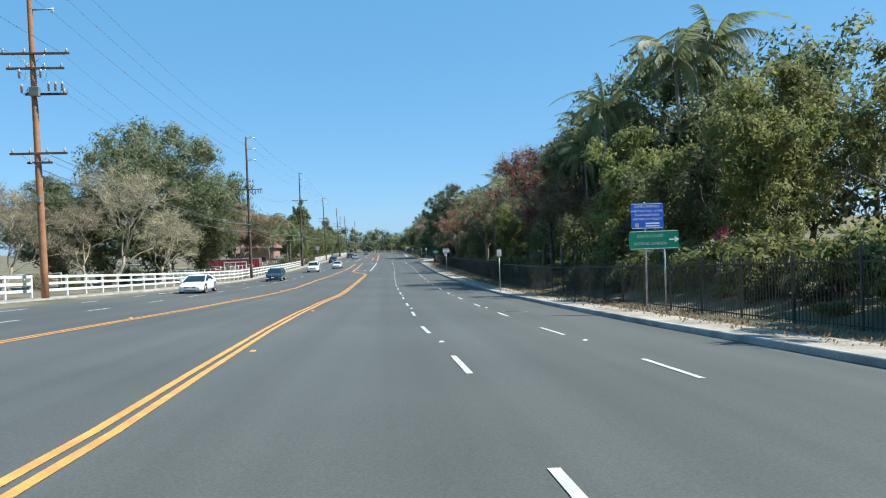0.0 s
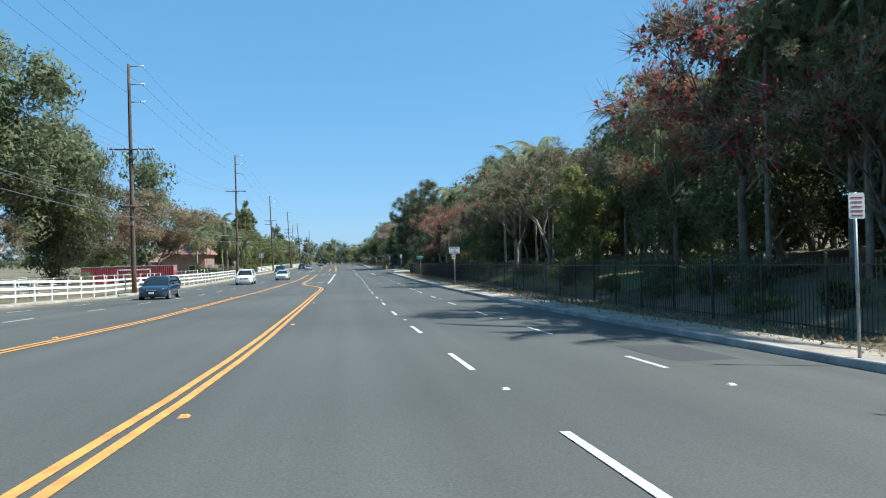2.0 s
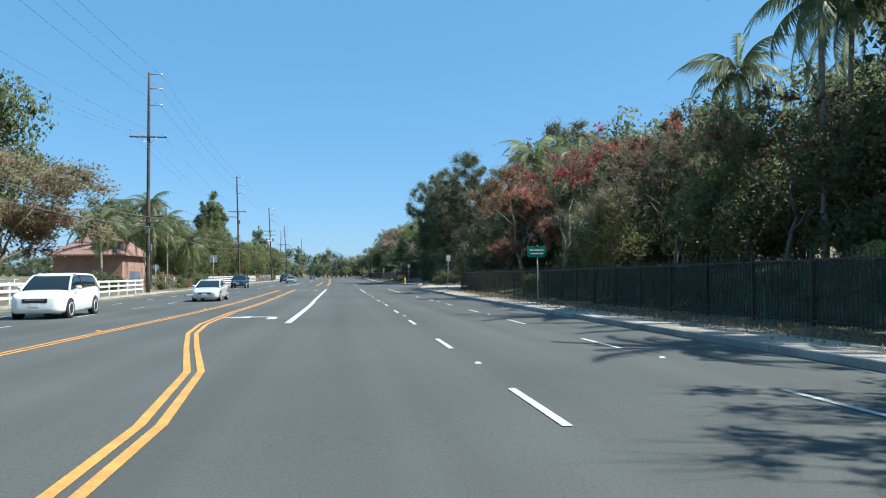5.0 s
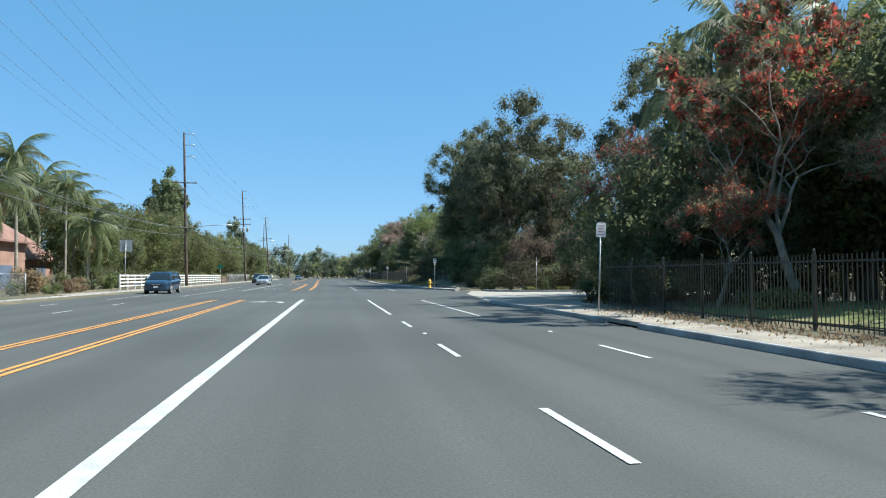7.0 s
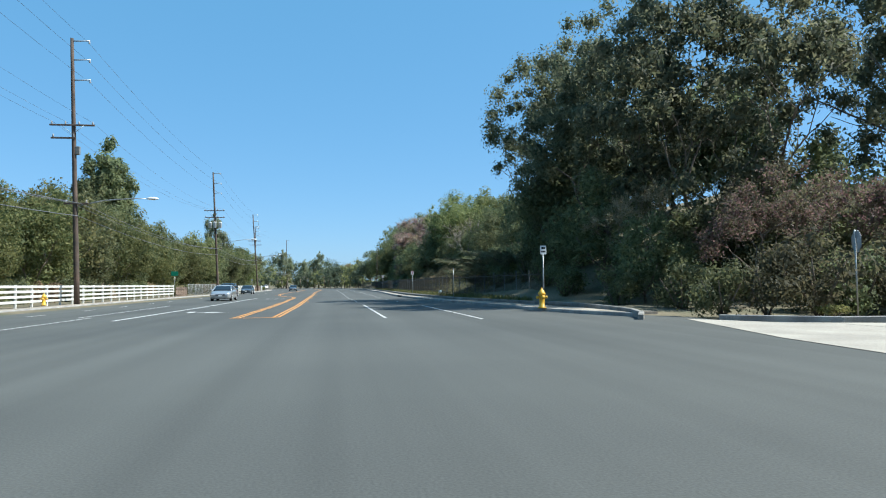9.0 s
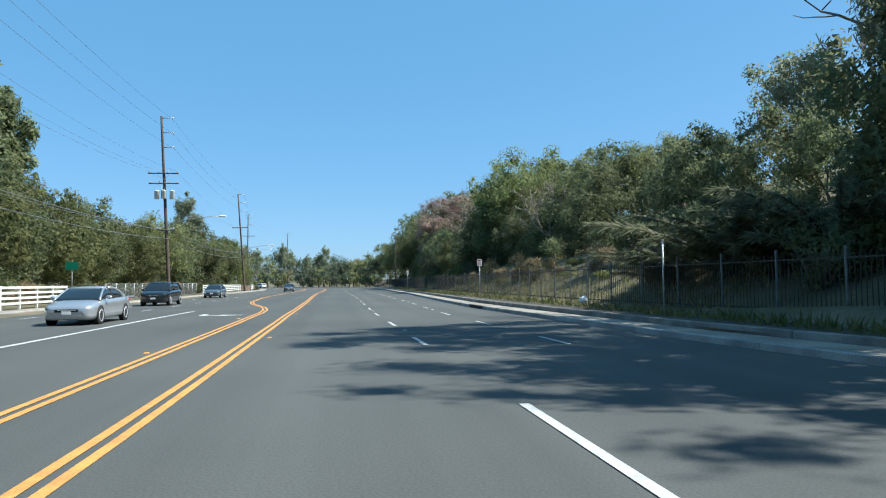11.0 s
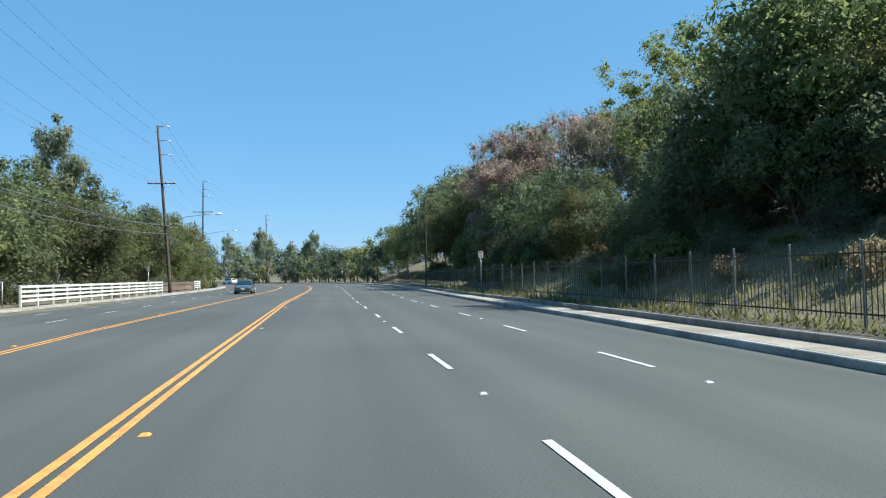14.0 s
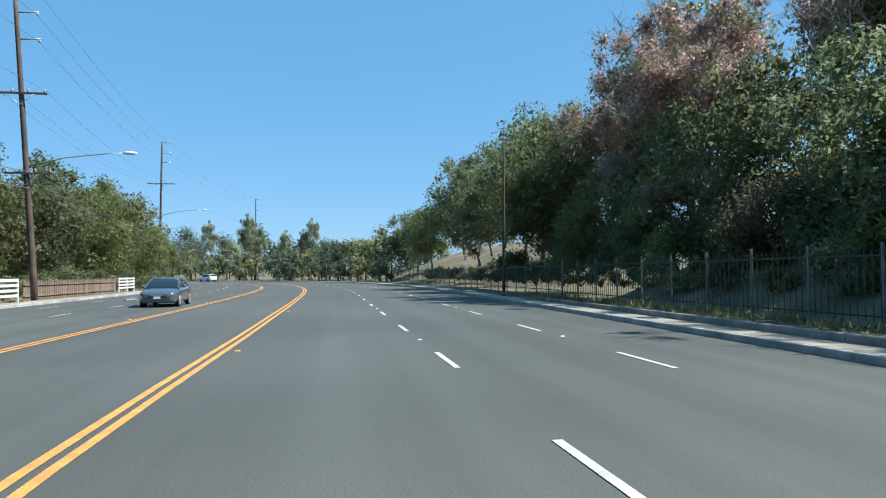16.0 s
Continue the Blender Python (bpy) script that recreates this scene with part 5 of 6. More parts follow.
# ---------- poles and wires ----------
INSUL = turned("insulator", [(0.03, 0), (0.075, 0.02), (0.04, 0.06), (0.075, 0.09), (0.04, 0.14), (0.05, 0.2), (0.02, 0.24)], M_CERAMIC, 8)
FUSE = turned("fuse_cutout", [(0.02, -0.26), (0.05, -0.24), (0.05, -0.12), (0.085, -0.10), (0.05, -0.04), (0.085, 0.0), (0.05, 0.06), (0.085, 0.10), (0.05, 0.16), (0.03, 0.24)], M_CERAMIC, 8)
CAN = turned("transformer_can", [(0.22, -0.45), (0.27, -0.42), (0.27, 0.38), (0.29, 0.40), (0.29, 0.45), (0.10, 0.52)], M_CAN, 12)


def utility_pole(base, top, timber, davits=(), arms=(), cans=0, can_z=0.0, lamp=None, boxes=(), gear=(), stout=0.20, label="tall brown timber utility pole with crossarms and wires"):
    """davits: heights of the short steel arms; arms: (height, from x, to x) of timber crossarms, in metres from the base's place."""
    bx, by, bz = base
    ob = thing("utility_pole", label, "utility pole", "utility poles along the road", me=None, m=Matrix.Translation(base))
    t = Vector(top) - Vector(base)
    n = 8
    part("shaft", tubes("shaft", [[(t * (i / n) - Vector((0, 0, 0.4 if i == 0 else 0)), stout * (1 - 0.42 * i / n)) for i in range(n + 1)]], timber, 10), ob)

    def on(z):
        return t * ((z - bz) / t.z)
    for z in davits:
        p = on(z)
        d = part("davit_arm", tubes("davit_arm", [[(p, 0.05), (p + Vector((0.6, 0, 0.02)), 0.045), (p + Vector((1.25, 0, 0.06)), 0.04)]], M_STEEL, 6), ob, "galvanised steel davit arm")
        part("insulator", INSUL, d, "", Matrix.Translation(p + Vector((1.2, 0, -0.18))))
    for z, x0, x1 in arms:
        p = on(z)
        bm = bmesh.new()
        add_box(bm, (x0 - bx, p.y - 0.19, z - bz - 0.06), (x1 - bx, p.y - 0.08, z - bz + 0.06), 0.012)
        a = part("crossarm", from_bm("crossarm", bm, M_POLE), ob)
        if x1 - x0 > 2.4:
            part("brace", tubes("brace", [[(p + Vector((s * 0.75, -0.2, -0.06)), 0.018), (p + Vector((0, -0.2, -0.7)), 0.018)] for s in (-1, 1)][:1], M_STEEL, 5), ob, "steel crossarm brace")
            part("brace", tubes("brace", [[(p + Vector((0.75, -0.2, -0.06)), 0.018), (p + Vector((0, -0.2, -0.7)), 0.018)]], M_STEEL, 5), ob, "steel crossarm brace")
        k = 4 if x1 - x0 > 2.4 else 2
        for i in range(k):
            x = x0 + 0.15 + (x1 - x0 - 0.3) * i / (k - 1)
            part("insulator", INSUL, a, "", Matrix.Translation((x - bx, p.y - 0.13, z - bz + 0.05)))
    for i in range(cans):
        p = on(can_z)
        off = ((-0.78, -0.12), (0.0, -0.58), (0.78, -0.12))[i]
        part("transformer", CAN, ob, "pale grey transformer can", Matrix.Translation(p + Vector((*off, 0))) @ Matrix.Scale(0.98, 4))
    for x, z in gear:
        p = on(z)
        c = part("fuse_cutout", FUSE, ob, "grey fuse cutout with a hanging lead", Matrix.Translation((x - bx, p.y - 0.24, z - bz)) @ pose(0, 0, 0, 18, 12, 0))
        part("lead", tubes("lead", [[(Vector((0.02, 0, -0.05)), 0.012), (Vector((0.10, 0.05, -0.42)), 0.012), (Vector((0.22, 0.12, -0.30)), 0.012), (Vector((0.26, 0.16, 0.10)), 0.012)]], M_WIRE, 4), c, "black looped lead")
    for x, z, w, h in boxes:
        p = on(z)
        part("equipment_box", box("equipment_box", (x - w / 2, -0.42, z - bz - h / 2), (x + w / 2, -0.18, z - bz + h / 2), M_POST, 0.02), ob, "small dull grey equipment box")
    if lamp:
        lx, lz, rise = lamp
        p = on(lz - rise)
        e = Vector((lx - bx, p.y, lz - bz))
        arm = part("lamp_arm", tubes("lamp_arm", [[(p, 0.045), (p.lerp(e, 0.4) + Vector((0, 0, 0.22)), 0.04), (p.lerp(e, 0.8) + Vector((0, 0, 0.14)), 0.035), (e, 0.03)]], M_STEEL, 6), ob, "long curved steel lamp arm")
        bm = bmesh.new()
        bmesh.ops.create_uvsphere(bm, u_segments=12, v_segments=8, radius=0.5)
        for v in bm.verts:
            v.co = Vector((v.co.x * 0.9 + 0.3, v.co.y * 0.36, v.co.z * (0.28 if v.co.z > 0 else 0.18)))
        part("lamp_head", from_bm("lamp_head", bm, M_CAN, True), arm, "pale cobra-head street lamp", Matrix.Translation(e))
    return ob


P = [((-18.6, 40.0, 1.75), (-18.9, 40.0, 21.5), M_POLE_NEW), ((-18.5, 95.8, 0.36), (-18.6, 95.8, 19.6), M_POLE), ((-19.2, 157.4, 0.15), (-19.2, 157.4, 21.3), M_POLE), ((-19.1, 217.5, 0.2), (-19.55, 217.0, 19.7), M_POLE),
     ((-19.0, 278.2, 0.1), (-19.85, 278.1, 19.8), M_POLE), ((-19.2, 338.0, 0.05), (-20.4, 337.6, 19.0), M_POLE), ((-26.9, 400.0, -0.4), (-26.6, 400.0, 21.4), M_POLE), ((-22.1, 485.0, -0.4), (-22.2, 485.0, 22.2), M_POLE)]
utility_pole(*P[0], (20.6, 19.1, 17.6), ((15.2, -20.4, -16.8), (14.4, -20.1, -17.1), (13.0, -19.2, -17.0), (9.8, -20.1, -17.1), (9.3, -19.2, -17.9)), boxes=((0.0, 7.3, 0.22, 0.34), (0.0, 13.1, 0.5, 0.5)), gear=((-19.4, 14.1), (-18.3, 14.1), (-17.9, 13.4), (-17.55, 13.4), (-17.2, 13.4), (-19.3, 13.3)), label="tall red-brown timber utility pole with switchgear")
utility_pole(*P[1], (19.4, 17.9, 16.4), ((12.4, -20.2, -16.6), (7.6, -19.4, -17.1)), boxes=((0.0, 6.2, 0.22, 0.34),), gear=((-19.9, 12.15), (-17.9, 12.15), (-17.5, 12.15), (-17.1, 12.15), (-16.8, 12.15)))
utility_pole(*P[2], (21.1, 19.7, 18.1), ((15.0, -20.9, -17.5), (7.4, -20.0, -17.9), (6.8, -19.9, -18.2)), boxes=((0.25, 4.4, 0.35, 0.7), (0.0, 6.0, 0.4, 0.5)))
utility_pole(*P[3], (19.5, 18.1, 16.6), ((13.25, -21.0, -17.9), (12.3, -20.9, -19.2), (7.5, -20.0, -18.3)), lamp=(-14.2, 7.9, 0.6), boxes=((0.0, 11.4, 0.3, 0.6),), label="dark timber utility pole with a street lamp arm")
utility_pole(*P[4], (19.6, 18.0, 16.4), ((13.55, -21.2, -18.0), (12.45, -21.1, -18.0), (7.4, -20.1, -18.4)), 3, 11.2, lamp=(-13.8, 8.9, 0.9), label="leaning timber utility pole with three transformer cans")
utility_pole(*P[5], (18.9, 17.3, 15.7), ((12.45, -21.5, -18.5), (7.7, -20.9, -18.2)), lamp=(-14.2, 9.0, 0.9), label="leaning dark timber utility pole with street lamp")
utility_pole(*P[6], (21.3, 19.7, 18.3), ((15.1, -28.6, -24.7),), lamp=(-20.9, 11.3, 0.9))
utility_pole(*P[7], (22.0, 20.5, 19.0), ((15.5, -24.0, -20.3),))
utility_pole((10.35, 341.6, 0.1), (10.45, 341.6, 11.1), M_POLE, (), (), stout=0.12, label="slim dark timber pole by the hillside fence")


def span(name, owner, a, b, sag, r=0.011, label=""):
    a, b = Vector(a), Vector(b)
    pts = [(a.lerp(b, i / 14) - Vector((0, 0, 4 * sag * (i / 14) * (1 - i / 14))), r) for i in range(15)]
    part(name, tubes(name, [pts], M_WIRE, 4, False), owner, label)


wires = thing("overhead_wires", "dark overhead wires sagging between timber poles", "power line")
DAVIT_Z = ((20.6, 19.1, 17.6), (19.4, 17.9, 16.4), (21.1, 19.7, 18.1), (19.5, 18.1, 16.6), (19.6, 18.0, 16.4), (18.9, 17.3, 15.7), (21.3, 19.7, 18.3), (22.0, 20.5, 19.0))
ARM_Z = (15.2, 12.4, 15.0, 13.25, 13.55, 12.45, 15.1, 15.5)
COMM_Z = (9.8, 7.6, 7.3, 7.5, 7.4, 7.7, 7.5, 7.5)


def pole_x(i, z):
    b, t, _ = P[i]
    u = (z - b[2]) / (t[2] - b[2])
    return b[0] + (t[0] - b[0]) * u, b[1] + (t[1] - b[1]) * u


for i in range(len(P) - 1):
    for j in range(3):
        a, b = pole_x(i, DAVIT_Z[i][j]), pole_x(i + 1, DAVIT_Z[i + 1][j])
        span("wire", wires, (a[0] + 1.2, a[1], DAVIT_Z[i][j] - 0.15), (b[0] + 1.2, b[1], DAVIT_Z[i + 1][j] - 0.15), 0.9)
    for off in (-1.4, -0.5, 1.3):
        a, b = pole_x(i, ARM_Z[i]), pole_x(i + 1, ARM_Z[i + 1])
        span("wire", wires, (a[0] + off, a[1], ARM_Z[i] + 0.25), (b[0] + off, b[1], ARM_Z[i + 1] + 0.25), 1.1, 0.009)
    for off, dz, r in ((0.5, 0.0, 0.024), (-0.4, 0.1, 0.017), (0.25, -0.9, 0.024)):
        a, b = pole_x(i, COMM_Z[i]), pole_x(i + 1, COMM_Z[i + 1])
        span("cable", wires, (a[0] + off, a[1], COMM_Z[i] + dz), (b[0] + off, b[1], COMM_Z[i + 1] + dz), 0.8, r, "thick dark communication cable")
a = P[0]
for j in range(3):
    span("wire", wires, (-17.7, 40, DAVIT_Z[0][j] - 0.15), (-15.5, -20, DAVIT_Z[0][j] + 2.5), 0.9)
for off in (-1.4, 1.3):
    span("wire", wires, (-18.8 + off, 40, 15.4), (-17 + off, -20, 17.8), 1.0, 0.013)


# ---------- fences ----------
BAR = {}


def bar(name, owner, a, b, w, h, material, bevel=0.0):
    """A straight bar of section w x h from a to b, sharing its mesh with bars of like length."""
    a, b = Vector(a), Vector(b)
    v = b - a
    key = (name, round(v.length, 2), w, h, material.name)
    if key not in BAR:
        bm = bmesh.new()
        add_box(bm, (0, -w / 2, -h / 2), (key[1], w / 2, h / 2), bevel)
        BAR[key] = from_bm(name, bm, material)
    u = v.normalized()
    side = Vector((0, 0, 1)).cross(u)
    side = side.normalized() if side.length > 1e-4 else Vector((0, 1, 0))
    up = u.cross(side)
    return part(name, BAR[key], owner, "", Matrix(((u.x, side.x, up.x, a.x), (u.y, side.y, up.y, a.y), (u.z, side.z, up.z, a.z), (0, 0, 0, 1))))


def rail_fence(s0, s1, dfun, rails, height=1.3, label="white painted post-and-rail fence along the pavement"):
    ob = thing("rail_fence", label, "fence", "white rail fences")
    n = max(1, round((s1 - s0) / 2.44))
    pts = [at3(s0 + (s1 - s0) * i / n, dfun(s0 + (s1 - s0) * i / n), 0.1) for i in range(n + 1)]
    for p in pts:
        bar("post", ob, p - Vector((0, 0, 0.2)), p + Vector((0, 0, height)), 0.13, 0.13, M_VINYL, 0.012)
    for p, q in zip(pts, pts[1:]):
        for r in range(rails):
            z = height - 0.10 - r * (height - 0.28) / (rails - 0.4)
            bar("rail", ob, p + Vector((0.05, 0, z)), q + Vector((0.05, 0, z)), 0.045, 0.16, M_VINYL, 0.008)
    return ob, pts


def back_of_left(s):
    return left_d(s) - 1.65


f, pts = rail_fence(36, 41, back_of_left, 3)
rail_fence(42.5, 96, back_of_left, 3)
f, pts = rail_fence(96, 157, lambda s: float(np.interp(s, (96, 110, 157), (left_d(96) - 1.65, -19.7, -19.9))), 3)
bar("brace", f, pts[1] + Vector((0.1, 0, 0.3)), pts[2] + Vector((0.1, 0, 1.2)), 0.05, 0.14, M_VINYL, 0.008)
rail_fence(192.8, 255, lambda s: -20.6, 4, 1.45, "white four-rail fence in front of dense trees")
rail_fence(303, 337.5, lambda s: float(np.interp(s, (303, 338), (-19.6, -19.2))), 4, 1.35, "white four-rail fence in front of dense trees")
rail_fence(360, 366, lambda s: -19.6, 4, 1.3, "short white rail fence by a board fence")


def board_fence(s0, s1, d, h=1.25):
    ob = thing("board_fence", "weathered brown board fence by the pavement", "fence")
    n = int((s1 - s0) / 0.20)
    for i in range(n):
        s = s0 + 0.20 * i
        p = at3(s, d + 0.01 * math.sin(i * 3.1), 0.05)
        bar("board", ob, p, p + Vector((0, 0, round(h + 0.05 * math.sin(i * 2.3), 2))), 0.18, 0.022, M_BOARD)
    n = int((s1 - s0) / 2.4)
    for i in range(n):
        for z in (0.35, h - 0.2):
            bar("rail", ob, at3(s0 + i * 2.4, d + 0.06, z), at3(s0 + i * 2.4 + 2.4, d + 0.06, z), 0.05, 0.09, M_BOARD)


board_fence(256, 263, -20.5)
board_fence(339.5, 359.5, -19.7)


def chain_fence(s0, s1, d, h=1.6, back=False):
    ob = thing("chain_link_fence", "grey chain-link fence with steel posts", "fence")
    n = max(1, round((s1 - s0) / 2.9))
    for i in range(n + 1):
        p = at3(s0 + (s1 - s0) * i / n, d, 0.0)
        part("post", tubes("post", [[(p, 0.035), (p + Vector((0, 0, h + 0.1)), 0.035)]], M_STEEL, 6), ob)
    for i in range(n):
        a, b = at3(s0 + (s1 - s0) * i / n, d, h + 0.06), at3(s0 + (s1 - s0) * (i + 1) / n, d, h + 0.06)
        part("rail", tubes("rail", [[(a, 0.025), (b, 0.025)]], M_STEEL, 5), ob)
    paths, s = [], s0
    while s < s1 - h * 0.5:
        for k in (0, 1):
            a, b = at3(s, d, 0.1 if k else h), at3(s + h * 0.6, d, h if k else 0.1)
            paths.append([(a, 0.006), (b, 0.006)])
        s += 0.16
    tagged(part("wire_mesh", tubes("wire_mesh", paths, M_STEEL, 3, False), ob), kind="stuff")


chain_fence(263, 302.5, -20.4)
chain_fence(171, 175, -21.2, 1.5)


def iron_fence(s0, s1, d, lift, h=1.75, gap=0.14, light=False):
    """One run of iron railings: posts, two rails and close pickets."""
    ob = thing("iron_fence", "dark iron picket fence with taller posts" if not light else "dark iron picket fence on a low bank", "fence", "iron railings")
    df = d if callable(d) else (lambda s: d)
    n = max(1, round((s1 - s0) / 2.45))
    pts = [at3(s0 + (s1 - s0) * i / n, df(s0 + (s1 - s0) * i / n), lift) for i in range(n + 1)]
    for p in pts[:-1]:
        po = bar("post", ob, p - Vector((0, 0, 0.25)), p + Vector((0, 0, h + 0.14)), 0.06, 0.06, M_POST if light else M_IRON, 0.008)
    for p, q in zip(pts, pts[1:]):
        for z in (0.16, h - 0.16):
            bar("rail", ob, p + Vector((0, 0, z)), q + Vector((0, 0, z)), 0.035, 0.042, M_IRON)
    m = int((s1 - s0) / gap)
    for i in range(m):
        s = s0 + (s1 - s0) * (i + 0.5) / m
        p = at3(s, df(s), lift)
        bar("picket", ob, p + Vector((0, 0, 0.05)), p + Vector((0, 0, h)), 0.018, 0.018, M_IRON)


FENCE_D = lambda s: float(np.interp(s, (0, 24, 46, 150), (10.6, 10.3, 10.1, 9.9)))
for k in range(6):
    iron_fence(6 + 24.5 * k, 6 + 24.5 * (k + 1), FENCE_D, 0.12, 1.8)
FENCE2_D = lambda s: float(np.interp(s, (200, 230, 300, 340, 420), (13.0, 10.6, 10.9, 11.4, 12.0)))
for k in range(5):
    iron_fence(207 + 24.5 * k, 207 + 24.5 * (k + 1), FENCE2_D, 0.34, 1.70, 0.16 if k < 3 else 0.24, light=True)
def fence_screen(s0, s1):
    """A taut cloth of woven mesh, a little slack between its ties, behind the railings."""
    vs, fs = [], []
    n = 6
    for off in (0.050, 0.054):
        for i in range(n + 1):
            st = s0 + 0.04 + (s1 - s0 - 0.08) * i / n
            slack = 0.03 * math.sin(math.pi * (i % 3) / 3)
            for z in (0.22, 0.9, 1.72 - 0.4 * slack):
                vs.append(at3(st, FENCE_D(st) + off + slack, z))
    m = 3 * (n + 1)
    for i in range(n):
        for k in range(2):
            a = 3 * i + k
            fs += [(a, a + 1, a + 4, a + 3), (m + a, m + a + 3, m + a + 4, m + a + 1)]
    thing("fence_screen", "dark green woven mesh screen tied behind iron railings", "mesh screen", "mesh screens", me=mesh_of("fence_screen", vs, fs, M_SCREEN))


for s0, s1 in ((99, 106), (106, 113), (113, 120), (120, 127)):
    fence_screen(s0, s1)
iron_fence(329.5, 354, FENCE2_D, 0.4, 1.65, 0.25, light=True)
iron_fence(354, 390, FENCE2_D, 0.4, 1.65, 0.4, light=True)

# the low retaining wall behind the pavement, in cast lengths
wall = thing("low_wall", "low weathered concrete retaining wall behind the pavement", "wall", kind="structure")
for a in np.arange(198, 326, 4.0):
    p, q = at3(float(a), kerb_d(a) + walk_width(a) + 0.03), at3(float(a) + 4.0, kerb_d(a + 4) + walk_width(a + 4) + 0.03)
    v = q - p
    u = v.normalized()
    side = u.cross(Vector((0, 0, 1)))
    bm = bmesh.new()
    add_box(bm, (0.006, 0, -0.3), (v.length - 0.006, 0.15, 0.32), 0.02)
    part("wall_block", from_bm("wall_block", bm, M_WALL), wall, "", Matrix(((u.x, side.x, 0, p.x), (u.y, side.y, 0, p.y), (u.z, side.z, 1, p.z), (0, 0, 0, 1))))


WALL_END = [(*at(198, kerb_d(198) + 1.78), 0.36), (10.75, 194.6, 0.34), (10.85, 191.6, 0.31), (10.7, 189.0, 0.28), (10.25, 187.2, 0.24), (9.75, 186.2, 0.19)]
for (x0, y0, h0), (x1, y1, h1) in zip(WALL_END, WALL_END[1:]):
    p, v = Vector((x1, y1, road_z(x1, y1))), Vector((x0 - x1, y0 - y1, 0))
    u = v.normalized()
    side = u.cross(Vector((0, 0, 1)))
    bm = bmesh.new()
    add_box(bm, (0.004, 0, -0.3), (v.length - 0.004, 0.2, h1), 0.02)
    for q in bm.verts:
        if q.co.z > 0 and q.co.x > v.length / 2:
            q.co.z += h0 - h1
    part("wall_block", from_bm("wall_block", bm, M_WALL), wall, "", Matrix(((u.x, side.x, 0, p.x), (u.y, side.y, 0, p.y), (u.z, side.z, 1, p.z), (0, 0, 0, 1))))


# ---------- signs and street furniture ----------
def text_mesh(body, size, material, stretch=1.0):
    cu = bpy.data.curves.new("lettering", "FONT")
    cu.body, cu.size, cu.align_x, cu.align_y, cu.extrude = body, size, "CENTER", "CENTER", 0.002
    ob = bpy.data.objects.new("lettering", cu)
    me = bpy.data.meshes.new_from_object(ob)
    me.name = "lettering"
    bpy.data.objects.remove(ob)
    bpy.data.curves.remove(cu)
    me.materials.clear()
    me.materials.append(material)
    for v in me.vertices:
        v.co.x *= stretch
    return me


def plate_mesh(name, w, h, material, sides=0):
    bm = bmesh.new()
    if sides:
        bmesh.ops.create_cone(bm, cap_ends=True, segments=sides, radius1=w / 2 / math.cos(math.pi / sides), radius2=w / 2 / math.cos(math.pi / sides), depth=0.006, matrix=pose(0, 0, 0, 0, 0, 180 / sides))
        bmesh.ops.transform(bm, matrix=pose(0, 0, 0, 90), verts=bm.verts)
    else:
        add_box(bm, (-w / 2, -0.003, -h / 2), (w / 2, 0.003, h / 2))
        es = [e for e in bm.edges if abs(e.verts[0].co.y - e.verts[1].co.y) > 0.001]
        bmesh.ops.bevel(bm, geom=es, offset=min(w, h) * 0.06, segments=3, affect="EDGES")
    return from_bm(name, bm, material)


def sign(name, label, base, posts, plates, turn=0.0, lean=0.0, category="road sign"):
    """posts: (x offset, height); plates: (x, z of centre, w, h, material, sides, lines) with lines of (text or bar width, x, z, size, material)."""
    ob = thing(name, label, category, m=Matrix.Translation(base) @ pose(0, 0, 0, 0, lean, turn))
    for x, h in posts:
        part("post", tubes("post", [[(Vector((x, 0.03, -0.3)), 0.03), (Vector((x, 0.03, h)), 0.03)]], M_STEEL, 6), ob)
    for x, z, w, h, mt, sides, lines in plates:
        pl = part("plate", plate_mesh("plate", w, h, mt, sides), ob, "", Matrix.Translation((x, -0.012, z)))
        for body, lx, lz, size, lm in lines:
            if isinstance(body, str):
                part("lettering", text_mesh(body, size, lm, 0.95), pl, "", Matrix.Translation((lx, -0.006, lz)) @ pose(0, 0, 0, 90))
            else:
                part("printed_bar", box("printed_bar", (-body / 2, -0.002, -size / 2), (body / 2, 0.002, size / 2), lm), pl, "", Matrix.Translation((lx, -0.006, lz)))
    return ob


def frame_lines(w, h, m, t=0.018):
    return [(w, 0, h / 2, t, m), (w, 0, -h / 2, t, m)]


def bars(n, w, top, gap, size, m, jag=0.2):
    return [(w * (1 - jag * ((i * 7) % 3) / 3), 0, top - gap * i, size, m) for i in range(n)]


gy = 1.52
sign("guide_sign", "blue project sign above a green garden sign with arrow", (9.0, 24.4, gy),
     [(-0.02, 3.85), (0.66, 2.85)],
     [(0.06, 3.36, 1.16, 0.90, M_SIGN_B, 0, [("DRIVE CAREFULLY", 0, 0.33, 0.115, M_SIGN_W), ("ANOTHER PUBLIC WORKS", 0, 0.17, 0.10, M_SIGN_W), ("TRANSPORTATION", 0, 0.03, 0.105, M_SIGN_W), ("IMPROVEMENT PROJECT", 0, -0.11, 0.10, M_SIGN_W), (0.5, 0.18, -0.26, 0.05, M_SIGN_W), (0.5, 0.18, -0.35, 0.04, M_SIGN_W), (0.14, -0.38, -0.32, 0.14, M_ALU)] + frame_lines(1.1, 0.84, M_SIGN_W)),
      (0.28, 2.52, 1.78, 0.66, M_SIGN_G, 0, [("SOUTH COAST", -0.14, 0.13, 0.145, M_SIGN_SHADED), ("BOTANIC GARDEN", -0.14, -0.13, 0.145, M_SIGN_SHADED), (0.26, 0.66, 0.0, 0.045, M_SIGN_W)] + frame_lines(1.7, 0.6, M_SIGN_W))])
g = bpy.data.objects["guide_sign"]
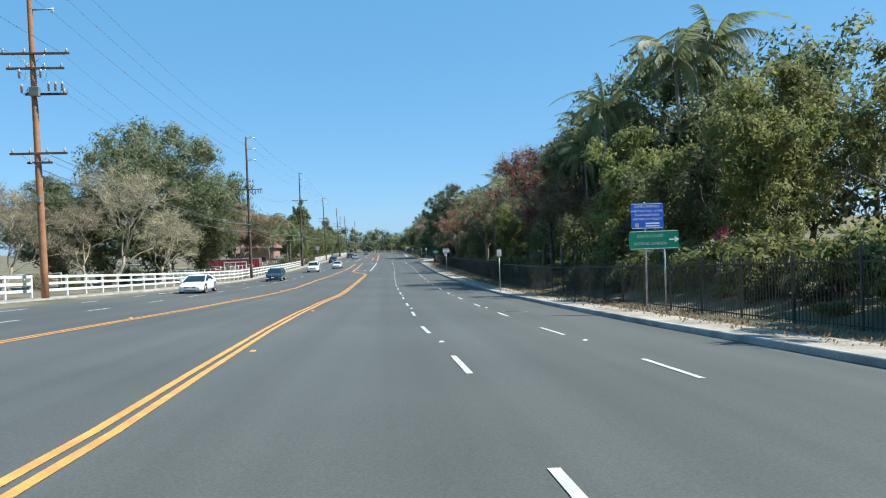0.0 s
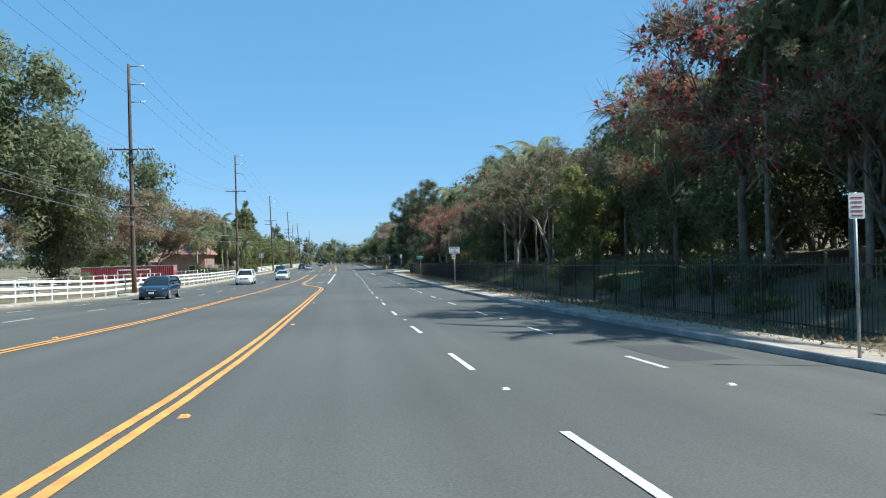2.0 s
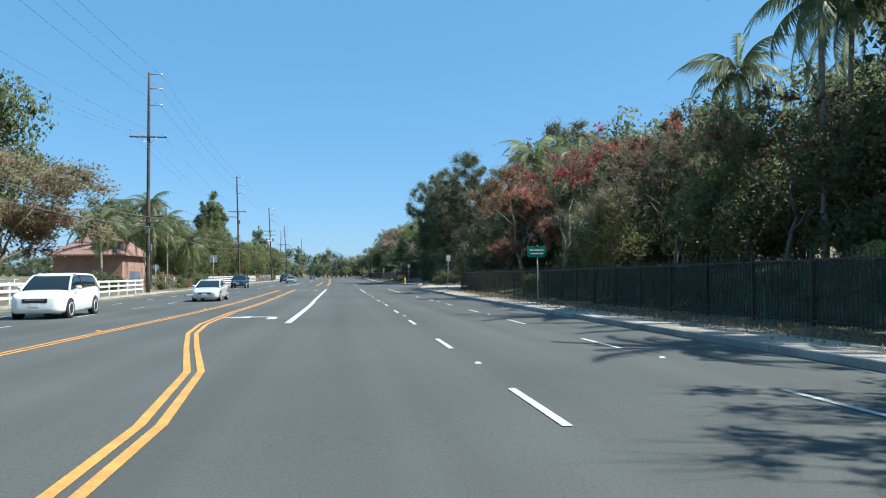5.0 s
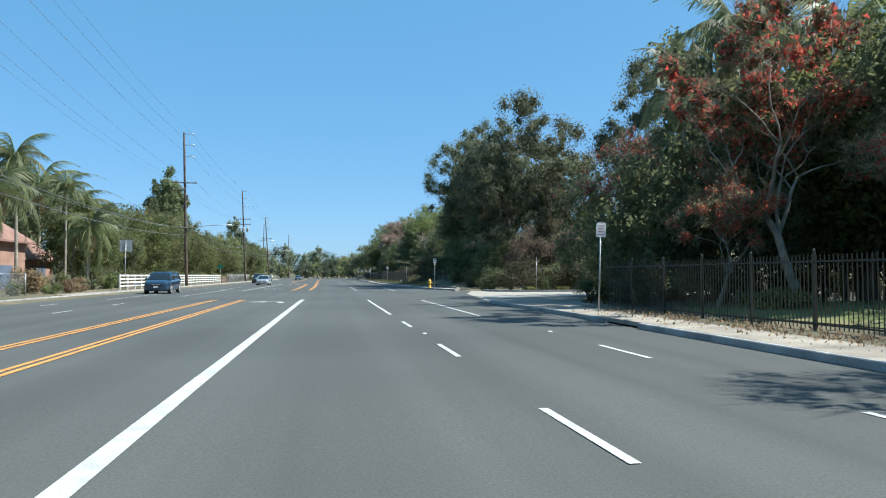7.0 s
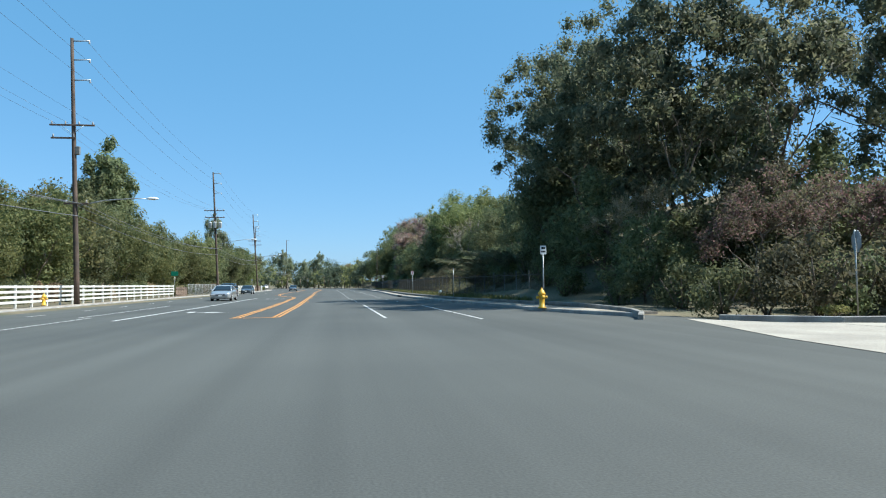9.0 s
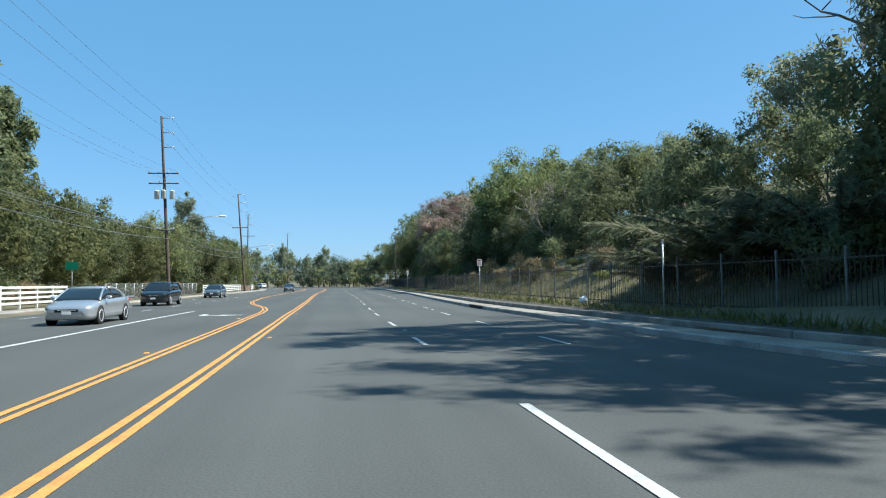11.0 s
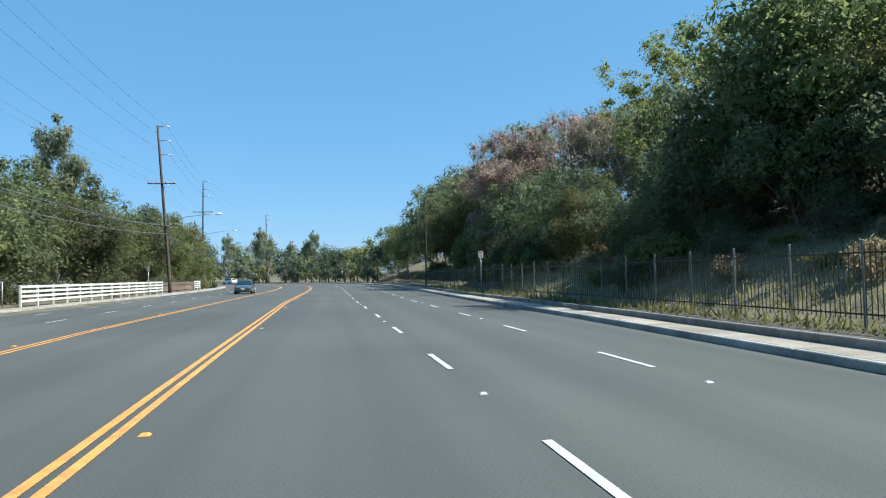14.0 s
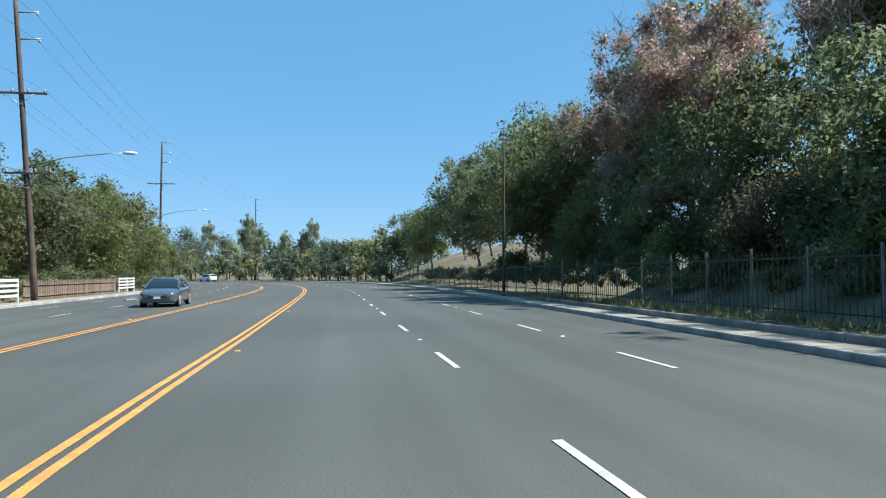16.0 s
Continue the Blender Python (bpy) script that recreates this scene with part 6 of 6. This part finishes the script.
part("arrow_head", mesh_of("arrow_head", [(0, 0, 0.11), (0, 0, -0.11), (0.16, 0, 0)], [(0, 1, 2)], M_SIGN_W), g, "white arrow head", Matrix.Translation((1.02, -0.02, 2.52)))
sign("parking_sign", "small white parking sign on a thin steel post", (7.35, 45.9, 0.87), [(0, 2.78)], [(0, 2.55, 0.30, 0.44, M_SIGN_W, 0, bars(5, 0.22, 0.14, 0.075, 0.018, M_SIGN_R))])
sign("fine_sign", "white littering fine sign on a steel post", (7.56, 88.96, 0.31), [(0, 3.15)],
     [(0, 2.93, 0.84, 0.54, M_SIGN_W, 0, [("$1000 FINE", 0, 0.155, 0.15, M_INK), ("FOR", 0, 0.0, 0.12, M_INK), ("LITTERING", 0, -0.155, 0.145, M_INK)] + frame_lines(0.78, 0.48, M_INK, 0.012)),
      (-0.08, 2.44, 0.30, 0.40, M_SIGN_W, 0, [(0.24, 0, 0.14, 0.05, M_SIGN_R)] + bars(3, 0.2, 0.04, 0.07, 0.035, M_SIGN_R))])
sign("guide_sign", "green guide sign on a steel post", (8.6, 122.0, 0.2), [(0, 2.9)], [(-0.05, 2.55, 0.98, 0.55, M_SIGN_G, 0, bars(2, 0.7, 0.08, 0.17, 0.06, M_SIGN_W))])
sign("parking_sign", "small white parking sign on a leaning post", (8.35, 149.2, 0.1), [(0, 3.2)], [(0, 2.95, 0.36, 0.52, M_SIGN_W, 0, bars(4, 0.24, 0.14, 0.1, 0.018, M_SIGN_R))], lean=2.0)
sign("stop_sign", "bare back of a stop sign on a steel post", (17.1, 184.8, 0.2), [(0, 2.8)], [(0, 2.4, 0.76, 0.76, M_ALU, 8, [])], turn=72)
sign("parking_sign", "small white sign beside a yellow hydrant", (9.75, 196.8, 0.12), [(0, 3.05)], [(0, 2.82, 0.32, 0.44, M_SIGN_W, 0, [(0.2, 0, 0.1, 0.1, M_INK), (0.22, 0, -0.08, 0.06, M_INK)])])
for x, y, h in ((9.2, 249.7, 2.9), (9.33, 305.0, 3.1), (9.6, 352.0, 3.0)):
    sign("parking_sign", "white no-parking sign on a steel post", (x, y, 0.1), [(0, h)], [(0, h - 0.25, 0.34, 0.48, M_SIGN_W, 0, [(0.26, 0, 0.16, 0.08, M_SIGN_R)] + bars(4, 0.24, 0.05, 0.07, 0.03, M_SIGN_R))])
sign("post", "thin bare steel sign post", (9.6, 222.0, 0.1), [(0, 2.6)], [(0, 2.5, 0.08, 0.12, M_ALU, 0, [])])
sign("warning_sign", "white square sign at the outside of the bend", (2.0, 452.0, -0.2), [(0, 3.6)], [(0, 3.1, 1.2, 1.3, M_SIGN_W, 0, [])])
sign("warning_sign", "grey back of a diamond warning sign on a post", (-19.0, 190.7, 0.1), [(0, 4.35)], [(0, 4.0, 1.05, 1.05, M_ALU, 4, [])], turn=180)
sign("round_sign", "pale back of a round sign on a post", (-21.4, 169.0, 0.1), [(0, 2.9)], [(0, 2.55, 0.72, 0.72, M_ALU, 16, [])], turn=180)
sign("road_sign", "green sign back above the white fence", (-20.9, 256.5, 0.1), [(0, 3.3)], [(0, 2.95, 0.9, 0.6, M_SIGN_G, 0, [])])
sign("parking_sign", "small sign on a post by the board fence", (-19.8, 331.0, 0.1), [(0, 2.9)], [(0, 2.7, 0.3, 0.45, M_ALU, 0, [])])


def hydrant(x, y, z, s=1.0):
    ob = thing("fire_hydrant", "yellow fire hydrant with side outlets", "fire hydrant", m=Matrix.Translation((x, y, z)) @ Matrix.Scale(s, 4))
    part("barrel", turned("barrel", [(0.17, 0.0), (0.17, 0.05), (0.11, 0.07), (0.11, 0.52), (0.15, 0.55), (0.15, 0.60), (0.11, 0.66), (0.06, 0.74), (0.03, 0.76), (0.03, 0.82)], M_HYDRANT, 14), ob)
    for a, r in ((0, 0.05), (180, 0.05), (-90, 0.065)):
        part("outlet", turned("outlet", [(r, 0), (r, 0.07), (r * 1.25, 0.08), (r * 1.25, 0.13), (0.02, 0.15)], M_HYDRANT, 10), ob, "", Matrix.Translation((0, 0, 0.44)) @ pose(0, 0, 0, 0, 90, a) @ Matrix.Translation((0, 0, 0.09)))


hydrant(8.86, 194.3, 0.14, 1.15)
hydrant(-19.6, 213.0, 0.2, 1.0)


# ---------- buildings beyond the left fence ----------
def container(x, y, length, h=2.5, w=2.4):
    z = land_z(x, y)
    ob = thing("red_container", "faded red corrugated steel container in a yard", "container", m=Matrix.Translation((x, y, z)))
    n = int(length / 0.28)
    vs, fs = [], []
    prof = [(0, 0.0), (0.09, 0.0), (0.13, 0.06), (0.24, 0.06)]
    xs = [(-length + i * 0.28 + a, b) for i in range(n) for a, b in prof] + [(0.0, 0.0)]
    for a, b in xs:
        vs += [(a, b, 0.12), (a, b, h - 0.12)]
    for i in range(len(xs) - 1):
        fs.append((2 * i, 2 * i + 2, 2 * i + 3, 2 * i + 1))
    part("corrugated_side", mesh_of("corrugated_side", vs, fs, M_RED_WALL), ob)
    part("end_wall", box("end_wall", (-0.06, 0.0, 0.1), (0.0, w, h - 0.1), M_RED_WALL), ob, "brighter red end doors")
    for yy in (0.4, 0.95, 1.45, 2.0):
        part("locking_rod", tubes("locking_rod", [[(Vector((0.04, yy, 0.2)), 0.02), (Vector((0.04, yy, h - 0.2)), 0.02)]], M_STEEL, 5), ob)
    part("roof", box("roof", (-length, 0.0, h - 0.12), (0.02, w, h), M_STEEL, 0.02), ob, "pale steel roof")
    part("back_wall", box("back_wall", (-length, w - 0.05, 0.1), (0.0, w, h - 0.1), M_RED_WALL), ob)
    part("base_rail", box("base_rail", (-length, -0.02, 0.0), (0.02, w, 0.13), M_RED_WALL, 0.01), ob)
    return ob


container(-24.9, 136.4, 12.2)


def house(x, y, w, d, wall_h, ridge, label, wm, gable=None):
    """A house with its long side to the road: walls, hipped roof with eaves, windows with frames."""
    z = land_z(x, y)
    ob = thing("house", label, "house", m=Matrix.Translation((x, y, z)))
    for nm, lo, hi in (("wall", (-w, 0, 0), (0, 0.2, wall_h)), ("wall", (-0.2, 0.2, 0), (0, d, wall_h)), ("wall", (-w, d - 0.2, 0), (-0.2, d, wall_h)), ("wall", (-w, 0.2, 0), (-w + 0.2, d - 0.2, wall_h))):
        part(nm, box(nm, lo, hi, wm), ob)
    e = 0.7
    vs = [(-w - e, -e, wall_h), (e, -e, wall_h), (e, d + e, wall_h), (-w - e, d + e, wall_h), (-w * 0.75, d / 2, ridge), (-w * 0.2, d / 2, ridge)]
    vs += [(v[0], v[1], v[2] - 0.18) for v in vs[:4]]
    roof = part("roof", mesh_of("roof", vs, [(0, 1, 5, 4), (1, 2, 5), (2, 3, 4, 5), (3, 0, 4), (6, 7, 1, 0), (7, 8, 2, 1), (8, 9, 3, 2), (9, 6, 0, 3), (9, 8, 7, 6)], M_ROOF), ob)
    for i, xx in enumerate((-w * 0.75, -w * 0.3)):
        wd = part("window", box("window", (xx - 0.7, -0.06, 1.0), (xx + 0.7, -0.01, 2.2), M_VINYL), ob, "white framed window")
        part("pane", box("pane", (xx - 0.6, -0.08, 1.1), (xx + 0.6, -0.062, 2.1), M_GLASS), wd, "dark window glass")
    part("garage_door", box("garage_door", (0.005, d * 0.3, 0.1), (0.05, d * 0.75, 2.3), M_BLUEWALL, 0.01), ob, "slate blue side door")
    return ob


house(-30.4, 187.5, 8.8, 11.0, 4.6, 7.4, "tan house with a brown shingle roof behind trees", M_STUCCO)
house(-34.0, 206.0, 12.0, 9.0, 3.0, 6.0, "house with terracotta roof half hidden by palms", M_STUCCO)


def pipe_fence(x0, y0, x1, y1, h=1.5):
    ob = thing("corral_fence", "grey pipe-rail corral fence in a dirt yard", "fence", "corral fences")
    n = max(1, round(math.hypot(x1 - x0, y1 - y0) / 3.0))
    pts = [Vector((x0 + (x1 - x0) * i / n, y0 + (y1 - y0) * i / n, 0)) for i in range(n + 1)]
    for p in pts:
        p.z = land_z(p.x, p.y)
        part("post", tubes("post", [[(p, 0.045), (p + Vector((0, 0, h)), 0.045)]], M_STEEL, 6), ob)
    for p, q in zip(pts, pts[1:]):
        for z in (h - 0.05, h * 0.62, h * 0.28):
            part("rail", tubes("rail", [[(p + Vector((0, 0, z)), 0.03), (q + Vector((0, 0, z)), 0.03)]], M_STEEL, 5), ob)


pipe_fence(-24.5, 80, -24.5, 128)
pipe_fence(-42, 92, -25, 92)
pipe_fence(-42, 118, -25, 118)
pipe_fence(-26, 58, -44, 60)
pipe_fence(-26, 140, -26, 170)
part("feed_shed_roof", box("feed_shed_roof", (-2.2, -3, 2.2), (2.2, 3, 2.32), M_STEEL, 0.02), thing("feed_shed", "open shed with a pale metal roof in a horse yard", "shed", m=Matrix.Translation((-36, 104, land_z(-36, 104)))))
shed = bpy.data.objects["feed_shed"]
for x, y in ((-2, -2.8), (2, -2.8), (-2, 2.8), (2, 2.8)):
    part("shed_post", tubes("shed_post", [[(Vector((x, y, 0)), 0.06), (Vector((x, y, 2.2)), 0.06)]], M_STEEL, 6), shed)
# a gate of white boards before the red container
gate = thing("yard_gate", "white framed yard gate by a red container", "gate", m=Matrix.Translation((-25.2, 126.0, land_z(-25.2, 126))))
for lo, hi in (((-4.0, 0, 0.2), (0, 0.08, 0.32)), ((-4.0, 0, 1.9), (0, 0.08, 2.05)), ((-4.0, 0, 0), (-3.88, 0.08, 2.0)), ((-0.12, 0, 0), (0, 0.08, 2.0)), ((-2.05, 0, 0.3), (-1.93, 0.08, 1.9))):
    part("gate_bar", box("gate_bar", lo, hi, M_VINYL, 0.008), gate)

# litter by the wall
for x, y, s in ((9.6, 229.5, 0.22), (9.5, 229.0, 0.16)):
    bm = bmesh.new()
    bmesh.ops.create_icosphere(bm, subdivisions=2, radius=s)
    for v in bm.verts:
        v.co *= 0.8 + 0.35 * noise.noise(v.co * 9)
    thing("crumpled_bag", "crumpled white plastic bag by a low wall", "litter", me=from_bm("crumpled_bag", bm, M_SIGN_W, True), m=Matrix.Translation((x, y, 0.55)))


# ---------- vehicles ----------
def loft(name, rings, material, shade=True, caps=True):
    n = len(rings[0])
    vs = [v for r in rings for v in r]
    fs = [(i * n + j, i * n + (j + 1) % n, (i + 1) * n + (j + 1) % n, (i + 1) * n + j) for i in range(len(rings) - 1) for j in range(n)]
    if caps:
        fs += [tuple(reversed(range(n))), tuple((len(rings) - 1) * n + j for j in range(n))]
    bm = bmesh.new()
    bv = [bm.verts.new(v) for v in vs]
    for f in fs:
        bm.faces.new([bv[i] for i in f])
    return from_bm(name, bm, material, shade)


WHEEL_TYRE = turned("tyre", [(0.20, -0.10), (0.31, -0.11), (0.335, -0.07), (0.335, 0.07), (0.31, 0.11), (0.20, 0.10)], M_BLACK, 18)
WHEEL_RIM = turned("rim", [(0.06, -0.02), (0.22, 0.06), (0.245, 0.112), (0.215, 0.120), (0.19, 0.078), (0.06, 0.092), (0.0, 0.097)], M_RIM, 10)


def glide(rows, k=3):
    """Rows of numbers with k - 1 smooth steps put between each two (Catmull-Rom)."""
    a = np.array(rows, float)
    out = []
    for i in range(len(a) - 1):
        p0, p1, p2, p3 = a[max(0, i - 1)], a[i], a[i + 1], a[min(len(a) - 1, i + 2)]
        for q in range(k):
            t = q / k
            out.append(0.5 * (2 * p1 + (p2 - p0) * t + (2 * p0 - 5 * p1 + 4 * p2 - p3) * t * t + (3 * p1 - p0 - 3 * p2 + p3) * t ** 3))
    out.append(a[-1])
    return out


def car(label, colour, place, facing, kind="sedan", length=4.75, width=1.82, height=1.44):
    """facing: degrees its nose is turned from +y. The body is lofted along its length; the glasshouse, roof, lamps, wheels and mirrors are parts."""
    L, W, H = length, width / 2, height
    f = L / 2
    tall = kind in ("suv", "wagon")
    zs = (0.64 * H / 0.96) if tall else H / 1.46
    wr = 1.1 if kind == "suv" else 1.0
    ob = thing("car", label, "car", "vehicles on the road", m=Matrix.Translation(place) @ pose(0, 0, 0, 0, 0, facing))
    # from the nose: place, half width, sill, shoulder, crown
    nose = 0.06 if tall else 0.0
    rows = [(0.0, 0.58, 0.34, 0.60 + nose, 0.62 + nose), (0.05, 0.76, 0.25, 0.68 + nose, 0.71 + nose), (0.22, 0.91, 0.20, 0.74 + nose, 0.79 + nose), (0.60, 0.98, 0.19, 0.82 + nose, 0.88 + nose), (1.10, 1.0, 0.19, 0.90, 0.96),
            (1.60, 1.0, 0.19, 0.94, 0.97), (2.50, 1.0, 0.19, 0.96, 0.98), (L - 1.40, 1.0, 0.19, 0.99, 1.01), (L - 0.85, 0.985, 0.20, 1.01, 1.05), (L - 0.40, 0.95, 0.22, 1.0, 1.06), (L - 0.10, 0.89, 0.28, 0.97, 1.02), (L, 0.80, 0.38, 0.84, 0.86)]
    rings = []
    for u, w, z0, zsh, zt in glide(rows):
        w, z0, zsh, zt = w * W, z0 * (1.15 if kind == "suv" else 1.0), zsh * zs, zt * zs
        half = [(w * 0.80, z0), (w * 0.93, z0 + 0.03), (w * 0.985, z0 + 0.13), (w, z0 + (zsh - z0) * 0.45), (w * 0.99, z0 + (zsh - z0) * 0.72), (w * 0.965, zsh - 0.05), (w * 0.92, zsh), (w * 0.82, zsh + (zt - zsh) * 0.55), (w * 0.45, zt)]
        rings.append([(a, f - u, b) for a, b in half] + [(-a, f - u, b) for a, b in reversed(half)])
    part("body", loft("body", rings, colour), ob)
    belt = 0.93 * zs
    if tall:
        prof = [(1.0, 0.0), (1.35, 0.46), (1.75, 0.88), (2.30, 1.0), (L - 1.3, 0.99), (L - 0.62, 0.92), (L - 0.36, 0.62), (L - 0.14, 0.0)]
    else:
        prof = [(1.0, 0.0), (1.45, 0.50), (1.92, 0.90), (2.45, 1.0), (L - 1.75, 0.95), (L - 1.25, 0.68), (L - 0.70, 0.0)]
    gl = []
    for u, v in glide(prof):
        v = min(1.0, max(0.0, v))
        z, w = belt + 0.03 + (H - belt - 0.05) * v, W * (0.90 - 0.19 * v)
        gl.append((v, [(W * 0.90, f - u, belt - 0.03), (W * 0.90 - (W * 0.90 - w) * 0.5, f - u, belt + (z - belt) * 0.55), (w, f - u, z - 0.03), (w * 0.9, f - u, z), (-w * 0.9, f - u, z), (-w, f - u, z - 0.03), (-W * 0.90 + (W * 0.90 - w) * 0.5, f - u, belt + (z - belt) * 0.55), (-W * 0.90, f - u, belt - 0.03)]))
    part("glasshouse", loft("glasshouse", [r for _, r in gl], M_GLASS), ob, "dark tinted window glass")
    top = [r for v, r in gl if v > 0.86]
    roof = [[(r[2][0] * 1.02, r[2][1], r[2][2] - 0.03), (r[3][0] * 1.0, r[3][1], r[3][2] + 0.012), (r[3][0] * 0.5, r[3][1], r[3][2] + 0.035), (r[4][0] * 0.5, r[4][1], r[4][2] + 0.035), (r[4][0] * 1.0, r[4][1], r[4][2] + 0.012), (r[5][0] * 1.02, r[5][1], r[5][2] - 0.03), (r[4][0] * 0.9, r[4][1], r[4][2] - 0.05), (r[3][0] * 0.9, r[3][1], r[3][2] - 0.05)] for r in top]
    part("roof", loft("roof", roof, colour), ob)
    n = len(gl)
    peak = max(range(n), key=lambda i: gl[i][0])
    for sx in (-1, 1):
        side = 2 if sx > 0 else 5
        front = [(Vector(gl[i][1][side]), 0.05 - 0.012 * gl[i][0]) for i in range(0, peak) if gl[i][0] < 0.97]
        rear = [(Vector(gl[i][1][side]), 0.075 - 0.02 * gl[i][0]) for i in range(peak, n)]
        part("pillar", tubes("pillar", [front], colour, 6), ob)
        part("pillar", tubes("pillar", [rear], colour, 6), ob)
        um = L * 0.53
        part("pillar", tubes("pillar", [[(Vector((sx * W * 0.905, f - um, belt)), 0.035), (Vector((sx * W * 0.73, f - um - 0.05, H - 0.06)), 0.03)]], M_BLACK, 5), ob)
        mi = bmesh.new()
        add_box(mi, (-0.12, -0.05, -0.07), (0.10, 0.08, 0.07), 0.04)
        part("mirror", from_bm("mirror", mi, colour, True), ob, "", Matrix.Translation((sx * (W + 0.09), f - 1.48, belt + 0.10)))
        hl = bmesh.new()
        add_box(hl, (-0.24, -0.10, -0.05), (0.22, 0.05, 0.05), 0.03)
        part("headlight", from_bm("headlight", hl, M_LAMP), ob, "clear headlight", Matrix.Translation((sx * W * 0.74, f - 0.16, (0.665 + nose) * zs)) @ pose(0, -sx * 8, 0, 0, 0, -sx * 38))
        fog = bmesh.new()
        add_box(fog, (-0.13, -0.06, -0.06), (0.13, 0.03, 0.06), 0.02)
        part("fog_lamp_recess", from_bm("fog_lamp_recess", fog, M_BLACK), ob, "black fog lamp recess", Matrix.Translation((sx * W * 0.74, f - 0.115, 0.40 * zs)) @ pose(0, 0, 0, 0, 0, -sx * 34))
        tl = bmesh.new()
        add_box(tl, (-0.19, -0.05, -0.07), (0.19, 0.08, 0.07), 0.03)
        part("tail_light", from_bm("tail_light", tl, M_TAIL), ob, "red tail light", Matrix.Translation((sx * W * 0.72, -f + 0.08, 0.88 * zs)) @ pose(0, 0, 0, 0, 0, sx * 24))
        part("door_handle", box("door_handle", (-0.012, -0.10, -0.015), (0.012, 0.10, 0.015), colour, 0.008), ob, "", Matrix.Translation((sx * (W * 0.985 + 0.006), f - um - 0.22 + 0.45, 0.80 * zs)))
        for wy in (f - 0.90, -f + 0.98):
            wh = part("wheel", WHEEL_TYRE, ob, "", Matrix.Translation((sx * (W - 0.10), wy, 0.335 * wr)) @ pose(0, 0, 0, 0, 90 * sx, 0) @ Matrix.Scale(wr, 4))
            part("rim", WHEEL_RIM, wh, "alloy wheel rim")
            part("wheel_arch", turned("wheel_arch", [(0.30, -0.02), (0.39, -0.02), (0.39, 0.010), (0.30, 0.010)], M_BLACK, 18), ob, "", Matrix.Translation((sx * (W - 0.012), wy, 0.345 * wr)) @ pose(0, 0, 0, 0, 90 * sx, 0) @ Matrix.Scale(wr, 4))
    part("grille", box("grille", (-W * 0.46, f - 0.08, (0.50 + nose * 0.6) * zs), (W * 0.46, f + 0.010, (0.63 + nose) * zs), M_BLACK, 0.02), ob, "black front grille")
    part("grille_trim", box("grille_trim", (-W * 0.34, f - 0.05, (0.575 + nose) * zs), (W * 0.34, f + 0.018, (0.59 + nose) * zs), M_RIM, 0.004), ob, "bright grille bar")
    part("air_intake", box("air_intake", (-W * 0.52, f - 0.12, 0.27 * zs + 0.04), (W * 0.52, f - 0.004, 0.40 * zs), M_BLACK, 0.02), ob, "black lower air intake")
    part("number_plate", box("number_plate", (-0.16, f - 0.004, 0.43 * zs), (0.16, f + 0.016, 0.43 * zs + 0.12), M_PLATE), ob)
    part("number_plate", box("number_plate", (-0.16, -f - 0.012, 0.66 * zs), (0.16, -f + 0.02, 0.66 * zs + 0.13), M_PLATE), ob)
    part("rear_bumper", box("rear_bumper", (-W * 0.84, -f - 0.02, 0.34), (W * 0.84, -f + 0.2, 0.52), M_BLACK if kind == "suv" else colour, 0.04), ob)
    return ob


C_WHITE = paint("white car paint", (0.78, 0.78, 0.77), 0.25, 0, 0.8)
C_SILVER = paint("silver car paint", (0.45, 0.47, 0.49), 0.28, 0.6, 0.8)
C_PALE = paint("pale silver car paint", (0.66, 0.67, 0.66), 0.28, 0.3, 0.8)
C_BLACK = paint("black car paint", (0.012, 0.013, 0.015), 0.18, 0, 0.8)
C_NAVY = paint("dark blue car paint", (0.02, 0.045, 0.085), 0.2, 0.2, 0.8)
C_GREY = paint("blue grey car paint", (0.10, 0.125, 0.145), 0.22, 0.4, 0.8)


def on_road(x, y):
    return (x, y, road_z(x, y))


car("white coupe with dark windows driving on the road", C_WHITE, on_road(-13.6, 51.5), 180, "coupe", 4.4, 1.75, 1.3)
car("dark blue-grey hatchback on the road", C_NAVY, on_road(-13.2, 83.0), 180, "wagon", 4.4, 1.8, 1.5)
car("large white sport utility vehicle on the road", C_WHITE, on_road(-12.6, 119.0), 182, "suv", 4.9, 1.95, 1.76)
car("pale silver compact saloon on the road", C_PALE, on_road(-9.9, 137.6), 180, "sedan", 4.65, 1.78, 1.44)
car("dark blue sport utility vehicle on the road", C_NAVY, on_road(-14.5, 185.0), 180, "suv", 4.9, 1.95, 1.75)
car("silver saloon with a dark grille on the road", C_SILVER, on_road(-10.75, 230.6), 180, "sedan", 4.88, 1.84, 1.44)
car("black sport utility vehicle on the road", C_BLACK, on_road(-13.9, 254.5), 180, "suv", 4.9, 1.95, 1.7)
car("blue-grey saloon on the road", C_GREY, on_road(-14.8, 281.5), 180, "sedan", 4.8, 1.82, 1.46)
car("dark teal-grey saloon on the road", C_GREY, on_road(-10.3, 331.5), 182, "sedan", 4.7, 1.81, 1.44)
p = at3(462, 1.6)
car("white sport utility vehicle driving away round the bend", C_WHITE, p, math.degrees(heading(462)), "suv", 4.8, 1.9, 1.75)
